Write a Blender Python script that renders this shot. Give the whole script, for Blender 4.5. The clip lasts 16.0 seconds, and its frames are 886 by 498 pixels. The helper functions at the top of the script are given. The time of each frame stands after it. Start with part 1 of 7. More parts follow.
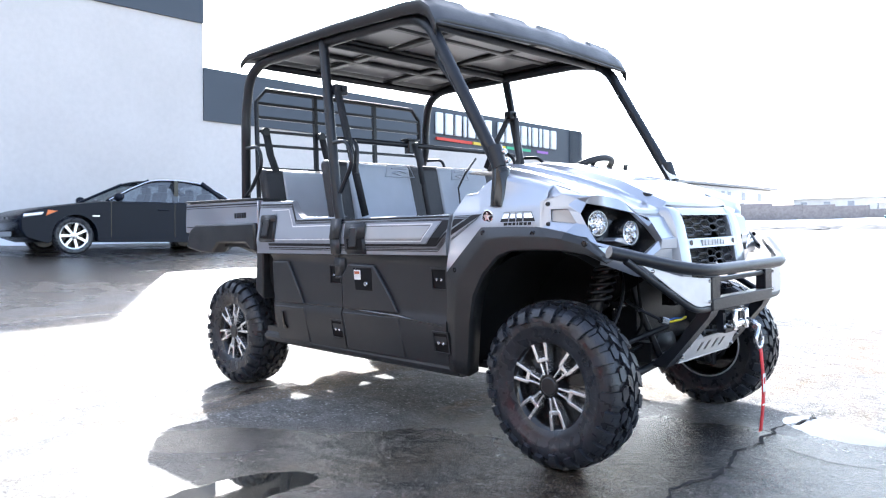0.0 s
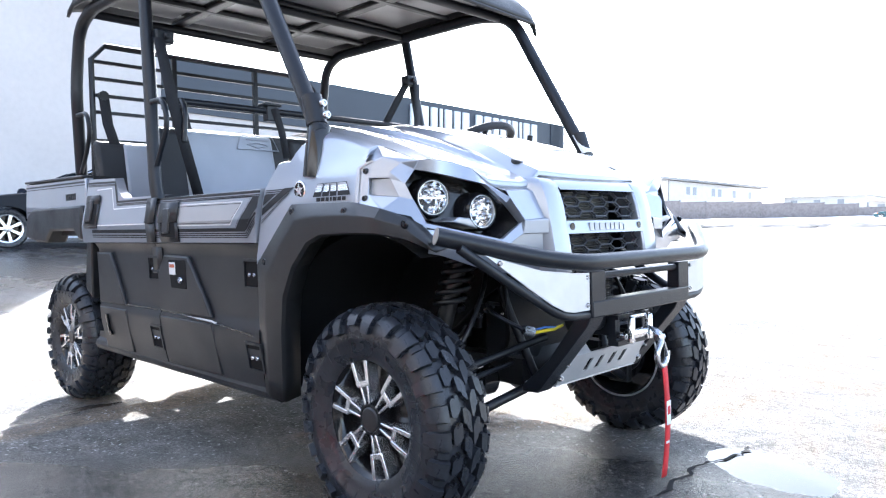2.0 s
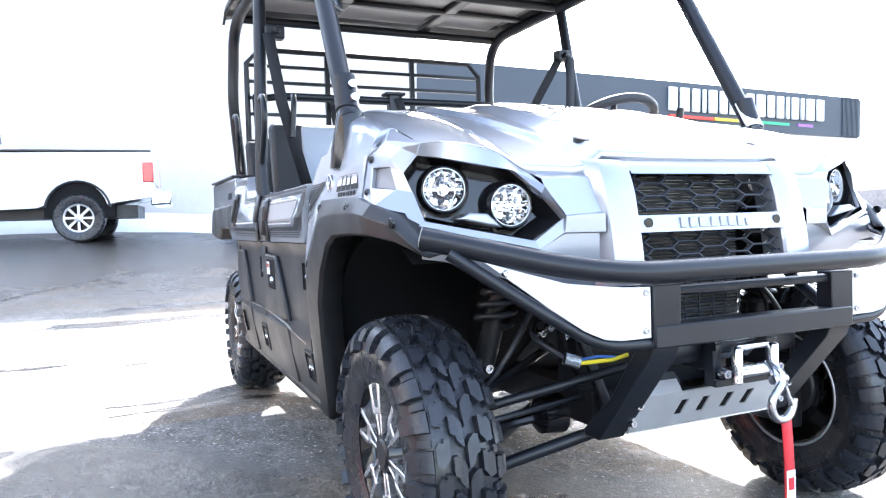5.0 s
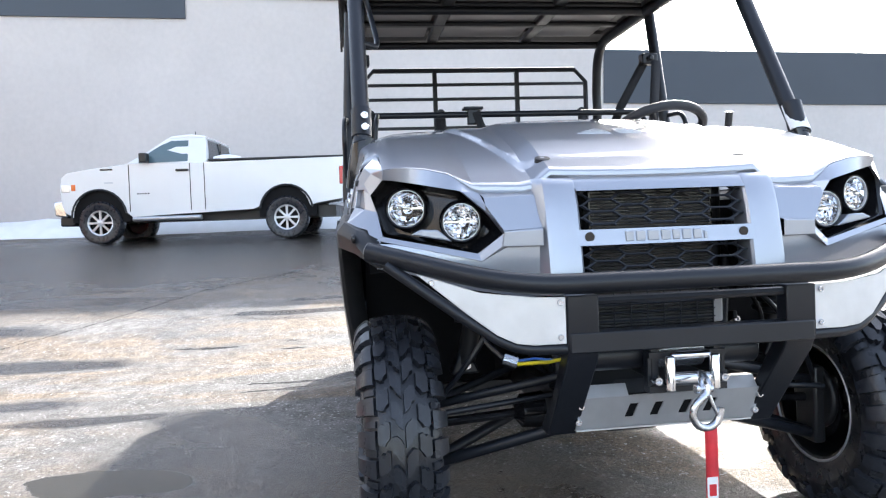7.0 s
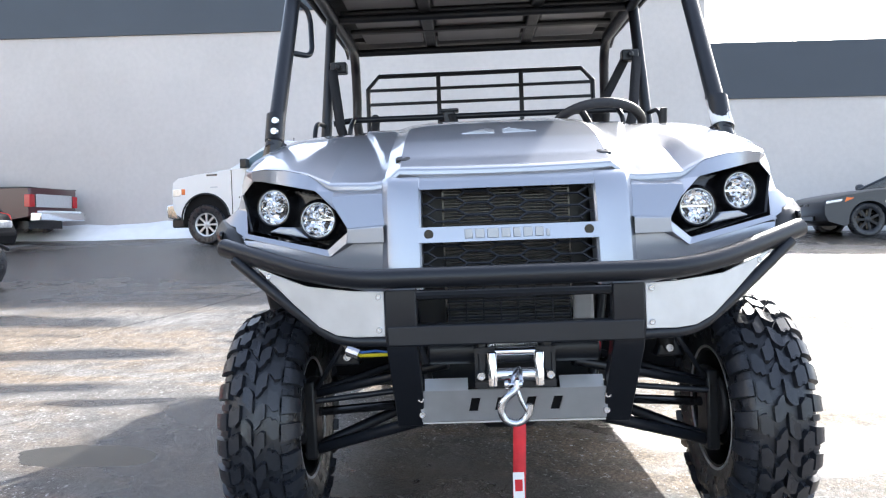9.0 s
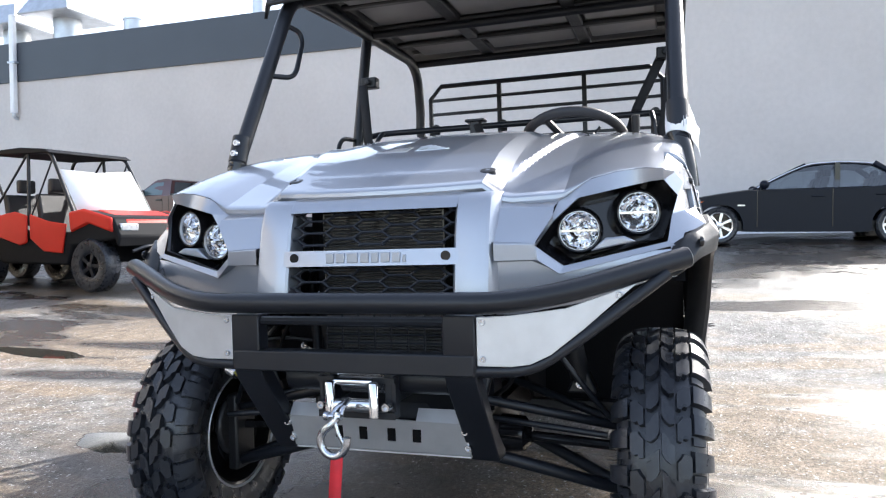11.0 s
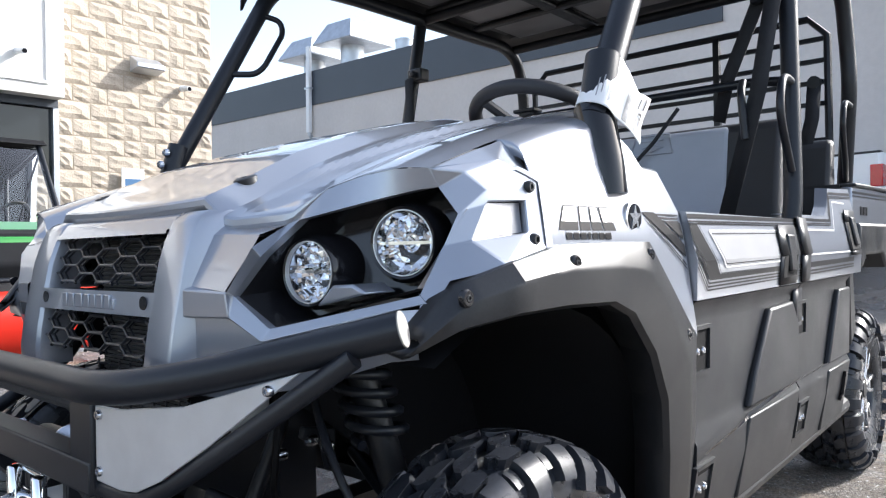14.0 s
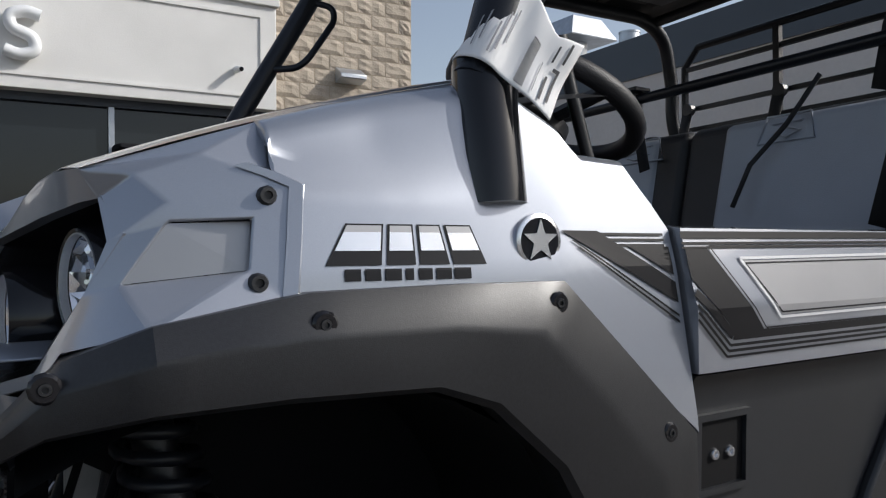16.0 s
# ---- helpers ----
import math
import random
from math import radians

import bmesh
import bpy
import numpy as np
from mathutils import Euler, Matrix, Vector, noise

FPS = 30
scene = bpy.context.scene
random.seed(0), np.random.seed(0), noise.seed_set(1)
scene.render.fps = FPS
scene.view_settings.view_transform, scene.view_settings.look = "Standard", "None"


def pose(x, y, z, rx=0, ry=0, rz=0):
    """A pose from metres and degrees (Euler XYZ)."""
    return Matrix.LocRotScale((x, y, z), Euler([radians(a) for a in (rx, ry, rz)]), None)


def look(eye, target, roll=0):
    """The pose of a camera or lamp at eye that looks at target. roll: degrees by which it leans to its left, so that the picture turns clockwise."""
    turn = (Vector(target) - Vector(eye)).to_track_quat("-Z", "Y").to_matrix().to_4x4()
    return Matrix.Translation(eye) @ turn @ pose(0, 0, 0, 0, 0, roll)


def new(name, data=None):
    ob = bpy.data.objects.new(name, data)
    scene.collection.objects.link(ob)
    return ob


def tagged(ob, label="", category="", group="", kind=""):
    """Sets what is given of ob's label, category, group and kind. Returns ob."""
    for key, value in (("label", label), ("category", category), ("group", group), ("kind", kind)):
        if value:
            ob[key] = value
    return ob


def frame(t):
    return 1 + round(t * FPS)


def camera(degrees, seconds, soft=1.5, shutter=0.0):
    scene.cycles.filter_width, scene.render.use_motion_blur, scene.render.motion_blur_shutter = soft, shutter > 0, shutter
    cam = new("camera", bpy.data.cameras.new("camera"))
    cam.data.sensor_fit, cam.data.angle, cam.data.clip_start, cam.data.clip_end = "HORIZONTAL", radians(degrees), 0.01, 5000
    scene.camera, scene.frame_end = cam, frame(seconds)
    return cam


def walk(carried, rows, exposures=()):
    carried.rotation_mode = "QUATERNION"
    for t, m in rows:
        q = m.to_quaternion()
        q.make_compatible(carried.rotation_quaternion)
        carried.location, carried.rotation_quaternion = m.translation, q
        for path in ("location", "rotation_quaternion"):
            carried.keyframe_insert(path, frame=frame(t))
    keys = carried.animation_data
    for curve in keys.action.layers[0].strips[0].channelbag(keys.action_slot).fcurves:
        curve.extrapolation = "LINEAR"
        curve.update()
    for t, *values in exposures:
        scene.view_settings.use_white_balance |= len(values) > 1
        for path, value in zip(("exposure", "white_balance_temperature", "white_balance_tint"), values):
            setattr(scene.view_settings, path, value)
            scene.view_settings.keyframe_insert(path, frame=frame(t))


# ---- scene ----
cam = camera(63.72, 16.0, soft=1.2)
PATH = [
    (0.0, 1.553, -2.818, 0.915, 88.38, 1.43, 44.81),
    (0.5, 1.602, -2.582, 0.898, 88.45, 1.27, 44.77),
    (1.0, 1.588, -2.355, 0.887, 88.40, 1.24, 44.49),
    (1.5, 1.541, -2.129, 0.858, 88.31, 1.27, 44.24),
    (2.0, 1.464, -1.930, 0.846, 88.15, 1.24, 44.24),
    (2.5, 1.390, -1.786, 0.848, 88.12, 1.27, 46.66),
    (3.0, 1.317, -1.654, 0.842, 88.08, 1.47, 50.75),
    (3.5, 1.267, -1.533, 0.823, 88.23, 1.51, 54.97),
    (4.0, 1.284, -1.426, 0.805, 88.39, 1.57, 58.12),
    (4.2, 1.315, -1.392, 0.812, 88.32, 1.60, 59.42),
    (6.3, 1.839, -0.911, 0.861, 88.02, 2.16, 77.32),
    (6.5, 1.862, -0.865, 0.862, 88.01, 2.23, 78.86),
    (7.0, 1.892, -0.745, 0.875, 88.14, 2.17, 82.48),
    (7.5, 1.916, -0.594, 0.871, 88.30, 2.14, 85.61),
    (8.0, 1.958, -0.448, 0.856, 88.41, 2.08, 87.62),
    (8.5, 1.990, -0.289, 0.849, 88.55, 2.13, 89.73),
    (9.0, 1.998, -0.097, 0.840, 88.66, 2.08, 92.00),
    (11.5, 1.677, 0.793, 0.897, 89.18, 1.65, 110.43),
    (12.0, 1.497, 0.859, 0.913, 89.21, 1.67, 111.39),
    (12.5, 1.302, 0.934, 0.904, 89.32, 1.61, 113.45),
    (13.0, 1.142, 1.042, 0.902, 89.64, 1.63, 119.01),
    (13.5, 0.996, 1.189, 0.902, 89.82, 1.45, 125.36),
    (14.0, 0.829, 1.269, 0.911, 90.04, 1.15, 130.71),
    (14.5, 0.664, 1.321, 0.899, 90.21, 0.84, 137.38),
    (15.0, 0.483, 1.341, 0.907, 90.31, 0.61, 143.71),
    (15.5, 0.318, 1.330, 0.907, 90.35, 0.51, 147.24),
    (16.0, 0.182, 1.309, 0.945, 90.37, 0.45, 149.38),
]
EXPOSURES = [(t, stops, 5980 if t < 5 else 6420 if t < 13.2 else 6230 if t < 15 else 6380, 10) for t, stops in ((0.0, 2.4), (1.0, 2.4), (3.0, 2.85), (4.2, 3.4), (6.3, 2.35), (9.0, 2.1), (11.5, 1.75), (12.0, 1.6), (12.5, 1.45), (13.0, 1.55), (13.5, 1.65), (14.0, 1.36), (14.5, 0.86), (15.0, 0.46), (15.5, 0.18), (16.0, -0.15))]
STAND = pose(0, 0, 0, 1.6, -0.435, 0)   # the lot slopes a little where the vehicle stands
walk(cam, [(t, STAND @ pose(x, y, z, rx, ry, rz)) for t, x, y, z, rx, ry, rz in PATH],
     exposures=EXPOSURES)

# ---- world and sun ----
SUN_FROM = Vector((-1.36, 0.80, 1.0)).normalized()
world = bpy.data.worlds.new("sky")
scene.world = world
world.use_nodes = True
wn = world.node_tree.nodes
sky = wn.new("ShaderNodeTexSky")
sky.sky_type = "NISHITA"
sky.sun_disc = False
sky.sun_elevation = math.asin(SUN_FROM.z)
sky.sun_rotation = math.atan2(SUN_FROM.x, SUN_FROM.y)
sky.air_density, sky.dust_density, sky.ozone_density = 1.0, 2.0, 1.0
wn["Background"].inputs["Strength"].default_value = 0.15
haze = wn.new("ShaderNodeHueSaturation")
haze.inputs["Saturation"].default_value = 0.70
world.node_tree.links.new(sky.outputs[0], haze.inputs["Color"])
world.node_tree.links.new(haze.outputs[0], wn["Background"].inputs["Color"])
sun = new("sun", bpy.data.lights.new("sun", "SUN"))
sun.data.energy, sun.data.angle, sun.data.color = 3.4, radians(0.6), (1.0, 0.965, 0.91)
sun.matrix_world = look(SUN_FROM * 50, (0, 0, 0))


# ---- materials ----
def material(name, color, rough=0.5, metal=0.0, vary=0.0, scale=6.0, bump=0.0, bump_scale=60.0, coat=0.0, fine=0.0,
             fine_scale=90.0, rough_vary=0.0, random_shift=0.0, spec=0.5, flake=0.0):
    m = bpy.data.materials.new(name)
    m.use_nodes = True
    nt = m.node_tree
    n, l = nt.nodes, nt.links
    b = n["Principled BSDF"]
    b.inputs["Base Color"].default_value = (*color, 1)
    b.inputs["Roughness"].default_value = rough
    b.inputs["Metallic"].default_value = metal
    b.inputs["Coat Weight"].default_value = coat
    b.inputs["Coat Roughness"].default_value = 0.035
    b.inputs["Specular IOR Level"].default_value = spec
    tc = n.new("ShaderNodeTexCoord")
    last = None
    for amount, size, detail in ((vary, scale, 5.0), (fine, fine_scale, 3.0)):
        if not amount:
            continue
        t = n.new("ShaderNodeTexNoise")
        t.inputs["Scale"].default_value, t.inputs["Detail"].default_value = size, detail
        l.new(tc.outputs["Object"], t.inputs["Vector"])
        r = n.new("ShaderNodeMapRange")
        r.inputs["From Min"].default_value, r.inputs["From Max"].default_value = 0.3, 0.7
        r.inputs["To Min"].default_value, r.inputs["To Max"].default_value = 1 - amount, 1 + amount
        l.new(t.outputs["Fac"], r.inputs["Value"])
        mix = n.new("ShaderNodeMix")
        mix.data_type, mix.blend_type = "RGBA", "MULTIPLY"
        mix.inputs["Factor"].default_value = 1.0
        if last:
            l.new(last, mix.inputs["A"])
        else:
            mix.inputs["A"].default_value = (*color, 1)
        l.new(r.outputs["Result"], mix.inputs["B"])
        last = mix.outputs["Result"]
    if random_shift:
        info = n.new("ShaderNodeObjectInfo")
        r = n.new("ShaderNodeMapRange")
        r.inputs["To Min"].default_value, r.inputs["To Max"].default_value = 1 - random_shift, 1 + random_shift
        l.new(info.outputs["Random"], r.inputs["Value"])
        mix = n.new("ShaderNodeMix")
        mix.data_type, mix.blend_type = "RGBA", "MULTIPLY"
        mix.inputs["Factor"].default_value = 1.0
        if last:
            l.new(last, mix.inputs["A"])
        else:
            mix.inputs["A"].default_value = (*color, 1)
        l.new(r.outputs["Result"], mix.inputs["B"])
        last = mix.outputs["Result"]
    if last:
        l.new(last, b.inputs["Base Color"])
    if rough_vary:
        t = n.new("ShaderNodeTexNoise")
        t.inputs["Scale"].default_value, t.inputs["Detail"].default_value = scale * 1.7, 4.0
        l.new(tc.outputs["Object"], t.inputs["Vector"])
        r = n.new("ShaderNodeMapRange")
        r.inputs["From Min"].default_value, r.inputs["From Max"].default_value = 0.3, 0.7
        r.inputs["To Min"].default_value, r.inputs["To Max"].default_value = max(rough - rough_vary, 0.03), min(rough + rough_vary, 1)
        l.new(t.outputs["Fac"], r.inputs["Value"])
        l.new(r.outputs["Result"], b.inputs["Roughness"])
    if bump:
        t = n.new("ShaderNodeTexNoise")
        t.inputs["Scale"].default_value, t.inputs["Detail"].default_value = bump_scale, 4.0
        l.new(tc.outputs["Object"], t.inputs["Vector"])
        bp = n.new("ShaderNodeBump")
        bp.inputs["Strength"].default_value, bp.inputs["Distance"].default_value = bump, 0.01
        l.new(t.outputs["Fac"], bp.inputs["Height"])
        l.new(bp.outputs["Normal"], b.inputs["Normal"])
    return m


SILVER = material("silver_metallic_paint", (0.345, 0.368, 0.418), 0.33, 0.62, 0.03, 3.0, 0.02, 900.0, coat=1.0, fine=0.05, fine_scale=1500.0)
BAR_SILVER = material("satin_silver", (0.36, 0.36, 0.37), 0.38, 0.8, 0.04, 8.0)
PLASTIC = material("textured_black_plastic", (0.0165, 0.0172, 0.0195), 0.38, 0, 0.14, 4.0, 0.07, 900.0, rough_vary=0.10, spec=0.5, fine=0.15, fine_scale=300.0)
DARKGREY = material("dark_grey_plastic", (0.020, 0.0215, 0.025), 0.40, 0, 0.12, 3.0, 0.05, 800.0, rough_vary=0.08, spec=0.46)
POWDER = material("black_powder_coat", (0.0115, 0.0135, 0.0185), 0.33, 0, 0.1, 10.0, 0.1, 900.0, coat=0.05, spec=0.36)
GLOSSBLACK = material("gloss_black", (0.01, 0.01, 0.012), 0.12, 0, 0.05, 5.0)
RUBBER = material("tyre_rubber", (0.020, 0.0225, 0.029), 0.31, 0, 0.3, 14.0, 0.06, 500.0, rough_vary=0.14, fine=0.2, fine_scale=120.0)
ALLOY = material("machined_alloy", (0.85, 0.85, 0.86), 0.22, 0.9, 0.05, 30.0)
ALU = material("brushed_aluminium", (0.62, 0.63, 0.65), 0.36, 0.55, 0.06, 18.0, 0.05, 400.0)
CHROME = material("chrome", (0.82, 0.83, 0.85), 0.09, 1.0)
ZINC = material("zinc_plated_steel", (0.6, 0.62, 0.66), 0.25, 1.0, 0.1, 40.0)
REFLECTOR = material("lamp_reflector", (0.86, 0.87, 0.89), 0.05, 1.0, 0.15, 60.0)
VINYL_GREY = material("grey_vinyl", (0.37, 0.40, 0.46), 0.45, 0, 0.06, 6.0, 0.15, 400.0)
VINYL_BLACK = material("black_vinyl", (0.02, 0.02, 0.023), 0.5, 0, 0.1, 6.0, 0.2, 400.0)
WEBBING = material("seat_belt_webbing", (0.015, 0.016, 0.02), 0.75, 0, 0.1, 60.0, 0.3, 900.0)
STRAPRED = material("red_nylon_strap", (0.6, 0.02, 0.03), 0.6, 0, 0.12, 40.0, 0.3, 700.0)
PAPER = material("white_paper", (0.8, 0.8, 0.8), 0.6, 0, 0.02, 20.0)
INK = material("black_ink", (0.03, 0.03, 0.035), 0.6)
GREYINK = material("grey_ink", (0.3, 0.3, 0.32), 0.6)
DECAL_BLACK = material("black_vinyl_decal", (0.010, 0.010, 0.012), 0.35, 0, 0.05, 10.0, spec=0.25)
DECAL_WHITE = material("white_vinyl_decal", (0.75, 0.75, 0.76), 0.35)
DECAL_GREY = material("grey_vinyl_decal", (0.4, 0.4, 0.41), 0.35, 0.3, 0.04, 8.0)
YELLOW = material("yellow_wire", (0.7, 0.6, 0.03), 0.4)
BLUE = material("blue_wire", (0.05, 0.15, 0.5), 0.4)
REDPLASTIC = material("red_plastic", (0.45, 0.01, 0.015), 0.3)
GALV = material("galvanised_steel", (0.5, 0.53, 0.57), 0.42, 0.8, 0.12, 4.0)
WHITEMETAL = material("white_painted_metal", (0.75, 0.76, 0.77), 0.4, 0, 0.05, 5.0)
STUCCO = material("painted_block_wall", (0.56, 0.52, 0.495), 0.85, 0, 0.05, 0.5, 0.2, 30.0, fine=0.03, fine_scale=9.0)
BAND = material("charcoal_metal_band", (0.042, 0.052, 0.068), 0.5, 0, 0.06, 0.7, 0.05, 20.0)
BLOCK = material("split_face_block", (0.45, 0.385, 0.31), 0.9, 0, 0.10, 5.0, 0.5, 34.0, fine=0.12, fine_scale=50.0, random_shift=0.08)
MORTAR = material("mortar", (0.4, 0.33, 0.25), 0.95, 0, 0.1, 8.0, 0.3, 60.0)
SIGNWHITE = material("white_stucco_panel", (0.74, 0.73, 0.71), 0.8, 0, 0.04, 2.0, 0.15, 60.0)
SNOW = material("snow", (0.86, 0.88, 0.9), 0.7, 0, 0.05, 3.0, 0.6, 9.0)
ROOFING = material("roof_membrane", (0.3, 0.3, 0.3), 0.9, 0, 0.1, 1.0)
WHITEPAINT = material("white_car_paint", (0.78, 0.79, 0.8), 0.25, 0, 0.02, 2.0, coat=0.7)
DARKPAINT = material("dark_blue_black_car_paint", (0.008, 0.011, 0.019), 0.26, 0.0, 0.05, 2.0, spec=0.16)
GREYPAINT = material("grey_metallic_car_paint", (0.05, 0.055, 0.065), 0.35, 0.3, 0.05, 2.0, coat=0.2)
TEALPAINT = material("blue_green_car_paint", (0.02, 0.07, 0.085), 0.3, 0.1, 0.05, 2.0, coat=0.4)
MAROON = material("maroon_car_paint", (0.055, 0.006, 0.010), 0.3, 0.1, 0.08, 2.0, coat=0.6)
REDPAINT = material("red_body_plastic", (0.52, 0.018, 0.008), 0.5, 0, 0.05, 3.0, spec=0.3)
CRIMSON = material("crimson_body_plastic", (0.40, 0.008, 0.025), 0.38, 0, 0.05, 3.0, coat=0.1)
GREENPAINT = material("green_body_plastic", (0.03, 0.22, 0.04), 0.35, 0, 0.05, 3.0, coat=0.3)
LAMPRED = material("red_lamp_lens", (0.5, 0.01, 0.015), 0.15, 0, 0.05, 20.0, coat=0.5)
LAMPAMBER = material("amber_lamp_lens", (0.75, 0.16, 0.03), 0.15, 0, 0.05, 20.0, coat=0.5)
LAMPCLEAR = material("clear_lamp_lens", (0.75, 0.77, 0.8), 0.1, 0.5, 0.2, 30.0, coat=0.5)
FENCEWOOD = material("weathered_fence_boards", (0.17, 0.15, 0.145), 0.85, 0, 0.2, 3.0, 0.2, 30.0)
SIDING = material("pale_house_siding", (0.74, 0.72, 0.70), 0.8, 0, 0.05, 1.0)
SHINGLE = material("grey_roof_shingle", (0.34, 0.33, 0.32), 0.9, 0, 0.15, 2.0)
SIGNRED = material("red_sign_stripe", (0.6, 0.05, 0.03), 0.5)
SIGNYELLOW = material("yellow_sign_stripe", (0.7, 0.5, 0.05), 0.5)
SIGNGREEN = material("green_sign_stripe", (0.05, 0.4, 0.2), 0.5)
SIGNPURPLE = material("purple_sign_stripe", (0.3, 0.12, 0.42), 0.5)
SIGNBLUE = material("blue_sign_panel", (0.05, 0.14, 0.28), 0.5)


def glass(name, tint, rough=0.02):
    m = bpy.data.materials.new(name)
    m.use_nodes = True
    b = m.node_tree.nodes["Principled BSDF"]
    b.inputs["Base Color"].default_value = (*tint, 1)
    b.inputs["Roughness"].default_value = rough
    b.inputs["Transmission Weight"].default_value = 1.0
    b.inputs["IOR"].default_value = 1.4
    return m


def thin_clear(name, gloss, tint=(1, 1, 1)):
    """Thin clear plastic: mostly seen through, with a faint sheen."""
    m = bpy.data.materials.new(name)
    m.use_nodes = True
    n, l = m.node_tree.nodes, m.node_tree.links
    n.remove(n["Principled BSDF"])
    a, b, mix = n.new("ShaderNodeBsdfTransparent"), n.new("ShaderNodeBsdfGlossy"), n.new("ShaderNodeMixShader")
    a.inputs["Color"].default_value = (*tint, 1)
    b.inputs["Roughness"].default_value = 0.03
    mix.inputs[0].default_value = gloss
    l.new(a.outputs[0], mix.inputs[1])
    l.new(b.outputs[0], mix.inputs[2])
    l.new(mix.outputs[0], n["Material Output"].inputs["Surface"])
    return m


CARGLASS = thin_clear("light_tinted_car_glass", 0.16, (0.42, 0.47, 0.50))
LENS = thin_clear("clear_lens", 0.04)
CLEARGLASS = glass("window_glass", (0.55, 0.62, 0.65))
TINTED = material("tinted_car_glass", (0.05, 0.06, 0.07), 0.04, 0, 0.05, 1.0)
SHOPGLASS = material("dark_shop_glass", (0.012, 0.015, 0.018), 0.04, 0, 0.05, 1.0)


PUDDLES = [(0.60, 0.48, 0.24, 0.14, -22), (-2.45, -4.05, 0.55, 0.14, 80), (-0.715, -1.62, 0.30, 0.13, 78), (-2.9, -6.3, 0.9, 0.35, 30), (1.4, 1.6, 0.5, 0.15, 60)]


# damp ovals; those close to the vehicle also paint its shade darker
WET_AND_SHADE = [(-0.7, -1.1, 0.95, 0.5, 60), (0.1, -0.95, 0.85, 0.5, 10), (-5.3, 1.4, 0.40, 2.0, 4), (-1.25, -1.28, 0.70, 0.28, 39), (-3.0, -3.2, 0.20, 1.3, 6), (-4.4, -4.6, 0.32, 1.9, -8), (0.4, -0.3, 1.1, 0.8, 0), (-1.62, -1.95, 0.10, 0.5, 4), (0.42, -0.45, 0.10, 0.6, 3),
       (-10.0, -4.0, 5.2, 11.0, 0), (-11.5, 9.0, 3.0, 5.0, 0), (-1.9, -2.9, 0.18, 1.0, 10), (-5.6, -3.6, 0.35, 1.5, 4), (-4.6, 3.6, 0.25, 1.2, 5)]


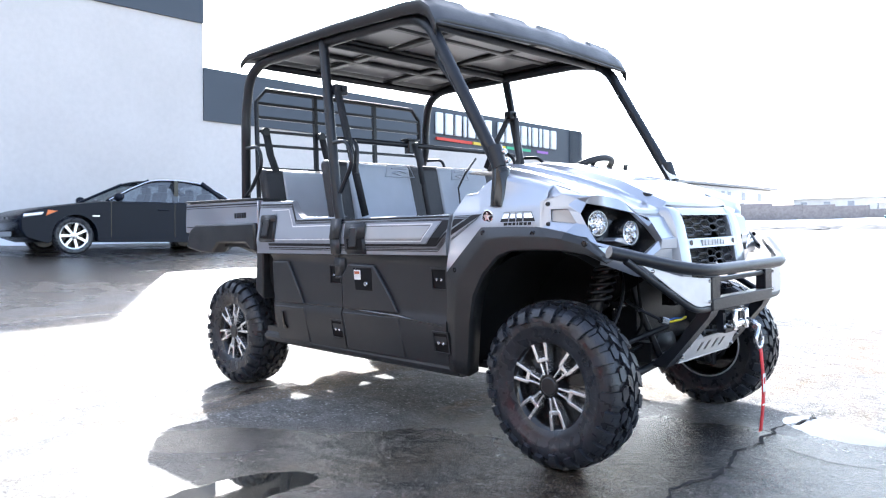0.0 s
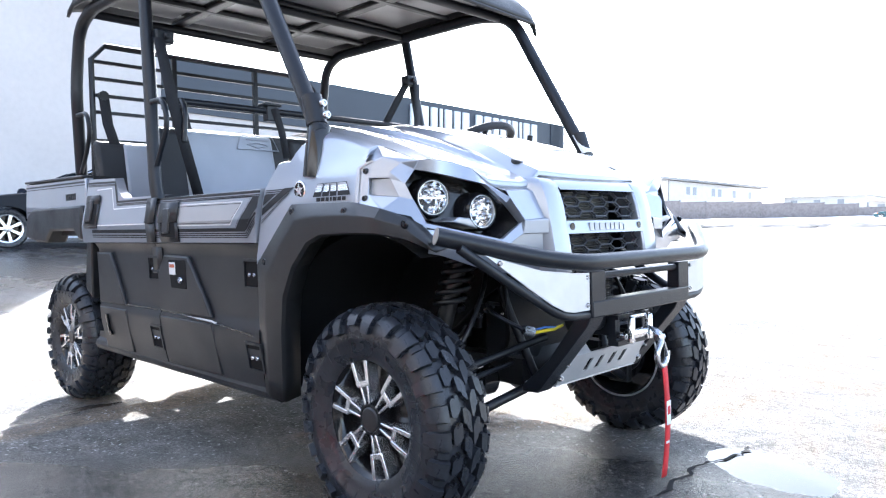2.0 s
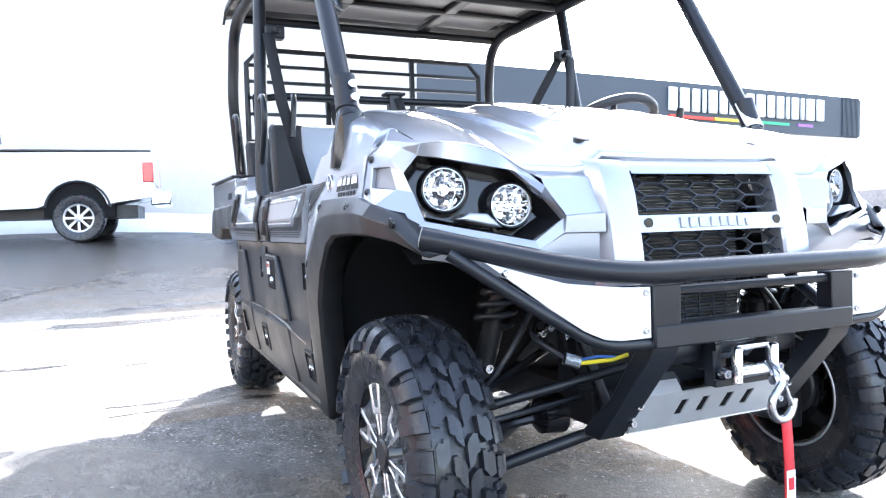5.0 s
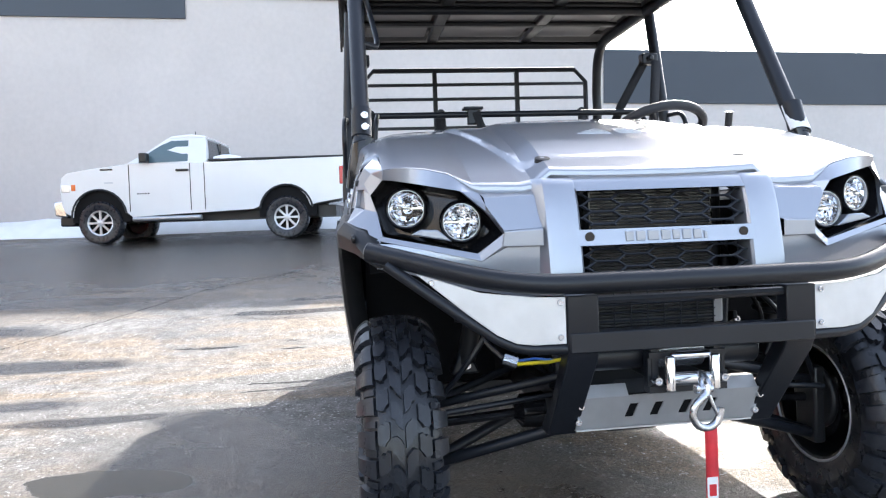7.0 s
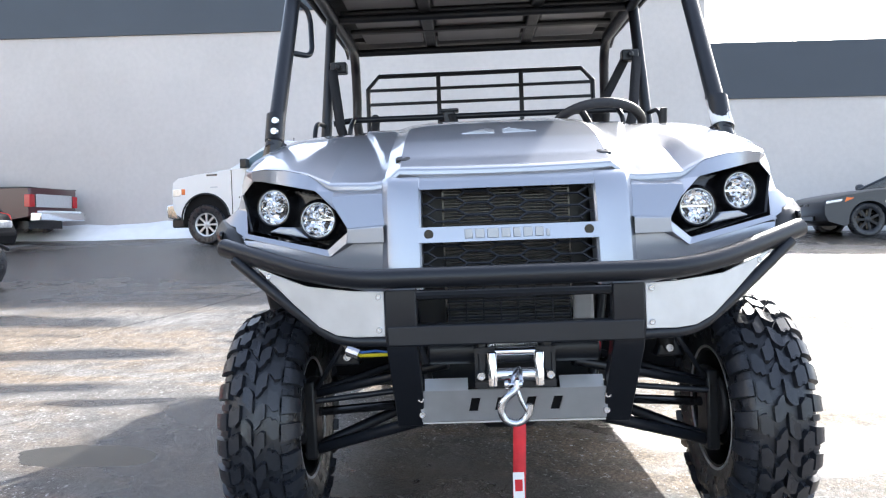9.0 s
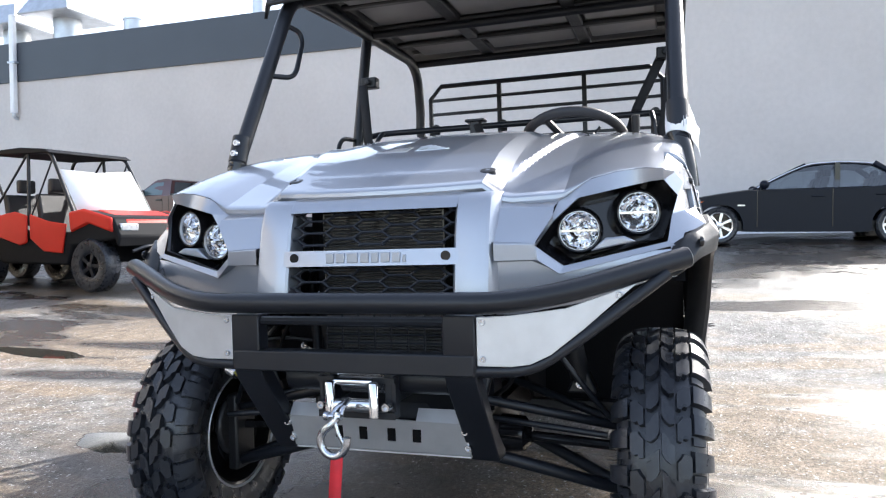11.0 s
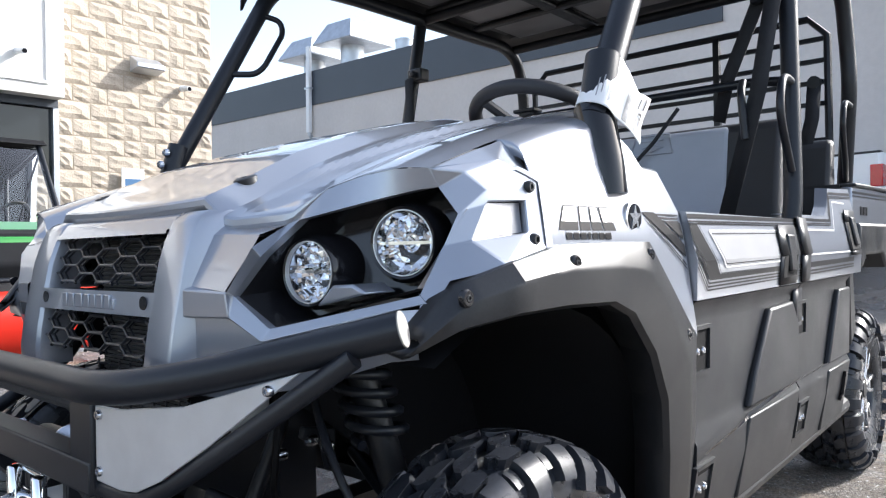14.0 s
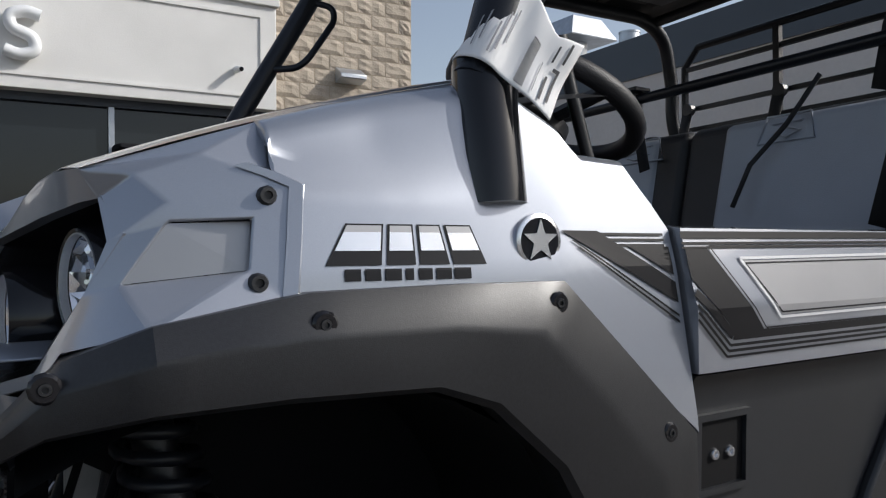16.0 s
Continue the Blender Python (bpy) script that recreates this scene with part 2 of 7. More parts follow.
def asphalt():
    """Old asphalt: grit, tan silt, and wet patches that are dark and glossy, some also painted shade; standing water
    where the noise is high.
    """
    m = bpy.data.materials.new("wet_worn_asphalt")
    m.use_nodes = True
    nt = m.node_tree
    n, l = nt.nodes, nt.links
    b = n["Principled BSDF"]
    tc = n.new("ShaderNodeTexCoord")

    def noise_at(scale, detail=6.0, rough=0.6, lo=0.35, hi=0.65, stretch=None, warp=0.0):
        t = n.new("ShaderNodeTexNoise")
        t.inputs["Scale"].default_value, t.inputs["Detail"].default_value = scale, detail
        t.inputs["Roughness"].default_value = rough
        t.inputs["Distortion"].default_value = warp
        src = tc.outputs["Object"]
        if stretch:
            mp = n.new("ShaderNodeMapping")
            mp.inputs["Scale"].default_value = stretch
            mp.inputs["Rotation"].default_value = (0, 0, 0.18)
            l.new(src, mp.inputs["Vector"])
            src = mp.outputs["Vector"]
        l.new(src, t.inputs["Vector"])
        r = n.new("ShaderNodeMapRange")
        r.inputs["From Min"].default_value, r.inputs["From Max"].default_value = lo, hi
        l.new(t.outputs["Fac"], r.inputs["Value"])
        return r.outputs["Result"]

    def mix(kind, a, c, f):
        x = n.new("ShaderNodeMix")
        x.data_type, x.blend_type = "RGBA", kind
        for sock, v in (("A", a), ("B", c), ("Factor", f)):
            if isinstance(v, tuple):
                x.inputs[sock].default_value = (*v, 1)
            elif isinstance(v, float):
                x.inputs[sock].default_value = v
            else:
                l.new(v, x.inputs[sock])
        return x.outputs["Result"]

    base = mix("MIX", (0.165, 0.162, 0.160), (0.270, 0.262, 0.252), noise_at(0.6, 7.0, 0.62, 0.38, 0.62))
    base = mix("MIX", base, (0.255, 0.205, 0.155), noise_at(0.5, 9.0, 0.66, 0.45, 0.56, (2.4, 0.9, 1.0), 0.6))
    grit = noise_at(80.0, 4.0, 0.8, 0.43, 0.57)
    base = mix("MULTIPLY", base, mix("MIX", (0.64, 0.64, 0.645), (1.36, 1.355, 1.35), grit), 1.0)
    mottle = noise_at(6.5, 9.0, 0.78, 0.36, 0.64, (1.0, 1.6, 1.0), 0.3)
    base = mix("MULTIPLY", base, mix("MIX", (0.55, 0.54, 0.53), (1.32, 1.31, 1.30), mottle), 1.0)
    salt = noise_at(17.0, 8.0, 0.9, 0.65, 0.68)
    base = mix("MIX", base, (0.52, 0.52, 0.53), salt)
    speck = noise_at(55.0, 3.0, 0.6, 0.625, 0.67)
    base = mix("MIX", base, (0.72, 0.72, 0.72), speck)
    dry_wet = noise_at(0.42, 9.0, 0.62, 0.545, 0.60, (2.6, 0.8, 1.0), 0.5)
    wob = noise_at(1.2, 10.0, 0.7, 0.15, 0.85)

    def patches(spots, inner, outer):
        """Uneven ovals: (x, y, half length, half width, turn)."""
        last = None
        for px, py, sx, sy, turn in spots:
            mp = n.new("ShaderNodeMapping")
            mp.vector_type = "TEXTURE"
            mp.inputs["Location"].default_value = (px, py, 0)
            mp.inputs["Rotation"].default_value = (0, 0, radians(turn))
            mp.inputs["Scale"].default_value = (sx, sy, 1000.0)
            l.new(tc.outputs["Object"], mp.inputs["Vector"])
            ln = n.new("ShaderNodeVectorMath")
            ln.operation = "LENGTH"
            l.new(mp.outputs["Vector"], ln.inputs[0])
            ad = n.new("ShaderNodeMath")
            ad.operation = "ADD"
            l.new(ln.outputs["Value"], ad.inputs[0])
            l.new(wob, ad.inputs[1])
            r = n.new("ShaderNodeMapRange")
            r.inputs["From Min"].default_value, r.inputs["From Max"].default_value = outer, inner
            l.new(ad.outputs[0], r.inputs["Value"])
            if last is None:
                last = r.outputs["Result"]
            else:
                mx = n.new("ShaderNodeMath")
                mx.operation = "MAXIMUM"
                l.new(last, mx.inputs[0])
                l.new(r.outputs["Result"], mx.inputs[1])
                last = mx.outputs[0]
        return last

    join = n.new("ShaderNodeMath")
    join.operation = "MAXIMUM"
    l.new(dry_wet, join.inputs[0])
    l.new(patches(WET_AND_SHADE, 1.15, 1.75), join.inputs[1])
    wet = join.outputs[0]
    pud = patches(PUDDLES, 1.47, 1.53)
    # darkens wet ground, and with it the shade painted by the vehicle
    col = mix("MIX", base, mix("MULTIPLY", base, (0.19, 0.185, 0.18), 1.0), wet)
    ro = n.new("ShaderNodeMapRange")
    ro.inputs["To Min"].default_value, ro.inputs["To Max"].default_value = 0.78, 0.27
    l.new(wet, ro.inputs["Value"])
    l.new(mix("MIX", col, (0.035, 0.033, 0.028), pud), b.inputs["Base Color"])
    r2 = n.new("ShaderNodeMix")
    r2.data_type = "FLOAT"
    l.new(pud, r2.inputs["Factor"])
    l.new(ro.outputs["Result"], r2.inputs["A"])
    r2.inputs["B"].default_value = 0.04
    l.new(r2.outputs["Result"], b.inputs["Roughness"])
    inv = n.new("ShaderNodeMath")
    inv.operation = "SUBTRACT"
    inv.inputs[0].default_value = 1.0
    l.new(pud, inv.inputs[1])
    bp = n.new("ShaderNodeBump")
    bp.inputs["Distance"].default_value = 0.012
    damp = n.new("ShaderNodeMapRange")
    damp.inputs["To Min"].default_value, damp.inputs["To Max"].default_value = 1.0, 0.35
    l.new(wet, damp.inputs["Value"])
    st = n.new("ShaderNodeMath")
    st.operation = "MULTIPLY"
    l.new(damp.outputs["Result"], st.inputs[1])
    l.new(inv.outputs[0], st.inputs[0])
    l.new(st.outputs[0], bp.inputs["Strength"])
    l.new(noise_at(85.0, 5.0, 0.75, 0.25, 0.75), bp.inputs["Height"])
    l.new(bp.outputs["Normal"], b.inputs["Normal"])
    return m


ASPHALT = asphalt()
CRACKTAR = material("crack_filler", (0.010, 0.010, 0.011), 0.95, 0, 0.1, 10.0)


# ---- mesh helpers ----
def lerp(a, b, s):
    return a + (b - a) * s


class Shape:
    """Points and faces of one mesh in the making."""

    def __init__(self):
        self.v, self.f = [], []

    def add(self, verts, faces):
        o = len(self.v)
        self.v += [tuple(p) for p in verts]
        self.f += [tuple(i + o for i in face) for face in faces]
        return self

    def box(self, lo, hi, m=None):
        (a, b, c), (d, e, g) = lo, hi
        pts = [Vector(p) for p in ((a, b, c), (d, b, c), (d, e, c), (a, e, c), (a, b, g), (d, b, g), (d, e, g), (a, e, g))]
        if m:
            pts = [m @ p for p in pts]
        return self.add(pts, ((3, 2, 1, 0), (4, 5, 6, 7), (0, 1, 5, 4), (1, 2, 6, 5), (2, 3, 7, 6), (3, 0, 4, 7)))

    def prism(self, outline, place, depth):
        """A flat outline (u, w) set by place(u, w, d), from d = 0 to depth."""
        k = len(outline)
        pts = [place(u, w, 0) for u, w in outline] + [place(u, w, depth) for u, w in outline]
        faces = [tuple(range(k))[::-1], tuple(range(k, 2 * k))]
        faces += [(i, (i + 1) % k, k + (i + 1) % k, k + i) for i in range(k)]
        return self.add(pts, faces)

    def tube(self, path, r, seg=12, bend=0.0, closed=False, squash=None):
        pts = [Vector(p) for p in path]
        if bend and not closed:
            out = [pts[0]]
            for a, b, c in zip(pts, pts[1:], pts[2:]):
                d1, d2 = (a - b), (c - b)
                k = min(bend, d1.length * 0.49, d2.length * 0.49)
                p, q = b + d1.normalized() * k, b + d2.normalized() * k
                for i in range(7):
                    s = i / 6
                    out.append(p * (1 - s) ** 2 + b * 2 * s * (1 - s) + q * s * s)
            out.append(pts[-1])
            pts = out
        count = len(pts)
        rings, up = [], None
        for i, p in enumerate(pts):
            if closed:
                d = (pts[(i + 1) % count] - pts[i - 1]).normalized()
            else:
                d = (pts[min(i + 1, count - 1)] - pts[max(i - 1, 0)]).normalized()
            if up is None:
                up = Vector((0, 0, 1)) if abs(d.z) < 0.9 else Vector((1, 0, 0))
            side = d.cross(up).normalized()
            up = side.cross(d).normalized()
            su, sw = squash or (1, 1)
            rings.append([p + (side * math.cos(a) * su + up * math.sin(a) * sw) * r for a in (2 * math.pi * k / seg for k in range(seg))])
        o = len(self.v)
        self.v += [tuple(p) for ring in rings for p in ring]
        for i in range(count if closed else count - 1):
            j = (i + 1) % count
            for k in range(seg):
                m = (k + 1) % seg
                self.f.append((o + i * seg + k, o + j * seg + k, o + j * seg + m, o + i * seg + m))
        if not closed:
            self.f.append(tuple(o + k for k in range(seg)))
            self.f.append(tuple(o + (count - 1) * seg + k for k in reversed(range(seg))))
        return self

    def lathe(self, profile, m, seg=32, cap=True):
        """Turns (radius, along) round the local z of m."""
        o = len(self.v)
        for r, h in profile:
            for k in range(seg):
                a = 2 * math.pi * k / seg
                self.v.append(tuple(m @ Vector((r * math.cos(a), r * math.sin(a), h))))
        for i in range(len(profile) - 1):
            for k in range(seg):
                j = (k + 1) % seg
                self.f.append((o + i * seg + k, o + i * seg + j, o + (i + 1) * seg + j, o + (i + 1) * seg + k))
        if cap:
            self.f.append(tuple(o + k for k in reversed(range(seg))))
            self.f.append(tuple(o + (len(profile) - 1) * seg + k for k in range(seg)))
        return self

    def grid(self, rows, close=False):
        o, w = len(self.v), len(rows[0])
        self.v += [tuple(p) for row in rows for p in row]
        for i in range(len(rows) - 1):
            for k in range(w if close else w - 1):
                j = (k + 1) % w
                self.f.append((o + i * w + k, o + i * w + j, o + (i + 1) * w + j, o + (i + 1) * w + k))
        return self

    def mirrored(self):
        s = Shape()
        s.v = [(x, -y, z) for x, y, z in self.v]
        s.f = [tuple(reversed(f)) for f in self.f]
        return s

    def join(self, other):
        return self.add(other.v, other.f)

    def moved(self, m):
        s = Shape()
        s.v = [tuple(m @ Vector(p)) for p in self.v]
        s.f = list(self.f)
        return s


def finish(name, shape, mat, smooth=35, bevel=0.0, solid=0.0, fix=True, weld=False, bevel_angle=40):
    me = bpy.data.meshes.new(name)
    me.from_pydata(shape.v, [], shape.f)
    if fix:
        bm = bmesh.new()
        bm.from_mesh(me)
        if weld:
            bmesh.ops.remove_doubles(bm, verts=bm.verts, dist=0.0004)
        bmesh.ops.recalc_face_normals(bm, faces=bm.faces)
        bm.to_mesh(me)
        bm.free()
    me.materials.append(mat)
    if smooth:
        me.shade_smooth()
        me.set_sharp_from_angle(angle=radians(smooth))
    ob = new(name, me)
    if solid:
        s = ob.modifiers.new("thickness", "SOLIDIFY")
        s.thickness, s.offset = solid, -1.0
    if bevel:
        b = ob.modifiers.new("edges", "BEVEL")
        b.width, b.segments, b.limit_method, b.angle_limit = bevel, 2, "ANGLE", radians(bevel_angle)
        b.harden_normals = weld
    return ob


def thing(name, label, category, group="", m=None):
    ob = new(name)
    ob.empty_display_size = 0.1
    if m:
        ob.matrix_world = m
    return tagged(ob, label, category, group)


def part(name, shape, mat, parent, label="", **kw):
    ob = finish(name, shape, mat, **kw)
    ob.parent = parent
    return tagged(ob, label)


def both(name, shape, mat, parent, label="", **kw):
    """The same part on both sides of a vehicle."""
    return part(name, shape, mat, parent, label, **kw), part(name, shape.mirrored(), mat, parent, label, **kw)


def structure(name, shape, mat, label, category="", **kw):
    return tagged(finish(name, shape, mat, **kw), label, category, kind="structure")


def interp(x, table):
    return float(np.interp(x, [p[0] for p in table], [p[1] for p in table]))


def XZ(y0, s=1):
    return lambda u, w, d: (u, y0 + s * d, w)


def YZ(x0):
    return lambda u, w, d: (x0 - d, u, w)


def XY(z0):
    return lambda u, w, d: (u, w, z0 + d)


def arc(cx, cz, r, a0, a1, k):
    return [(cx + r * math.cos(radians(a0 + (a1 - a0) * i / k)), cz + r * math.sin(radians(a0 + (a1 - a0) * i / k))) for i in range(k + 1)]


# ---- ground ----
WALL_FALL = [(-12, -0.20), (-9, -0.19), (-5.4, -0.10), (-1.9, 0.02), (0, -0.04), (1.4, -0.12), (2.5, -0.12), (8, -0.20), (12, -0.22)]


def ground_z(x, y):
    z = 0.02 + 0.0279 * max(-2.0, min(4.0, y)) + 0.0076 * max(-4.0, min(4.0, x))
    if x < -3:
        z += (0.072 * (min(-3 - x, 12.2)) + interp(y, WALL_FALL) * min((-3 - x) / 9, 1)) * (1 - min(max((y - 22) / 26, 0), 1))
    if y > 10:
        z += 0.030 * min(y - 10, 120)
    return z


def sheet():
    def steps(reach):
        a = [i * 0.5 for i in range(61)]
        while a[-1] < reach:
            a.append(a[-1] * 1.25)
        return [-v for v in a[:0:-1]] + a
    xs, ys = steps(900), steps(900)
    return Shape().grid([[(x, y, ground_z(x, y) + 0.012 * noise.noise((x * 0.35, y * 0.35, 0)) * (1 if math.hypot(x, y) > 4 else 0)) for x in xs] for y in ys])


structure("ground", sheet(), ASPHALT, "worn grey asphalt lot with wet patches and silt", "parking lot", smooth=60)

# ---- main building along the lot ----
def wall_x(y):
    return -15.2 + 0.04 * y


def wall_run(y0, y1, z0, z1, front=0.0, depth=0.35):
    s = Shape()
    pts = [(wall_x(y0) + front, y0), (wall_x(y1) + front, y1), (wall_x(y1) - depth, y1), (wall_x(y0) - depth, y0)]
    return s.prism(pts, XY(z0), z1 - z0)


structure("wall_left", wall_run(-48, -4.44, -0.3, 5.63), STUCCO, "warm grey painted block wall in shade", "wall")
structure("wall_centre", wall_run(-4.44, 5.44, -0.3, 6.12), STUCCO, "warm grey painted block wall in shade", "wall")
structure("wall_right", wall_run(5.44, 20.8, -0.3, 3.76), STUCCO, "warm grey painted block wall in shade", "wall")
structure("trim_band_left", wall_run(-48, -4.44, 5.63, 6.87, 0.05), BAND, "charcoal fascia band along the parapet", "fascia")
structure("trim_band_centre", wall_run(-4.44, 5.44, 6.12, 7.45, 0.05), BAND, "charcoal fascia band along the parapet", "fascia")
structure("trim_band_right", wall_run(5.44, 20.8, 3.76, 5.05, 0.05), BAND, "charcoal fascia band along the parapet", "fascia")
structure("wall_right_end", Shape().box((-30, 20.5, -0.3), (wall_x(20.8) - 0.36, 20.8, 3.76)), STUCCO, "end wall of the building", "wall")
structure("wall_centre_return", Shape().box((-30, 5.14, 3.76), (wall_x(5.44) - 0.36, 5.43, 7.3)), STUCCO, "return wall of the taller block", "wall")
structure("roof_left", Shape().box((-34, -48, 6.0), (-17.4, -4.46, 6.1)), ROOFING, "flat grey membrane roof", "roof")
structure("roof_centre", Shape().box((-34, -4.44, 6.9), (-15.8, 5.1, 7.0)), ROOFING, "flat grey membrane roof", "roof")
structure("roof_right", Shape().box((-34, 5.46, 4.4), (-15.6, 20.78, 4.5)), ROOFING, "flat grey membrane roof", "roof")
ribs = Shape().box((wall_x(20.8) - 0.35, 20.79, 3.80), (wall_x(20.8) + 0.05, 20.86, 5.0))
for i in range(1, 14):
    ribs.box((wall_x(20) + 0.04, 19.95 + i * 0.06, 3.78), (wall_x(20) + 0.09, 19.98 + i * 0.06, 5.04))
structure("trim_ribbed_end", ribs, BAND, "ribbed charcoal metal end of the band", "fascia", smooth=0)
# sign on the right band: white blocks over a four-colour stripe
sign = thing("wall_sign", "white channel sign over a red, yellow, green and purple stripe", "sign", m=pose(0, 0, 0))
names = ([0.78, 0.85, 0.7, 0.3, 0.8, 0.7, 0.8], [0.78, 0.85, 0.7, 0.7, 0.3, 0.72, 0.3, 0.85, 0.8])
y = 13.05
for word in names:
    for w in word:
        wd = w * 0.385
        part("sign_block", Shape().box((wall_x(y) + 0.06, y, 4.20), (wall_x(y) + 0.16, y + wd, 4.88)), WHITEMETAL, sign, bevel=0.03)
        y += wd + 0.11
    y += 0.22
for k, mt in enumerate((SIGNRED, SIGNYELLOW, SIGNGREEN, SIGNPURPLE)):
    part("sign_stripe", Shape().box((wall_x(14 + k) + 0.06, 13.05 + k * 1.68, 4.00), (wall_x(14 + k) + 0.12, 13.05 + k * 1.68 + 1.66, 4.09)), mt, sign)

# roof fans and flue
def roof_fan(y, z, s):
    x = wall_x(y) - 1.2
    fan = thing("roof_fan", "galvanised square-hooded roof exhaust fan", "roof fan", "roof fans")
    part("fan_duct", Shape().lathe([(0.42 * s, 6.0), (0.42 * s, z - 0.25 * s)], pose(x, y, 0), 20), GALV, fan, smooth=40)
    rows = []
    for r, h in ((0.98, z - 0.30 * s), (1.0, z - 0.26 * s), (0.62, z + 0.45 * s), (0.60, z + 0.47 * s)):
        rows.append([(x + r * s * a, y + r * s * b, h) for a, b in ((-1, -1), (1, -1), (1, 1), (-1, 1))])
    hoodshape = Shape().grid(rows, close=True)
    hoodshape.add(rows[-1], [(0, 1, 2, 3)])
    hoodshape.add(rows[0], [(3, 2, 1, 0)])
    part("fan_hood", hoodshape, GALV, fan, smooth=0)


roof_fan(-20.9, 7.95, 1.0)
roof_fan(-18.6, 8.15, 1.05)
flue = thing("vent_pipe", "white vent pipe strapped to the wall above the band", "pipe")
part("pipe", Shape().box((wall_x(-19.5) + 0.06, -19.62, 4.62), (wall_x(-19.5) + 0.22, -19.44, 7.75)), WHITEMETAL, flue, bevel=0.03)
part("pipe_elbow", Shape().tube([(wall_x(-19.5) + 0.14, -19.53, 4.66), (wall_x(-19.5) + 0.14, -19.53, 4.50), (wall_x(-19.5) - 0.05, -19.53, 4.45)], 0.06, 10, 0.05), GALV, flue)
part("pipe_strap", Shape().box((wall_x(-19.5) + 0.04, -19.68, 6.2), (wall_x(-19.5) + 0.235, -19.38, 6.26)), GALV, flue)
for y, r, z in ((-15.5, 0.33, 7.45), (-10.9, 0.20, 8.0), (-18.0, 0.2, 7.15), (-28.0, 0.4, 7.5)):
    can = thing("roof_vent", "round galvanised roof vent", "roof vent", "roof vents")
    part("vent_cylinder", Shape().lathe([(r, 6.0), (r, z - 0.05), (r * 1.06, z - 0.05), (r * 1.06, z), (r * 0.4, z + 0.03)], pose(wall_x(y) - 0.9, y, 0), 20), GALV, can, smooth=40)

# snow left along the foot of the wall
def snow_ridge(y0, y1, k=90):
    rows = []
    for i in range(k + 1):
        y = lerp(y0, y1, i / k)
        w = 1.0 + 0.35 * noise.noise((y * 0.8, 0, 3))
        h = 0.36 + 0.14 * noise.noise((y * 0.6, 4, 0))
        x0 = wall_x(y) + 0.02
        row = []
        for j in range(9):
            u = j / 8
            x = x0 + w * u
            prof = (1 - u) ** 0.7 * h + 0.03 * noise.noise((x * 5, y * 5, 1)) * (1 - u)
            row.append((x, y, ground_z(x, y) - 0.02 + prof * (1.0 if u < 1 else 0)))
        rows.append(row)
    return Shape().grid(rows)


tagged(finish("snow_bank", snow_ridge(-26, 20), SNOW, smooth=60), "leftover snow along the foot of the building wall", "snow", kind="stuff")

# ---- second building: split-face block corner, white fascia panel, shop window ----
BY = -7.4
structure("wall_shop_core", Shape().box((-4.47, BY - 0.3, -0.3), (-2.52, BY - 0.03, 5.2)), MORTAR, "mortar bed behind the split-face blocks", "wall")
shop = structure("wall_shop", Shape().box((-4.47, -16, -0.3), (-4.2, BY - 0.31, 5.2)), MORTAR, "side wall of the block building", "wall")
structure("wall_shop_back", Shape().box((-4.2, -16.2, -0.3), (14, -16.0, 5.2)), STUCCO, "back wall of the block building", "wall")
structure("roof_shop", Shape().box((-4.4, -16, 4.9), (14, BY - 0.35, 5.0)), ROOFING, "flat roof of the block building", "roof")
structure("wall_shop_front_upper", Shape().box((-2.52, BY - 0.3, 3.79), (14, BY - 0.05, 5.2)), MORTAR, "block wall over the white panel", "wall")
panel = structure("trim_fascia_panel", Shape().box((-2.50, BY - 0.1, 2.47), (14, BY + 0.22, 3.70)).box((-2.53, BY - 0.1, 3.70), (14, BY + 0.27, 3.79)), SIGNWHITE, "white painted fascia panel over the shop window", "fascia", bevel=0.01)
structure("trim_fascia_frame", Shape().box((-2.33, BY + 0.22, 2.60), (14, BY + 0.24, 2.63)).box((-2.33, BY + 0.22, 3.55), (14, BY + 0.24, 3.58)).box((-2.33, BY + 0.22, 2.63), (-2.30, BY + 0.24, 3.55)), SIGNWHITE, "raised frame on the white fascia", "trim")
win = structure("window_1", Shape().box((-2.5, BY - 0.12, 2.38), (14, BY + 0.02, 2.47)).box((-2.5, BY - 0.12, 0.05), (14, BY + 0.02, 0.35)), BAND, "dark framed shop window", "window")
for k in range(9):
    x = -2.48 + k * 1.78
    part("window_frame", Shape().box((x - 0.03, BY - 0.11, 0.35), (x + 0.03, BY + 0.01, 2.38)), GALV, win)
    part("pane", Shape().box((x + 0.03, BY - 0.07, 0.35), (x + 1.75, BY - 0.06, 2.38)), SHOPGLASS, win)
letter = thing("sign_letter", "white raised channel letter shape on the fascia", "sign letter")
part("letter_body", Shape().tube([(-0.02, BY + 0.30, 3.20), (0.12, BY + 0.30, 3.24), (0.26, BY + 0.30, 3.18), (0.24, BY + 0.30, 3.05), (0.04, BY + 0.30, 2.98), (0.02, BY + 0.30, 2.84), (0.16, BY + 0.30, 2.78), (0.30, BY + 0.30, 2.83)], 0.062, 10, 0.1), WHITEMETAL, letter, smooth=50)
wl = thing("wall_lamp", "box-shaped wall pack lamp with clear diffuser", "wall lamp")
part("lamp_body", Shape().prism([(0, 0), (0.20, 0.04), (0.20, 0.10), (0.02, 0.20), (0, 0.20)], lambda u, w, d: (-3.70 + d, BY + 0.005 + u, 2.93 + w), 0.36), GALV, wl, bevel=0.01)
part("diffuser", Shape().prism([(0.202, 0.05), (0.215, 0.05), (0.17, 0.115), (0.155, 0.115)], lambda u, w, d: (-3.68 + d, BY + u, 2.93 + w), 0.32), LAMPCLEAR, wl)
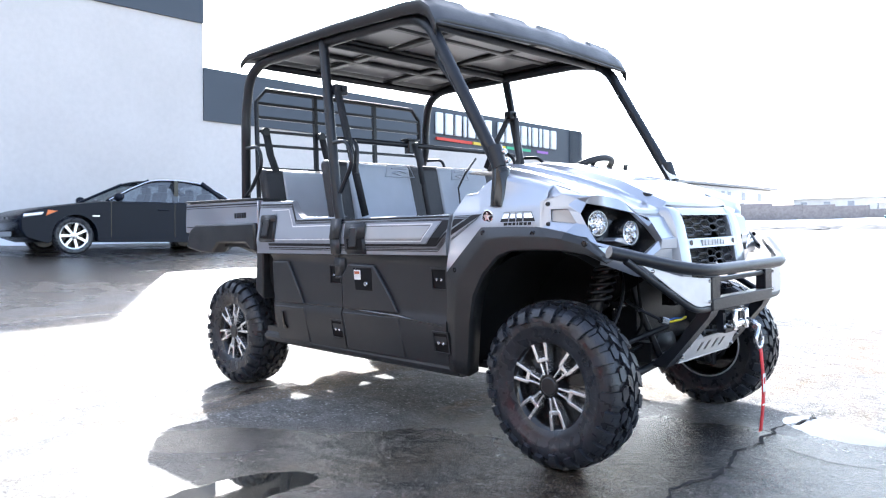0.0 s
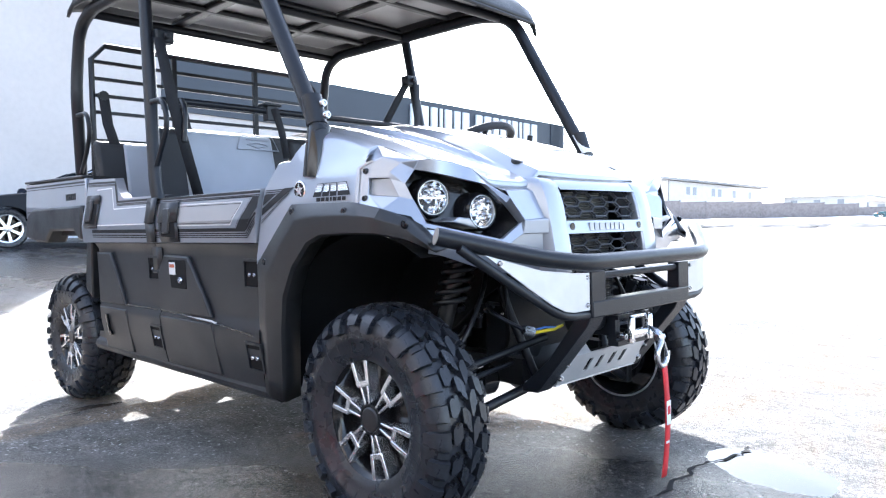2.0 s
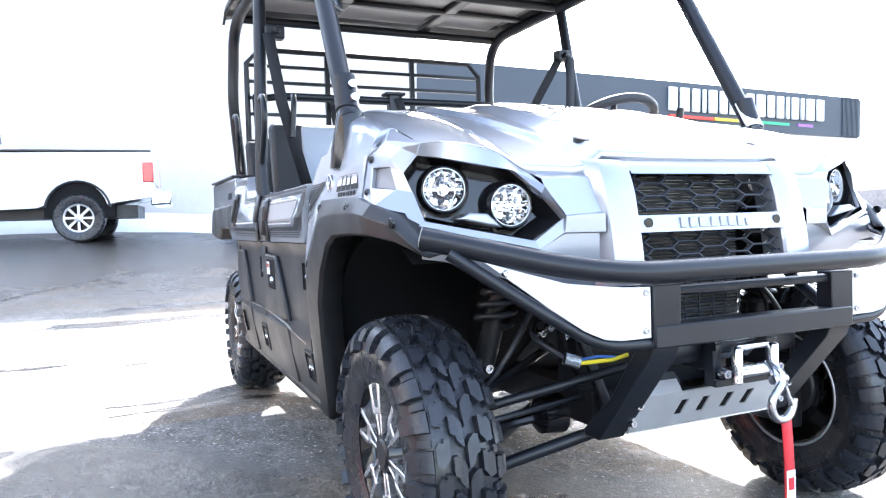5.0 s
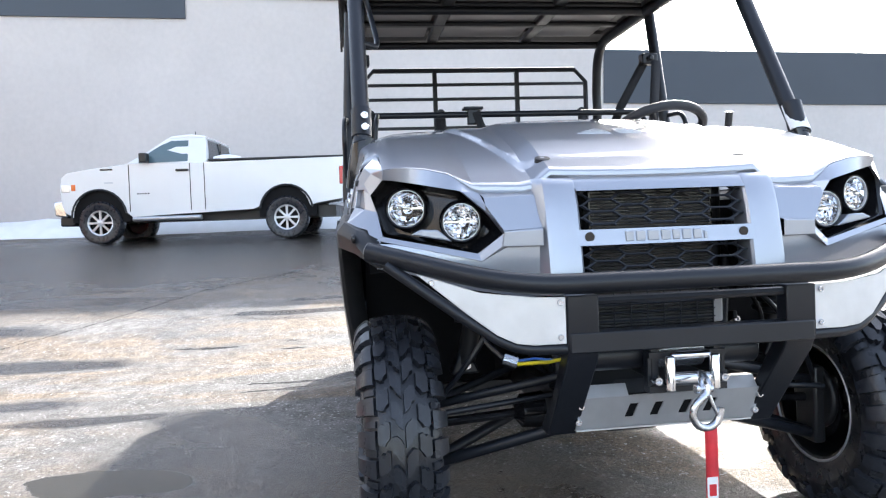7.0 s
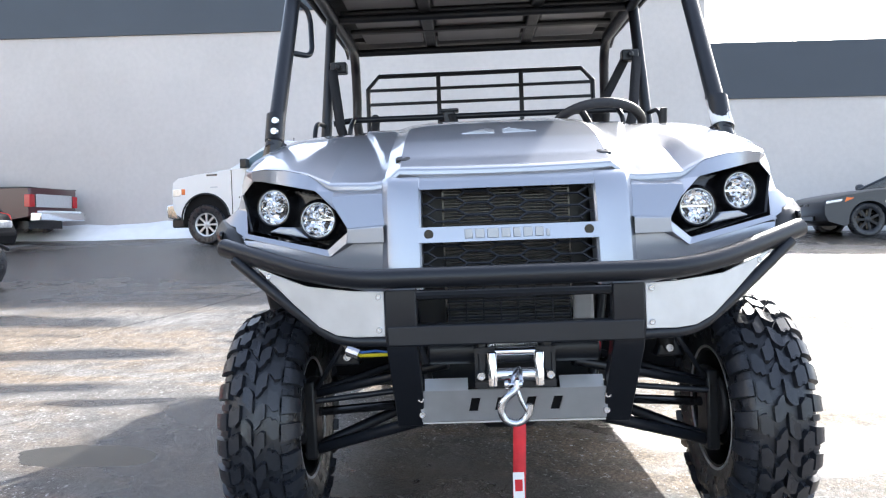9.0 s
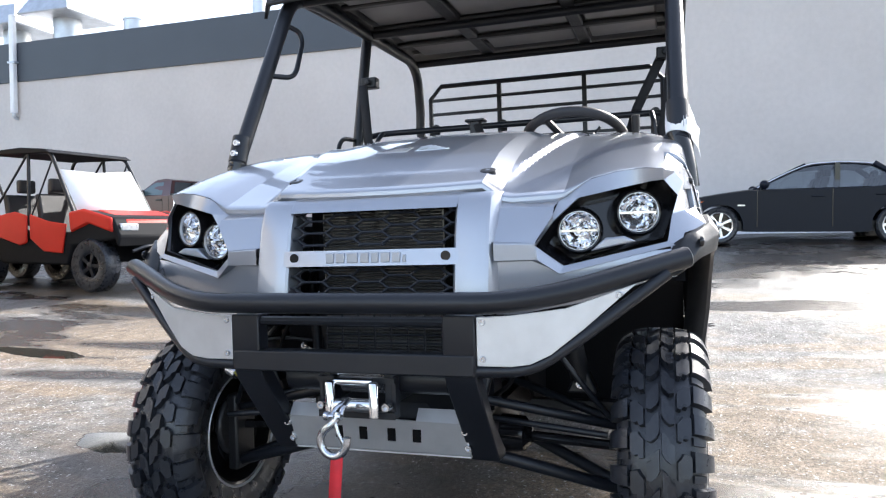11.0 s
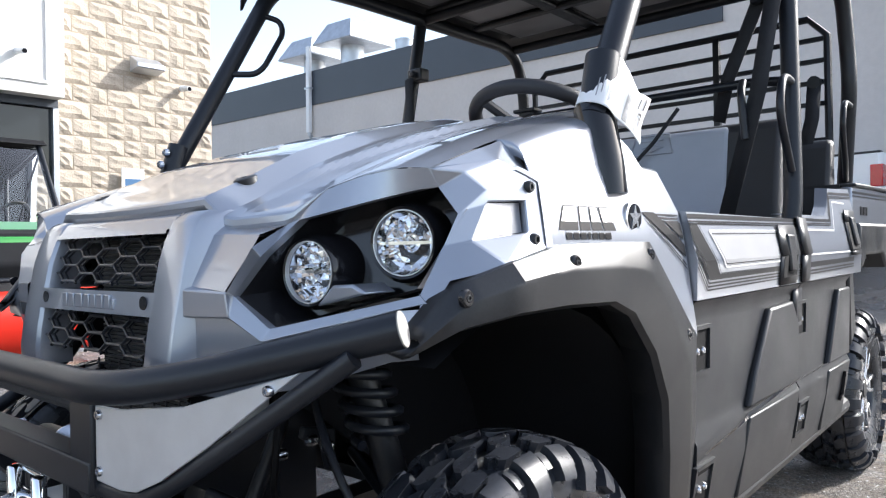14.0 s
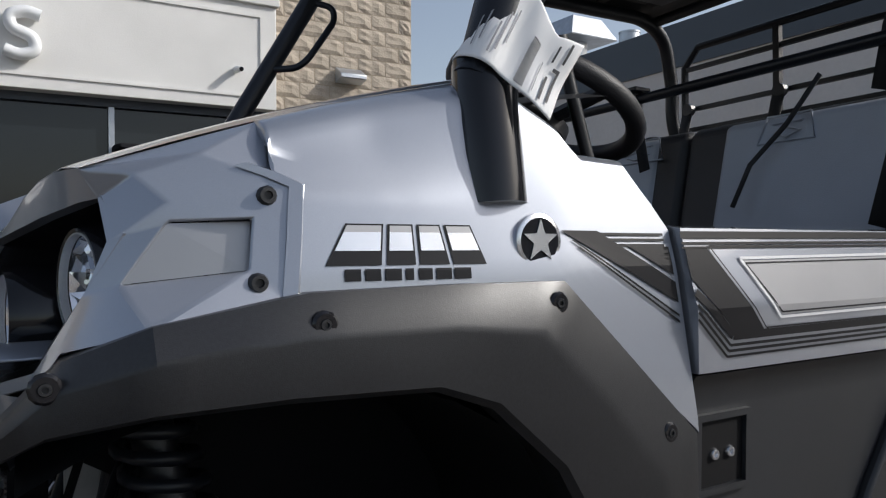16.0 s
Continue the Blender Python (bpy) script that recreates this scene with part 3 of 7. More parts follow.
for x, z, d in ((-2.01, 2.90, 0.24), (-4.02, 2.83, 0.01)):
    cam_ob = thing("security_camera", "small white security camera on the wall", "security camera", "security cameras")
    part("mount", Shape().lathe([(0.04, 0), (0.04, 0.03), (0.02, 0.05)], pose(x, BY + d, z, -90, 0, 0), 16), WHITEMETAL, cam_ob)
    part("housing", Shape().tube([(x, BY + d + 0.05, z), (x - 0.02, BY + d + 0.16, z - 0.02)], 0.035, 14), WHITEMETAL, cam_ob, smooth=50)
    part("glass_eye", Shape().tube([(x - 0.02, BY + d + 0.161, z - 0.02), (x - 0.021, BY + d + 0.168, z - 0.021)], 0.026, 14), GLOSSBLACK, cam_ob)
pk = thing("parking_sign", "small blue and white sign on the block wall", "sign")
part("sign_plate", Shape().box((-3.48, BY + 0.05, 1.30), (-3.20, BY + 0.06, 1.75)), WHITEMETAL, pk)
part("sign_field", Shape().box((-3.44, BY + 0.06, 1.42), (-3.24, BY + 0.063, 1.62)), SIGNBLUE, pk)

# ---- far side of the lot: snow, fence and low houses ----
def bank():
    rows = []
    for i in range(60):
        x = lerp(-90, 60, i / 59)
        row = []
        for j in range(16):
            u = j / 15
            y = 72 + 40 * u
            row.append((x, y, ground_z(x, y) - 0.1 + (0.15 + 1.1 * u ** 1.3 + 0.22 * noise.noise((x * 0.15, y * 0.15, 0)) * min(1, u * 6)) * (1 if u > 0 else 0)))
        rows.append(row)
    return Shape().grid(rows)


tagged(finish("snow_field", bank(), SNOW, smooth=60), "bright snow field beyond the lot", "snow", kind="stuff")


def slush():
    s = Shape()
    rnd = random.Random(8)
    for i in range(260):
        x, y = rnd.uniform(-46, 16), 64 + rnd.gauss(0, 1.1)
        r, h = rnd.uniform(0.3, 1.3), rnd.uniform(0.08, 0.34)
        z = ground_z(x, y)
        rows = [[(x + q * r * 1.8 * math.cos(a) * rnd.uniform(0.75, 1.25), y + q * r * math.sin(a) * rnd.uniform(0.75, 1.25), z - 0.05 + up * h * rnd.uniform(0.8, 1.2)) for a in (k * math.pi / 4 for k in range(8))] for q, up in ((1.0, 0.0), (0.72, 0.75), (0.3, 1.05))]
        s.grid(rows, close=True)
        s.add(rows[-1], [tuple(range(8))])
    return s


DIRTSNOW = material("dirty_snow", (0.13, 0.125, 0.12), 0.85, 0, 0.35, 2.0, 0.5, 8.0)
tagged(finish("dirty_snow_ridge", slush(), DIRTSNOW, smooth=50), "ploughed ridge of dirty snow", "snow", kind="stuff")
fence_ob = thing("fence", "long weathered board fence beyond the snow", "fence")
for k in range(34):
    x = -84 + 4 * k
    top = interp(x + 2, [(-60, 6.5), (-49, 6.2), (-28, 5.3), (-21, 4.6), (0, 4.3)]) + 0.05 * (k % 3)
    part("fence_panel", Shape().box((x, 99.9, 2.4), (x + 3.93, 100.1, top)), FENCEWOOD, fence_ob)
    part("fence_post", Shape().box((x + 3.93, 99.86, 2.4), (x + 4.0, 100.14, top + 0.06)), FENCEWOOD, fence_ob)

FARGLASS = material("pale_far_window", (0.34, 0.35, 0.38), 0.35, 0, 0.1, 2.0)


def house(x0, x1, y, zr, depth=14):
    h = thing("house", "pale low house with grey roof beyond the fence", "house", "houses beyond the fence")
    part("wall", Shape().box((x0, y, 2), (x1, y + depth, zr - 0.5)), SIDING, h)
    part("roof", Shape().prism([(y - 0.8, zr - 0.6), (y + depth / 2, zr), (y + depth + 0.8, zr - 0.6)], lambda u, w, d: (x0 - 0.6 + d, u, w), x1 - x0 + 1.2), SIDING, h, smooth=0)
    for k in range(int((x1 - x0) / 4)):
        wx = x0 + 1.2 + k * 4
        w = part("window", Shape().box((wx, y - 0.05, zr - 2.2), (wx + 1.3, y + 0.02, zr - 1.1)), SIDING, h)
        part("pane", Shape().box((wx + 0.1, y - 0.07, zr - 2.1), (wx + 1.2, y - 0.051, zr - 1.2)), FARGLASS, w)


def long_building(m, length, zr):
    """Local x runs along the face that is seen, which looks towards local -y."""
    h = thing("apartment_building", "long pale two-storey building with a thin dark roof edge", "building", m=m)
    part("wall", Shape().box((4.0, 0, 2), (length, 13, zr - 0.5)), SIDING, h)
    part("roof", Shape().box((0, -1.2, zr - 0.42), (length + 1, 14, zr)), SHINGLE, h)
    part("downpipe", Shape().box((4.05, -0.16, 3), (4.25, -0.02, zr - 0.42)), SHINGLE, h)
    for x in (10.0, 12.2, 19.0, 21.4, 27.0, 33.5):
        for z in (zr - 2.9, zr - 6.2):
            w = part("window", Shape().box((x, -0.04, z), (x + 1.5, 0.02, z + 1.7)), SIDING, h)
            part("pane", Shape().box((x + 0.12, -0.06, z + 0.12), (x + 1.38, -0.041, z + 1.58)), FARGLASS, w)


long_building(pose(-59.5, 114, 0, 0, 0, 84.4), 39, 11.5)
house(-47, -33, 141, 9.0)
house(-31, -18, 134, 7.6)
house(-14, 4, 134, 7.2)


# ---- cracks in the asphalt ----
def crack(path, width, seed):
    rnd = random.Random(seed)
    pts = []
    for (x0, y0), (x1, y1) in zip(path, path[1:]):
        k = max(3, int(math.hypot(x1 - x0, y1 - y0) / 0.022))
        for i in range(k):
            pts.append((lerp(x0, x1, i / k) + rnd.uniform(-0.009, 0.009) + 0.02 * math.sin(i * 0.37), lerp(y0, y1, i / k) + rnd.uniform(-0.009, 0.009)))
    rows = []
    for i, (x, y) in enumerate(pts):
        a, b = pts[max(i - 1, 0)], pts[min(i + 1, len(pts) - 1)]
        d = Vector((b[0] - a[0], b[1] - a[1])).normalized()
        w = width * rnd.uniform(0.15, 0.85)
        rows.append([(x - d.y * w, y + d.x * w, ground_z(x, y) + 0.003), (x + d.y * w, y - d.x * w, ground_z(x, y) + 0.003)])
    return Shape().grid(rows)


for k, (path, wide) in enumerate((([(0.46, 0.66), (0.41, 0.18), (0.45, -0.29), (0.43, -0.66), (0.50, -1.3)], 0.014), ([(0.42, 0.1), (0.75, 0.0), (1.1, 0.12)], 0.005),
                                  ([(-3.6, -3.3), (-4.5, -2.9), (-6.2, -2.3), (-8.3, -0.8)], 0.014), ([(0.45, -0.3), (0.1, -0.55), (-0.5, -0.62)], 0.004))):
    structure("ground_crack_%d" % (k + 1), crack(path, wide, 40 + k), CRACKTAR, "dark crack running through the asphalt", "crack", smooth=0)

# ---- the side-by-side utility vehicle (built in its own axes: x ahead, y to its left, z up) ----
mule = thing("utility_vehicle", "silver crew utility side-by-side with black roof, doors and brush bar", "utility vehicle", m=STAND)


def hood_rise(x):
    """Gentle even curve from the cowl down to the nose."""
    return 1.208 - 0.2129 * (x + 0.46) - 0.2307 * (x + 0.46) * (x + 0.15)


HOOD_BACK = [(0, 0), (0.20, -0.003), (0.27, -0.010), (0.31, -0.020), (0.49, -0.020), (0.60, -0.023), (0.64, -0.030), (0.67, -0.042)]
HOOD_NOSE = [(0, 0), (0.262, -0.001), (0.302, -0.034), (0.33, -0.040), (0.445, -0.044), (0.505, -0.022), (0.56, -0.014), (0.62, -0.014), (0.67, -0.024)]


def hood_z(x, y):
    s = min(max((x + 0.45) / 0.6, 0), 1) ** 1.3
    a = abs(y)
    edge = lerp(0.285, 0.42, min(max((0.20 - x) / 0.6, 0), 1))
    raised = 0.013 * min(max((0.16 - x) / 0.12, 0), 1) * (1 - min(max((a - edge) / 0.011, 0), 1)) * min(max((x + 0.46) / 0.1, 0), 1)
    return hood_rise(x) + raised + lerp(interp(a, HOOD_BACK), interp(a, HOOD_NOSE), s)


def hood_front(y):
    return 0.236 - 0.098 * (abs(y) / 0.67) ** 2


def lip_fade(y):
    return min(max((0.50 - abs(y)) / 0.07, 0.04), 1)


def hood_back(y):
    """The rear edge is cut back towards the pillars."""
    return -0.46 + 0.19 * min(max((abs(y) - 0.46) / 0.19, 0), 1) ** 1.3


def hood():
    marks = sorted({0.0, 0.12, 0.20, 0.262, 0.27, 0.302, 0.31, 0.33, 0.39, 0.445, 0.49, 0.505, 0.53, 0.56, 0.60, 0.62, 0.64, 0.66})
    half = []
    for a, b in zip(marks, marks[1:]):
        k = max(1, round((b - a) / (0.006 if 0.26 < a < 0.44 else 0.02)))
        half += [lerp(a, b, i / k) for i in range(k)]
    half.append(0.66)
    ys = [-y for y in half[:0:-1]] + half
    rows = []
    for i in range(49):
        s = i / 48
        rows.append([(lerp(hood_back(y), hood_front(y), s), y, hood_z(lerp(hood_back(y), hood_front(y), s), y)) for y in ys])
    for dx, dz in ((0.004, -0.003), (0.0065, -0.007), (0.007, -0.016), (0.003, -0.024), (-0.014, -0.027)):
        rows.append([(hood_front(y) + dx * lip_fade(y), y, hood_z(hood_front(y), y) + dz * lip_fade(y)) for y in ys])
    rows.insert(0, [(x, y, z - 0.018) for x, y, z in rows[0]])
    return Shape().grid(rows)


part("hood", hood(), SILVER, mule, "silver metallic hood with raised centre", smooth=15)

SIDE_Y = [(0.33, 0.71), (0.75, 0.752), (0.93, 0.736), (0.995, 0.724), (1.04, 0.704), (1.08, 0.69)]
BACK_EDGE = [(-0.50, 0.955), (-0.449, 0.978), (-0.412, 1.027), (-0.402, 1.053), (-0.340, 1.056), (-0.318, 1.086), (-0.27, 1.115), (-0.2, 1.14), (0.3, 1.2)]


def seam_x(z):
    """The slanting gap between fender and front door."""
    return -0.456 - 0.090 * (0.975 - z)


PAINT_FOOT = [(-0.474, 0.742), (-0.282, 0.917), (-0.02, 0.914), (0.1, 0.893), (0.19, 0.858)]


def side_y(x, z):
    flat = min(max((-x - 0.10) / 0.14, 0), 1)
    y = interp(z, SIDE_Y)
    if z > 0.93:
        y = lerp(y, 0.736 - 0.20 * (z - 0.93), flat)
    return y + 0.012 * min(max(-x / 0.3, 0), 1)


FENDER_FRONT = [(0.85, -0.006), (0.912, -0.006), (1.003, -0.022), (1.012, 0.0), (1.034, 0.07), (1.04, 0.09)]


def fender_row(i):
    """Points down the fender at step i of 44 from the lamp pocket back to the door."""
    s = i / 44
    row = []
    nominal = lerp(0.06, -0.446, s)
    top = min(hood_z(nominal, 0.67), interp(nominal, BACK_EDGE))
    knee = min(top - 0.012, hood_z(nominal, 0.67) - 0.034)
    foot = interp(lerp(-0.006, -0.474, s), PAINT_FOOT)
    for k in range(15):
        z = lerp(knee, foot, k / 14)
        x = lerp(interp(z, FENDER_FRONT), seam_x(z) + 0.003, s)
        row.append((x, side_y(x, z), z))
    x0 = row[0][0]
    p0, p2 = Vector((x0, 0.655, min(hood_z(x0, 0.655), top + 0.003))), Vector(row[0])
    p1 = Vector((x0, p2.y - 0.003, max(min(hood_z(x0, 0.67), top), p2.z + 0.006)))
    head = [tuple(p0 * (1 - q) ** 2 + p1 * 2 * q * (1 - q) + p2 * q * q) for q in (0.0, 0.2, 0.4, 0.6, 0.8)]
    return head + row + [(row[-1][0], row[-1][1] - 0.02, row[-1][2] - 0.004)]


def fender():
    return Shape().grid([fender_row(i) for i in range(45)])


both("front_fender", fender(), SILVER, mule, smooth=28)


def screw(x, y, z, r=0.011, axis="y", depth=0.008):
    turn = {"y": pose(x, y, z, -90, 0, 0), "x": pose(x, y, z, 0, 90, 0), "z": pose(x, y, z)}[axis]
    return Shape().lathe([(r, -0.004), (r, depth * 0.4), (r * 0.8, depth), (r * 0.45, depth), (r * 0.4, depth * 0.5)], turn, 12)


for x, y, z in ((0.004, 0.7175, 0.995), (0.016, 0.7325, 0.922)):
    both("fender_screw", screw(x, y, z, 0.0085, depth=0.006), PLASTIC, mule)

# wheel-arch flares: outer foot of the paint, mid bulge, lip of the opening
FLARE = [((0.212, 0.806, 0.690), (0.218, 0.790, 0.684)), ((0.158, 0.868, 0.716), (0.168, 0.822, 0.732)), ((0.10, 0.893, 0.752), (0.10, 0.836, 0.768)),
         ((-0.02, 0.914, 0.752), (0.0, 0.838, 0.774)), ((-0.16, 0.917, 0.756), (-0.13, 0.834, 0.776)), ((-0.282, 0.917, 0.758), (-0.19, 0.812, 0.776)),
         ((-0.375, 0.83, 0.760), (-0.27, 0.742, 0.772)), ((-0.470, 0.742, 0.760), (-0.325, 0.655, 0.766)), ((-0.494, 0.56, 0.745), (-0.36, 0.55, 0.752)), ((-0.520, 0.33, 0.712), (-0.405, 0.325, 0.725))]


def flare():
    drop = 0.010
    rows = []
    for (x0, z0, y0), (x1, z1, y1) in FLARE:
        xm, zm, ym = lerp(x0, x1, 0.45), lerp(z0, z1, 0.45), lerp(y0, y1, 0.5) + 0.016
        rows.append([(x0, y0 - 0.03, z0), (x0, y0 + 0.004, z0), (lerp(x0, xm, 0.9), lerp(y0, ym, 0.93), lerp(z0, zm, 0.9)), (lerp(xm, x1, 0.08), ym - 0.001, lerp(zm, z1, 0.08)),
                     (lerp(xm, x1, 0.94), lerp(ym, y1, 0.8), lerp(zm, z1, 0.94) - drop * 0.7), (x1, y1 - 0.008, z1 - drop), (x1 + 0.004, y1 - 0.06, z1 + 0.003)])
    out = [rows[0]]
    for a, b in zip(rows, rows[1:]):
        for s in (0.25, 0.5, 0.75, 1.0):
            out.append([tuple(lerp(p, q, s) for p, q in zip(u, v)) for u, v in zip(a, b)])
    return Shape().grid(out)


both("wheel_arch_flare", flare(), PLASTIC, mule, "textured black plastic flare", smooth=28, solid=0.004)
for x, y, z in ((-0.026, 0.7715, 0.889), (-0.268, 0.7685, 0.896), (-0.420, 0.769, 0.75), (0.168, 0.736, 0.852)):
    for hole in both("flare_screw", screw(x, y, z, 0.0115, depth=0.004), GLOSSBLACK, mule):
        s = hole.data.vertices[0].co.y
        pin = screw(x, y + 0.001, z, 0.0055, depth=0.004)
        part("screw_pin", pin if s > 0 else pin.mirrored(), PLASTIC, hole)


PLASTIC_MATT = material("matt_black_liner", (0.009, 0.0095, 0.0115), 0.75, 0, 0.1, 6.0, spec=0.15)


# inner wheel wells
def well():
    s = Shape()
    rows = []
    for i in range(13):
        a = radians(58 + 132 * i / 12)
        rows.append([(-0.03 + 0.41 * math.cos(a), y, 0.42 + 0.41 * math.sin(a)) for y in (0.28, 0.70)])
    s.grid(rows)
    s.prism([(-0.45, 0.36)] + [(-0.03 + 0.42 * math.cos(radians(a)), 0.42 + 0.42 * math.sin(radians(a))) for a in range(180, 50, -20)] + [(0.18, 0.72), (0.02, 0.62), (-0.25, 0.40)], XZ(0.27), 0.01)
    return s


both("wheel_well", well(), PLASTIC_MATT, mule, smooth=40)

# headlamp surrounds: the pocket's outline, top outside first, and the faceted panel round it
POCKET = [(0.127, 0.661, 0.996), (0.168, 0.582, 0.979), (0.212, 0.478, 0.956), (0.240, 0.424, 0.905), (0.263, 0.386, 0.850), (0.242, 0.446, 0.806), (0.170, 0.658, 0.862), (0.140, 0.676, 0.914), (0.112, 0.694, 0.963)]


def under_lip(y, drop=0.020):
    return (hood_front(y) + 0.001, y, hood_z(hood_front(y), y) - drop * lip_fade(y) - 0.001)


def surround():
    s = Shape()
    p0, p1, p2, p3, p4, p5, p6, p7, p8 = POCKET
    c = under_lip(0.432)
    bend = (0.255, 0.428, 0.920)
    f, sb = (0.276, 0.390, 0.857), (0.273, 0.394, 0.820)
    slow, low = (0.252, 0.438, 0.787), (0.178, 0.684, 0.845)
    tip, knee = (0.196, 0.684, 0.812), (0.157, 0.701, 0.872)
    g1, g2 = (0.105, 0.685, 1.012), (0.080, 0.704, 0.988)
    vuf, vur, vlr, vlf = (0.080, 0.704, 0.972), (0.018, 0.720, 0.975), (0.023, 0.727, 0.932), (0.116, 0.706, 0.922)
    foot = (0.100, 0.749, 0.892)
    s0, s1, s2 = (0.055, 0.702, 1.030), (-0.020, 0.7200, 1.003), (-0.004, 0.7405, 0.910)
    h0 = under_lip(0.660)
    hb = (-0.006, 0.667, hood_z(-0.006, 0.667))
    run = (0.66, 0.635, 0.61, 0.585, 0.56, 0.54, 0.52, 0.50, 0.485, 0.47, 0.455, 0.432)
    edge = []
    for y in run:
        a, b, q = (p0, p1, (0.66 - y) / 0.075) if y >= 0.585 else (p1, p2, min((0.585 - y) / 0.115, 1.0))
        edge.append(tuple(lerp(u, v, q) for u, v in zip(a, b)))
    quads = [(edge[i], edge[i + 1], under_lip(run[i + 1]), under_lip(run[i])) for i in range(9)]
    quads += [(p2, under_lip(run[i + 1]), under_lip(run[i])) for i in (9, 10)]
    quads += [(p2, p3, bend, c), (p3, p4, f, bend), (p4, sb, f), (p4, p5, slow, sb),
             (p5, p6, low, slow), (p6, tip, low), (p6, knee, tip), (p6, p7, vlf, knee), (p7, p8, vuf, vlf), (p8, g2, vuf), (p8, p0, g1, g2), (p0, h0, g1),
             (h0, s0, g1), (h0, hb, s0), (hb, s1, s0), (g1, s0, s1, g2), (g2, s1, vur, vuf), (vur, s1, s2, vlr), (vlr, s2, foot), (vlf, vlr, foot), (vlf, foot, knee)]
    inset = [(x - (0.006 if i in (1, 2) else 0.0), y - 0.013 + (0.009 if i in (0, 3) else 0), z) for i, (x, y, z) in enumerate((vuf, vur, vlr, vlf))]
    quads += [(vuf, vur, inset[1], inset[0]), (vur, vlr, inset[2], inset[1]), (vlr, vlf, inset[3], inset[2]), (vlf, vuf, inset[0], inset[3])]
    quads += [(a, b, (b[0] - 0.02, b[1], b[2] + 0.004), (a[0] - 0.02, a[1], a[2] + 0.004)) for a, b in ((slow, low), (low, tip))]
    # the strip that ties the surround to the grille shield
    st, sv = (0.288, 0.300, 0.860), (0.288, 0.300, 0.819)
    quads += [(f, sb, sv, st), (sb, slow, (0.240, 0.442, 0.790), (0.256, 0.377, 0.820)), (sv, sb, (0.256, 0.377, 0.820), (0.272, 0.300, 0.821)), (st, f, (0.262, 0.388, 0.861), (0.274, 0.300, 0.864))]
    for q in quads:
        s.add(q, [tuple(range(len(q)))])
    return s


step_line = [(0.030, 0.7095, 1.020), (0.006, 0.7150, 1.012), (-0.014, 0.7215, 1.003), (-0.008, 0.7325, 0.955), (-0.001, 0.7425, 0.906)]
step_back = [(0.020, 0.7115, 1.023), (-0.006, 0.7175, 1.015), (-0.026, 0.7240, 1.005), (-0.020, 0.7350, 0.955), (-0.013, 0.7450, 0.908)]
both("fender_step", Shape().grid([step_line, step_back, [(x - 0.006, y - 0.008, z + 0.001) for x, y, z in step_back]]), SILVER, mule, "silver step where the headlamp panel meets the fender", smooth=10)


def pocket_lip():
    return Shape().grid([POCKET, [(x - 0.03, y, z) for x, y, z in POCKET]], close=True)


both("pocket_lip", pocket_lip(), SILVER, mule, smooth=0)


def vent_inset():
    return Shape().add([(0.083, 0.7005, 0.971), (0.015, 0.708, 0.9735), (0.019, 0.715, 0.9325), (0.116, 0.7025, 0.9225)], [(0, 1, 2, 3)])


both("headlamp_surround", surround(), SILVER, mule, smooth=24, weld=True, bevel=0.003, bevel_angle=20)
both("fender_vent_panel", vent_inset(), BAR_SILVER, mule, "recessed grey fender panel", smooth=0)


def cheek():
    """The panel between the grille shield and the headlamp surround, and the wedge under it."""
    s = Shape()
    s.grid([[under_lip(y) for y in (0.296, 0.36, 0.40, 0.433)],
            [(0.238, 0.296, 0.940), (0.240, 0.34, 0.940), (0.242, 0.385, 0.938), (0.243, 0.429, 0.937)],
            [(0.258, 0.296, 0.90), (0.257, 0.34, 0.902), (0.256, 0.385, 0.910), (0.254, 0.4275, 0.919)],
            [(0.274, 0.296, 0.862), (0.274, 0.33, 0.862), (0.2745, 0.36, 0.860), (0.275, 0.389, 0.858)]])
    s.grid([[(0.273, 0.296, 0.822), (0.266, 0.345, 0.822), (0.256, 0.380, 0.820), (0.240, 0.444, 0.791), (0.195, 0.64, 0.835), (0.182, 0.680, 0.838)],
            [(0.274, 0.296, 0.76), (0.264, 0.345, 0.76), (0.252, 0.40, 0.76), (0.236, 0.47, 0.765), (0.20, 0.62, 0.80), (0.200, 0.683, 0.804)],
            [(0.26, 0.296, 0.70), (0.25, 0.345, 0.70), (0.238, 0.40, 0.71), (0.22, 0.49, 0.725), (0.19, 0.63, 0.77), (0.196, 0.683, 0.778)]])
    return s


both("front_cheek_panel", cheek(), SILVER, mule, smooth=25)


def pocket_back():
    s = Shape()
    front = [(p[0] - 0.010, p[1] * 0.997, p[2]) for p in POCKET]
    c = Vector((0.10, 0.55, 0.905))
    back = [tuple(Vector((p[0] - 0.07, p[1], p[2])).lerp(c, 0.12)) for p in POCKET]
    s.grid([front, back], close=True)
    s.add(back, [tuple(range(len(back)))])
    return s


both("headlamp_pocket", pocket_back(), GLOSSBLACK, mule, "black headlamp housing", smooth=25)
both("headlamp_step", Shape().prism([(0.50, 0.836), (0.535, 0.866), (0.575, 0.868), (0.60, 0.856)], YZ(0.205), 0.06), SILVER, mule, bevel=0.004)


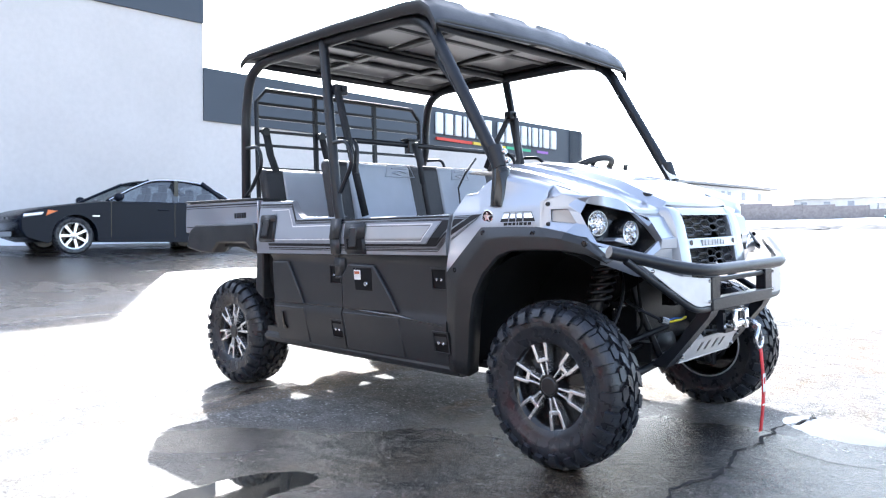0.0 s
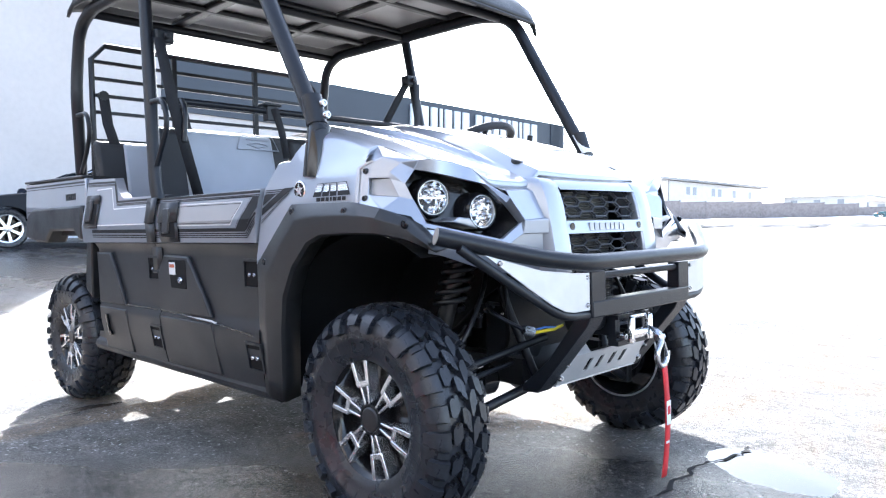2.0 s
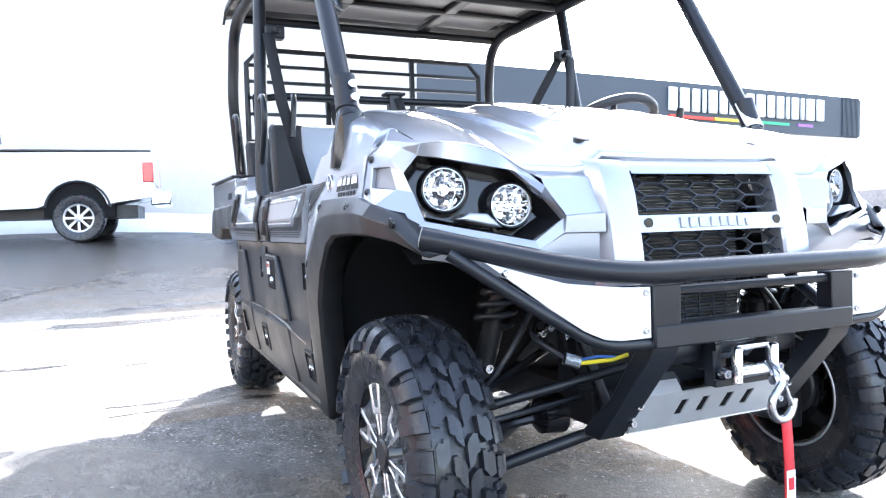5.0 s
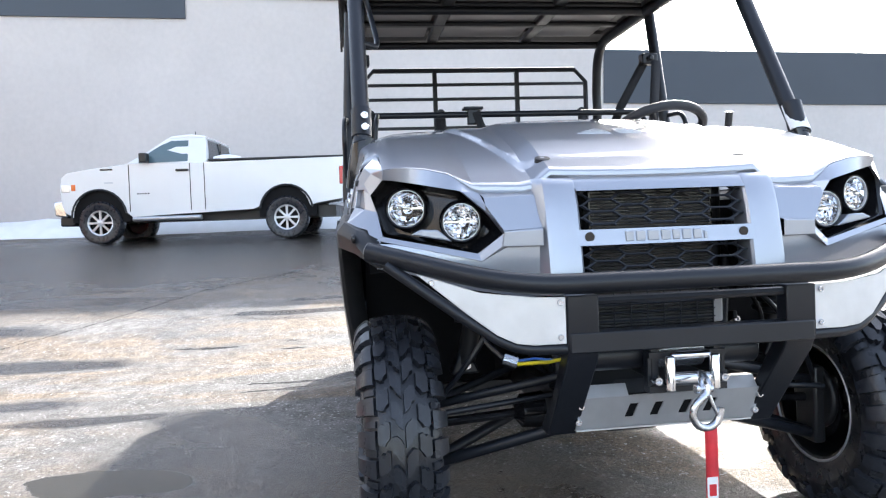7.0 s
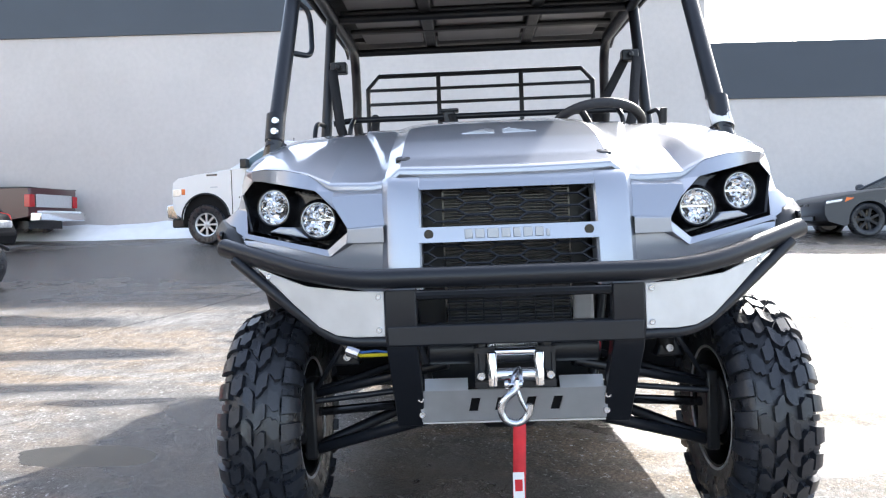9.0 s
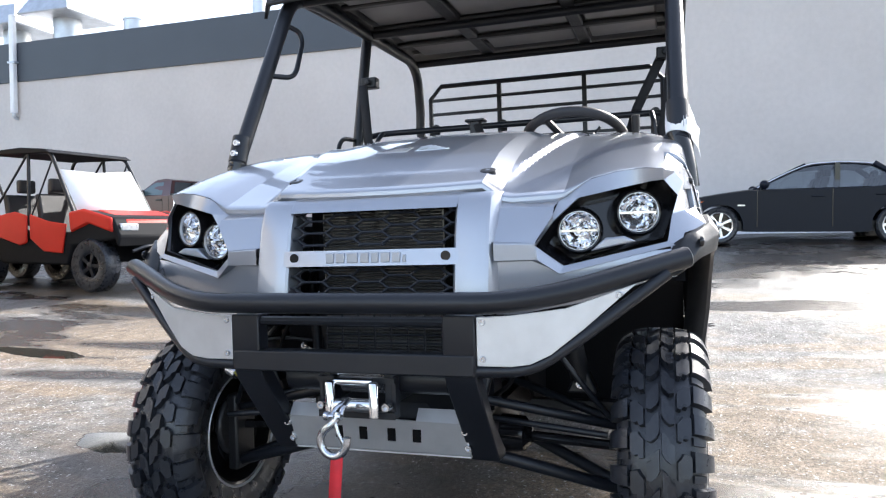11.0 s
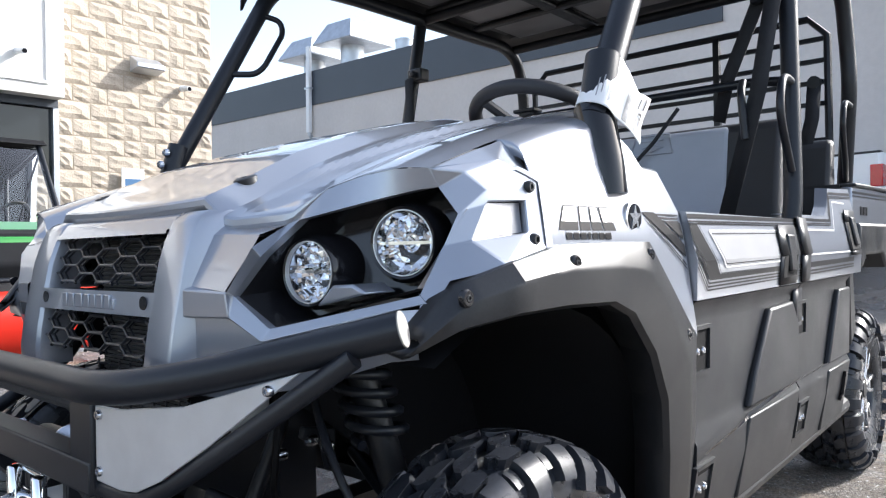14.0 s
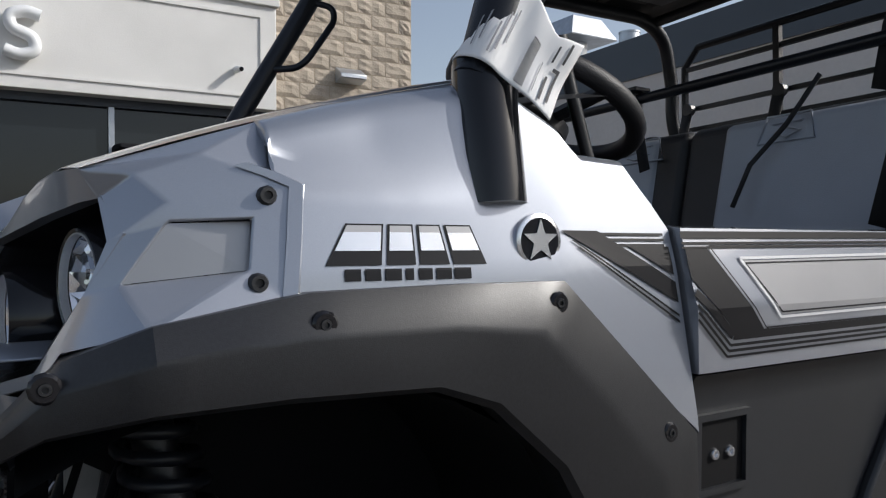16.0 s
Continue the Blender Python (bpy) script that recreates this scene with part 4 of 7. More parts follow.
def lamp(c, r, turn):
    base = pose(*c, 0, 90, turn)
    bowl = Shape().lathe([(r * 1.24, -0.05), (r * 1.24, 0.000), (r * 1.10, 0.012), (r, 0.010), (r, 0.002)], base, 36, cap=False)
    dish = Shape()
    rnd = random.Random(int(r * 1e4))
    rows = []
    for ring_r, depth in ((0.99, 0.003), (0.88, -0.012), (0.70, -0.022), (0.50, -0.031), (0.30, -0.037)):
        rows.append([base @ Vector((r * ring_r * math.cos(a), r * ring_r * math.sin(a), depth + rnd.uniform(-0.006, 0.006) * (ring_r < 0.95))) for a in (2 * math.pi * k / 14 for k in range(14))])
    dish.grid(rows, close=True)
    dish.lathe([(r * 0.30, -0.038), (r * 0.30, -0.016), (r * 0.22, -0.010), (r * 0.14, -0.014), (r * 0.12, -0.03)], base, 16)
    dish.box((-r * 0.9, -r * 0.05, -0.012), (r * 0.9, r * 0.05, -0.009), base @ pose(0, 0, 0, 0, 0, 90))
    cover = Shape().lathe([(r * 0.99, 0.005), (r * 0.8, 0.012), (r * 0.45, 0.017), (0.002, 0.018)], base, 36, cap=False)
    return bowl, dish, cover


for c, r, turn in (((0.129, 0.601, 0.921), 0.0445, 16), ((0.187, 0.475, 0.883), 0.0435, 8)):
    bowl, dish, cover = lamp(c, r, turn)
    for b, d, k in ((bowl, dish, cover), (bowl.mirrored(), dish.mirrored(), cover.mirrored())):
        lampob = part("headlamp", b, GLOSSBLACK, mule, "round clear headlamp with black bezel", smooth=40)
        part("reflector", d, REFLECTOR, lampob, smooth=0)
        lens = part("lens", k, LENS, lampob, smooth=60)
        lens.visible_shadow = False
        part("bezel_ring", Shape().lathe([(r * 0.985, 0.004), (r * 0.985, 0.0115), (r * 1.015, 0.0115), (r * 1.015, 0.004)], pose(c[0], c[1] if b is bowl else -c[1], c[2], 0, 90, turn if b is bowl else -turn), 36, cap=False), ALU, lampob)

# grille shield
def shield_x(z):
    return interp(z, [(0.70, 0.300), (0.75, 0.302), (0.82, 0.290), (0.9, 0.274), (0.94, 0.261), (0.960, 0.251), (0.972, 0.241), (0.982, 0.222)])


def shield_pillar():
    rows = []
    for z in (0.705, 0.74, 0.78, 0.82, 0.86, 0.90, 0.93, 0.95, 0.962, 0.972, 0.979):
        x = shield_x(z)
        rows.append([(x - 0.06, 0.207, z), (x - 0.010, 0.207, z), (x - 0.001, 0.2085, z), (x + 0.005, 0.214, z), (x + 0.007, 0.235, z), (x + 0.007, 0.282, z), (x + 0.004, 0.290, z), (x - 0.016, 0.304, z), (x - 0.05, 0.312, z)])
    return Shape().grid(rows)


both("grille_pillar", shield_pillar(), SILVER, mule, smooth=26)


def shield_band(z0, z1, out, w=0.212, k=4):
    rows = []
    for i in range(k + 1):
        z = lerp(z0, z1, i / k)
        rows.append([(shield_x(z) + out - 0.012 * (y / w) ** 2 * 0.2, y, z) for y in (-w, -w * 0.5, 0, w * 0.5, w)])
    rows.insert(0, [(x - 0.03, y, z) for x, y, z in rows[0]])
    rows.append([(x - 0.03, y, z) for x, y, z in rows[-1]])
    return Shape().grid(rows)


part("grille_top_band", shield_band(0.951, 0.979, 0.0055, 0.216), SILVER, mule, smooth=30)
part("grille_top_lip", shield_band(0.945, 0.952, 0.010, 0.212, 2), SILVER, mule, smooth=30)
badge_bar = part("grille_badge_bar", shield_band(0.816, 0.853, 0.008, 0.224, 2), SILVER, mule, smooth=30)
both("badge_bar_hole", Shape().lathe([(0.0115, 0), (0.0115, 0.0015)], pose(shield_x(0.836) + 0.0065, 0.191, 0.836, 0, 90, 0), 18), GLOSSBLACK, mule)
lx = -0.105
for w in (0.020, 0.022, 0.028, 0.022, 0.018, 0.022, 0.020, 0.008):
    part("raised_badge", Shape().box((0.286, lx, 0.823), (0.2985, lx + w, 0.847 if w > 0.01 else 0.841)), SILVER, badge_bar, bevel=0.0015)
    lx += w + 0.006


def honeycomb(z0, z1, pitch, h):
    """Long hexagons of thin bar; every other column is set half a cell up."""
    s = Shape()
    flat = pitch * 0.70

    def bar(y0, v0, y1, v1):
        if v0 > v1:
            y0, v0, y1, v1 = y1, v1, y0, v0
        if v1 < z0 or v0 > z1 or max(abs(y0), abs(y1)) > 0.212:
            return
        if v0 < z0 and v1 > v0:
            y0, v0 = lerp(y0, y1, (z0 - v0) / (v1 - v0)), z0
        if v1 > z1 and v1 > v0:
            y1, v1 = lerp(y0, y1, (z1 - v0) / (v1 - v0)), z1
        s.tube([(shield_x(v0) - 0.012, y0, v0), (shield_x(v1) - 0.012, y1, v1)], 0.0030, 6, squash=(1.0, 1.0))
        s.tube([(shield_x(v0) - 0.022, y0, v0), (shield_x(v1) - 0.022, y1, v1)], 0.0024, 5)

    for c in range(-3, 4):
        y = c * pitch
        for k in range(-1, 6):
            z = z0 + 0.004 + k * h + (c % 2) * h / 2
            bar(max(y - flat / 2, -0.211), z, min(y + flat / 2, 0.211), z)
            for up in (0.5, -0.5):
                bar(y + flat / 2, z, y + pitch - flat / 2, z + up * h)
    return s


part("grille_mesh", honeycomb(0.862, 0.948, 0.074, 0.029), POWDER, mule, "black hexagon grille mesh")
part("grille_mesh", honeycomb(0.745, 0.816, 0.074, 0.029), POWDER, mule, "black hexagon grille mesh")
part("grille_backing", Shape().box((0.10, -0.215, 0.72), (0.12, 0.215, 0.97)), PLASTIC, mule)
core = Shape().box((0.150, -0.16, 0.585), (0.20, 0.16, 0.95))
RADIATOR = material("radiator_core", (0.11, 0.105, 0.10), 0.5, 0.5, 0.2, 30.0)
part("radiator", core, GLOSSBLACK, mule)
fins = Shape().grid([[(0.204 if k % 2 else 0.199, y, 0.592 + k * 0.0038) for y in (-0.155, 0.155)] for k in range(93)])
part("radiator_core", fins, RADIATOR, mule, "grey finned radiator core", smooth=0)
guard = Shape()
for i in range(8):
    guard.tube([(0.215, -0.15 + 0.043 * i, 0.60), (0.215, -0.15 + 0.043 * i, 0.715)], 0.002, 5)
for i in range(6):
    guard.tube([(0.216, -0.155, 0.605 + 0.02 * i), (0.216, 0.155, 0.605 + 0.02 * i)], 0.002, 5)
part("radiator_guard", guard, POWDER, mule)

# faint raised winged mark on the hood, as plain bars
emblem = None
for sd in (1, -1):
    for k in range(5):
        x0, y0, y1 = -0.02 - 0.011 * k, 0.012, 0.105 - 0.017 * k
        pts = [(x0, sd * y0), (x0 - 0.006, sd * y0), (x0 - 0.014 - 0.004 * k, sd * y1), (x0 - 0.010 - 0.004 * k, sd * y1)]
        ridge = part("hood_emblem" if emblem is None else "emblem_ridge", Shape().prism(pts, lambda u, w, d: (u, w, hood_z(u, w) - 0.003 + d), 0.0052), SILVER, emblem or mule, "" if emblem else "faint raised mark pressed into the hood", smooth=0)
        emblem = emblem or ridge

# hood caps and cowl
both("hood_pin", Shape().lathe([(0.020, -0.012), (0.020, 0.001), (0.016, 0.003), (0.007, 0.003), (0.007, -0.004)], pose(0.15, 0.258, hood_z(0.15, 0.258) - 0.002, 0, 20, 0), 18), PLASTIC, mule, "black hood fastener")
apron = Shape().grid([[(x, 0.66 * k / 12, hood_z(max(x, -0.46), 0.66 * k / 12) - 0.030 - 0.5 * max(-0.46 - x, 0)) for k in range(-12, 13)] for x in (-0.15, -0.25, -0.35, -0.44)])
part("cowl_apron", apron, PLASTIC, mule, "black plastic apron under the hood's rear edge", smooth=40)
part("cowl", Shape().prism([(-0.46, 1.17), (-0.44, 1.19), (-0.50, 1.196), (-0.53, 1.15)], XZ(-0.45), 0.90), PLASTIC, mule, "black dashboard cowl", bevel=0.006)
dash = Shape().prism([(-0.44, 1.07), (-0.53, 1.05), (-0.58, 0.98), (-0.54, 0.86), (-0.44, 0.86)], XZ(-0.54), 1.08)
part("dashboard", dash, PLASTIC, mule, "black plastic dashboard", bevel=0.01)

# pillar boots
both("pillar_boot", Shape().tube([(-0.230, 0.714, 0.993), (-0.229, 0.709, 1.04), (-0.231, 0.698, 1.10), (-0.238, 0.688, 1.14)], 0.0355, 18, squash=(0.95, 1.0)), GLOSSBLACK, mule, "black A-pillar boot", smooth=50)

# ---- doors and sills ----
LABELRED = material("orange_red_print", (0.5, 0.12, 0.05), 0.5)
# black plastic taken near black so hollows look shaded by colour alone
SHADE_BLACK = material("shade_black_plastic", (0.005, 0.005, 0.006), 0.7, 0, 0.1, 8.0, spec=0.2)
DOOR_Y = [(0.30, 0.700), (0.345, 0.720), (0.46, 0.744), (0.535, 0.750), (0.546, 0.738), (0.70, 0.742), (0.80, 0.745), (0.805, 0.765), (0.88, 0.770), (0.975, 0.752), (1.09, 0.730)]


def door_y(z):
    return interp(z, DOOR_Y)


def door_panel(x0, x1, z0, z1, top=None, k=20, lift=0.0):
    rows = []
    for i in range(k + 1):
        row = []
        for j in range(13):
            hi = interp(-lerp(x0, x1, j / 12), top) if top else z1
            z = lerp(z0, hi, i / k)
            x = lerp(x0 if x0 < -1 else seam_x(z) - 0.002, x1, j / 12)
            row.append((x, door_y(z) + lift, z))
        rows.append(row)
    rows.insert(0, [(x, y - 0.03, z) for x, y, z in rows[0]])
    rows.append([(x, y - 0.035, z + 0.004) for x, y, z in rows[-1]])
    s = Shape().grid(rows)
    left = [(r[0][0] , r[0][1] - 0.03, r[0][2]) for r in rows]
    right = [(r[-1][0], r[-1][1] - 0.03, r[-1][2]) for r in rows]
    s.grid([[r[0] for r in rows], left])
    s.grid([[r[-1] for r in rows], right])
    return s


REAR_TOP = [(1.205, 0.985), (1.545, 0.988), (1.60, 1.075), (1.95, 1.09)]


def curved(outline, lift, depth=0.004):
    """A flat outline in (x, z) laid on the door skin."""
    return Shape().prism(outline, lambda u, w, d: (u, door_y(w) + lift - d, w), depth)


def band_cut(outline, lo, hi):
    """The part of a convex outline (x, z) between two heights."""
    for keep, lim in ((1, lo), (-1, hi)):
        out = []
        for (x0, z0), (x1, z1) in zip(outline, outline[1:] + outline[:1]):
            a, b = keep * (z0 - lim), keep * (z1 - lim)
            if a >= 0:
                out.append((x0, z0))
            if a * b < 0:
                out.append((lerp(x0, x1, a / (a - b)), lim))
        outline = out
        if len(outline) < 3:
            return []
    return outline


def decal(outline, skin, heights, lift):
    s = Shape()
    for lo, hi in zip(heights, heights[1:]):
        q = band_cut(list(outline), lo, hi)
        if q:
            s.add([(x, skin(x, z) + lift, z) for x, z in q], [tuple(range(len(q)))])
    return s


DOOR_STEPS = (0.0, 0.46, 0.535, 0.546, 0.70, 0.80, 0.805, 0.88, 0.975, 2.0)
SIDE_STEPS = (0.0, 0.75, 0.84, 0.93, 0.995, 1.04, 2.0)


def laid(pts, w, lift=0.0015):
    """A pinstripe: a thin band along points in (x, z) on the door skin."""
    s = Shape()
    for (x0, z0), (x1, z1) in zip(pts, pts[1:]):
        d = Vector((x1 - x0, z1 - z0)).normalized()
        nx, nz = -d.y * w / 2, d.x * w / 2
        k = 4
        for i in range(k):
            a, b = i / k, (i + 1) / k
            q = [(lerp(x0, x1, a) + nx, lerp(z0, z1, a) + nz), (lerp(x0, x1, a) - nx, lerp(z0, z1, a) - nz), (lerp(x0, x1, b) - nx, lerp(z0, z1, b) - nz), (lerp(x0, x1, b) + nx, lerp(z0, z1, b) + nz)]
            s.add([(x, door_y(z) + lift, z) for x, z in q], [(0, 1, 2, 3)])
    return s


def doors(sign):
    def side(s):
        return s if sign > 0 else s.mirrored()

    front = part("front_door", side(door_panel(-0.482, -1.198, 0.807, 0.972)), SILVER, mule, "silver upper and black lower door with black pinstripe graphics")
    rear = part("rear_door", side(door_panel(-1.205, -1.925, 0.807, 0.98, REAR_TOP)), SILVER, mule, "silver upper and black lower door with black pinstripe graphics")
    part("lower_panel", side(door_panel(-0.482, -1.198, 0.345, 0.804)), DARKGREY, front)
    part("lower_panel", side(door_panel(-1.205, -1.800, 0.345, 0.804)), DARKGREY, rear)
    part("wheel_flap", side(Shape().prism([(-1.79, 0.82), (-1.94, 0.86), (-1.92, 0.66), (-1.86, 0.54), (-1.79, 0.50)], XZ(0.64), 0.055)), SHADE_BLACK, mule, "black plastic flap ahead of the rear wheel", bevel=0.006)
    # pressed lower relief and seams
    part("pressed_relief", side(curved([(-0.795, 0.548), (-0.84, 0.62), (-0.945, 0.758), (-1.13, 0.762), (-1.185, 0.70), (-1.185, 0.548)], 0.016, 0.02)), DARKGREY, front, bevel=0.007)
    part("pressed_relief", side(curved([(-1.515, 0.548), (-1.60, 0.70), (-1.64, 0.765), (-1.785, 0.765), (-1.785, 0.548)], 0.016, 0.02)), DARKGREY, rear, bevel=0.006)
    part("seam", side(laid([(-0.512, 0.515), (-0.73, 0.535), (-0.78, 0.54), (-1.195, 0.552)], 0.005, 0.013)), GLOSSBLACK, front, smooth=0)
    part("seam", side(laid([(-1.205, 0.552), (-1.80, 0.552)], 0.005, 0.013)), GLOSSBLACK, rear, smooth=0)
    part("lower_relief", side(curved([(-0.775, 0.350), (-0.790, 0.530), (-1.185, 0.530), (-1.185, 0.350)], 0.007, 0.012)), DARKGREY, front, bevel=0.005)
    part("lower_relief", side(curved([(-1.50, 0.350), (-1.51, 0.530), (-1.785, 0.530), (-1.785, 0.350)], 0.007, 0.012)), DARKGREY, rear, bevel=0.005)
    # latch recess with handle; the flat patch holds the hollow's shade in its colour
    for d, x in ((front, -1.060), (rear, -1.822)):
        z = 0.886 if d is front else 0.945
        part("handle_surround", side(decal([(x + 0.076, z + 0.060), (x + 0.066, z + 0.068), (x - 0.066, z + 0.068), (x - 0.074, z + 0.060), (x - 0.074, z - 0.062), (x - 0.056, z - 0.077), (x + 0.080, z - 0.077)], lambda u, w: door_y(w), DOOR_STEPS, 0.0045)), DARKGREY, d, "dark grey latch surround", solid=0.003, smooth=20)
        part("handle_recess", side(decal([(x + 0.056, z + 0.054), (x - 0.054, z + 0.054), (x - 0.056, z - 0.056), (x + 0.058, z - 0.060)], lambda u, w: door_y(w), DOOR_STEPS, 0.0055)), SHADE_BLACK, d, smooth=0)
        part("door_handle", side(curved([(x + 0.020, z + 0.046), (x - 0.034, z + 0.046), (x - 0.036, z - 0.046), (x + 0.018, z - 0.046)], 0.015, 0.012)), PLASTIC, d, "black latch handle", bevel=0.005)
    for lo, hi in ((0.690, 0.803), (0.808, 0.978)):
        part("pillar_cover", side(decal([(-1.163, hi), (-1.246, hi), (-1.242, lo), (-1.168, lo)], lambda u, w: door_y(w), DOOR_STEPS, 0.0065)), DARKGREY, mule, "dark grey cover at the foot of the middle pillar", solid=0.004, smooth=20)
    # hinges; pocket floors are flat plates coloured near black as shade
    for d, x in ((front, -0.535), (rear, -1.245)):
        for z in (0.705, 0.44):
            part("hinge_recess", side(curved([(x + 0.040, z + 0.042), (x - 0.040, z + 0.042), (x - 0.040, z - 0.036), (x + 0.040, z - 0.040)], 0.0012, 0.01)), SHADE_BLACK, d, smooth=0)
            for du0, dw0, du1, dw1 in ((0.040, -0.046, 0.048, 0.050), (-0.048, -0.046, -0.040, 0.050), (-0.040, 0.042, 0.040, 0.050), (-0.040, -0.046, 0.040, -0.038)):
                part("hinge_pocket_rim", side(curved([(x + du1, z + dw1), (x + du0, z + dw1), (x + du0, z + dw0), (x + du1, z + dw0)], 0.007, 0.01)), DARKGREY, d)
            for dx in (0.012, -0.016):
                part("hinge_bolt", side(screw(x + dx, door_y(z) + 0.001, z, 0.0075, depth=0.004)), ZINC, d)
    part("step_notch", side(curved([(-1.70, 0.50), (-1.715, 0.50), (-1.715, 0.41), (-1.685, 0.41), (-1.685, 0.425), (-1.70, 0.43)], 0.014, 0.01)), GLOSSBLACK, rear)
    if sign < 0:
        part("warning_label", side(curved([(-1.035, 0.735), (-1.082, 0.735), (-1.082, 0.690), (-1.035, 0.690)], 0.0195, 0.002)), PAPER, front, "small printed warning label")
        # flat near-black plate: depth of the latch hollow is painted
        part("latch_recess", side(curved([(-0.955, 0.745), (-1.092, 0.745), (-1.080, 0.640), (-0.955, 0.640)], 0.0175, 0.01)), SHADE_BLACK, front, bevel=0.004)
        part("latch_striker", side(screw(-0.995, door_y(0.675) + 0.018, 0.672, 0.013, depth=0.008)), ZINC, front)
        part("label_print", side(curved([(-1.04, 0.728), (-1.077, 0.728), (-1.077, 0.716), (-1.04, 0.716)], 0.0202, 0.001)), LABELRED, front, smooth=0)
    # graphics
    part("black_chevron", side(decal([(-0.460, 0.950), (-0.495, 0.951), (-0.584, 0.852), (-0.533, 0.848), (-0.463, 0.915)], lambda x, z: door_y(z), DOOR_STEPS, 0.0012)), DECAL_BLACK, front, smooth=0)
    part("grey_field", side(decal([(-0.557, 0.934), (-1.049, 0.938), (-1.049, 0.871), (-0.616, 0.868)], lambda x, z: door_y(z), DOOR_STEPS, 0.0012)), DECAL_GREY, front, smooth=0)
    part("white_pinstripe", side(laid([(-1.052, 0.941), (-0.551, 0.937), (-0.614, 0.865), (-1.052, 0.868), (-1.052, 0.941)], 0.0035, 0.0022)), DECAL_WHITE, front, smooth=0)
    for pts in ([(-1.195, 0.953), (-0.500, 0.9515), (-0.587, 0.8535), (-1.195, 0.8555)], [(-1.045, 0.934), (-0.560, 0.931), (-0.617, 0.871), (-1.045, 0.874)]):
        part("black_pinstripe", side(laid(pts, 0.0018, 0.0019)), DECAL_BLACK, front, smooth=0)
    for dz, w in ((0.0, 0.010), (0.0105, 0.0035), (0.017, 0.0035), (0.0235, 0.003)):
        part("black_pinstripe", side(laid([(-0.466, 0.900 - dz * 1.3), (-0.527 + dz * 0.4, 0.847 - dz), (-1.195, 0.850 - dz)], w, 0.0018)), DECAL_BLACK, front, smooth=0)
    for dz, w in ((0.0, 0.014), (0.016, 0.005), (0.024, 0.004)):
        part("black_pinstripe", side(laid([(-0.455, 0.964 - dz * 0.6), (-1.195, 0.968 - dz * 0.6)], w * 0.6, 0.0018)), DECAL_BLACK, front, smooth=0)
        part("black_pinstripe", side(laid([(-1.207, 0.850 - dz), (-1.80, 0.855 - dz)], w, 0.0018)), DECAL_BLACK, rear, smooth=0)
        part("black_pinstripe", side(laid([(-1.207, 0.972 - dz * 0.6), (-1.555, 0.974 - dz * 0.6), (-1.61, 1.06 - dz * 0.6), (-1.92, 1.07 - dz * 0.6)], w * 0.6, 0.0018)), DECAL_BLACK, rear, smooth=0)
    part("white_pinstripe", side(laid([(-1.21, 0.945), (-1.58, 0.945), (-1.635, 1.035), (-1.80, 1.035)], 0.005, 0.0022)), DECAL_WHITE, rear, smooth=0)
    part("white_pinstripe", side(laid([(-1.21, 0.878), (-1.78, 0.880)], 0.005, 0.0022)), DECAL_WHITE, rear, smooth=0)
    # fender graphics and badges
    def onside(outline, lift=0.002, depth=0.004):
        return side(decal(outline, side_y, SIDE_STEPS, lift))
    part("black_chevron", onside([(-0.294, 0.968), (-0.343, 0.968), (-0.452, 0.911), (-0.454, 0.888)]), DECAL_BLACK, mule, smooth=0)
    part("black_chevron", onside([(-0.386, 0.951), (-0.447, 0.951), (-0.450, 0.919)]), DECAL_BLACK, mule, smooth=0)
    for dz in (0.0, 0.007):
        part("black_pinstripe", onside([(-0.306 - dz, 0.958 - dz), (-0.310 - dz, 0.958 - dz), (-0.454, 0.875 - dz), (-0.454, 0.872 - dz)]), DECAL_BLACK, mule, smooth=0)
    for dz in (0.0, 0.006, 0.012):
        part("black_pinstripe", onside([(-0.345 - dz * 2, 0.966 - dz), (-0.441, 0.966 - dz), (-0.441, 0.963 - dz), (-0.345 - dz * 2, 0.963 - dz)]), DECAL_BLACK, mule, smooth=0)
    # name plate fanned out to both sides, drawn as plain bars with a bright middle
    for b0, b1, t0, t1 in ((-0.040, -0.092, -0.061, -0.097), (-0.097, -0.126, -0.101, -0.126), (-0.130, -0.161, -0.130, -0.154), (-0.165, -0.201, -0.158, -0.187)):
        def level(z):
            q = (z - 0.935) / 0.037
            return lerp(b0, t0, q), lerp(b1, t1, q)
        plate = part("name_badge", onside([(level(0.972)[0], 0.972), (level(0.972)[1], 0.972), (b1, 0.935), (b0, 0.935)], 0.0010), DECAL_BLACK, mule)
        for lo, hi, mt in ((0.9645, 0.9705, DECAL_GREY), (0.9480, 0.9645, ALLOY)):
            (a0, a1), (c0, c1) = level(lo), level(hi)
            part("badge_face", onside([(c0 - 0.002, hi), (c1 + 0.002, hi), (a1 + 0.002, lo), (a0 - 0.002, lo)], 0.0016), mt, plate)
    for x0, x1 in ((-0.057, -0.072), (-0.076, -0.091), (-0.095, -0.111), (-0.115, -0.123), (-0.128, -0.142), (-0.146, -0.162), (-0.165, -0.183)):
        part("name_badge_foot", onside([(x0, 0.932), (x1, 0.932), (x1, 0.9215), (x0, 0.9215)], 0.0012), DECAL_BLACK, mule)
    cx, cz = -0.265, 0.957
    disc = side(Shape().lathe([(0.028, -0.004), (0.028, 0.0015), (0.0265, 0.0025)], pose(cx, side_y(cx, cz) + 0.0005, cz, -90, 0, 0), 28))
    emblem = part("star_badge", disc, ALLOY, mule, "round chrome badge with a star on black")
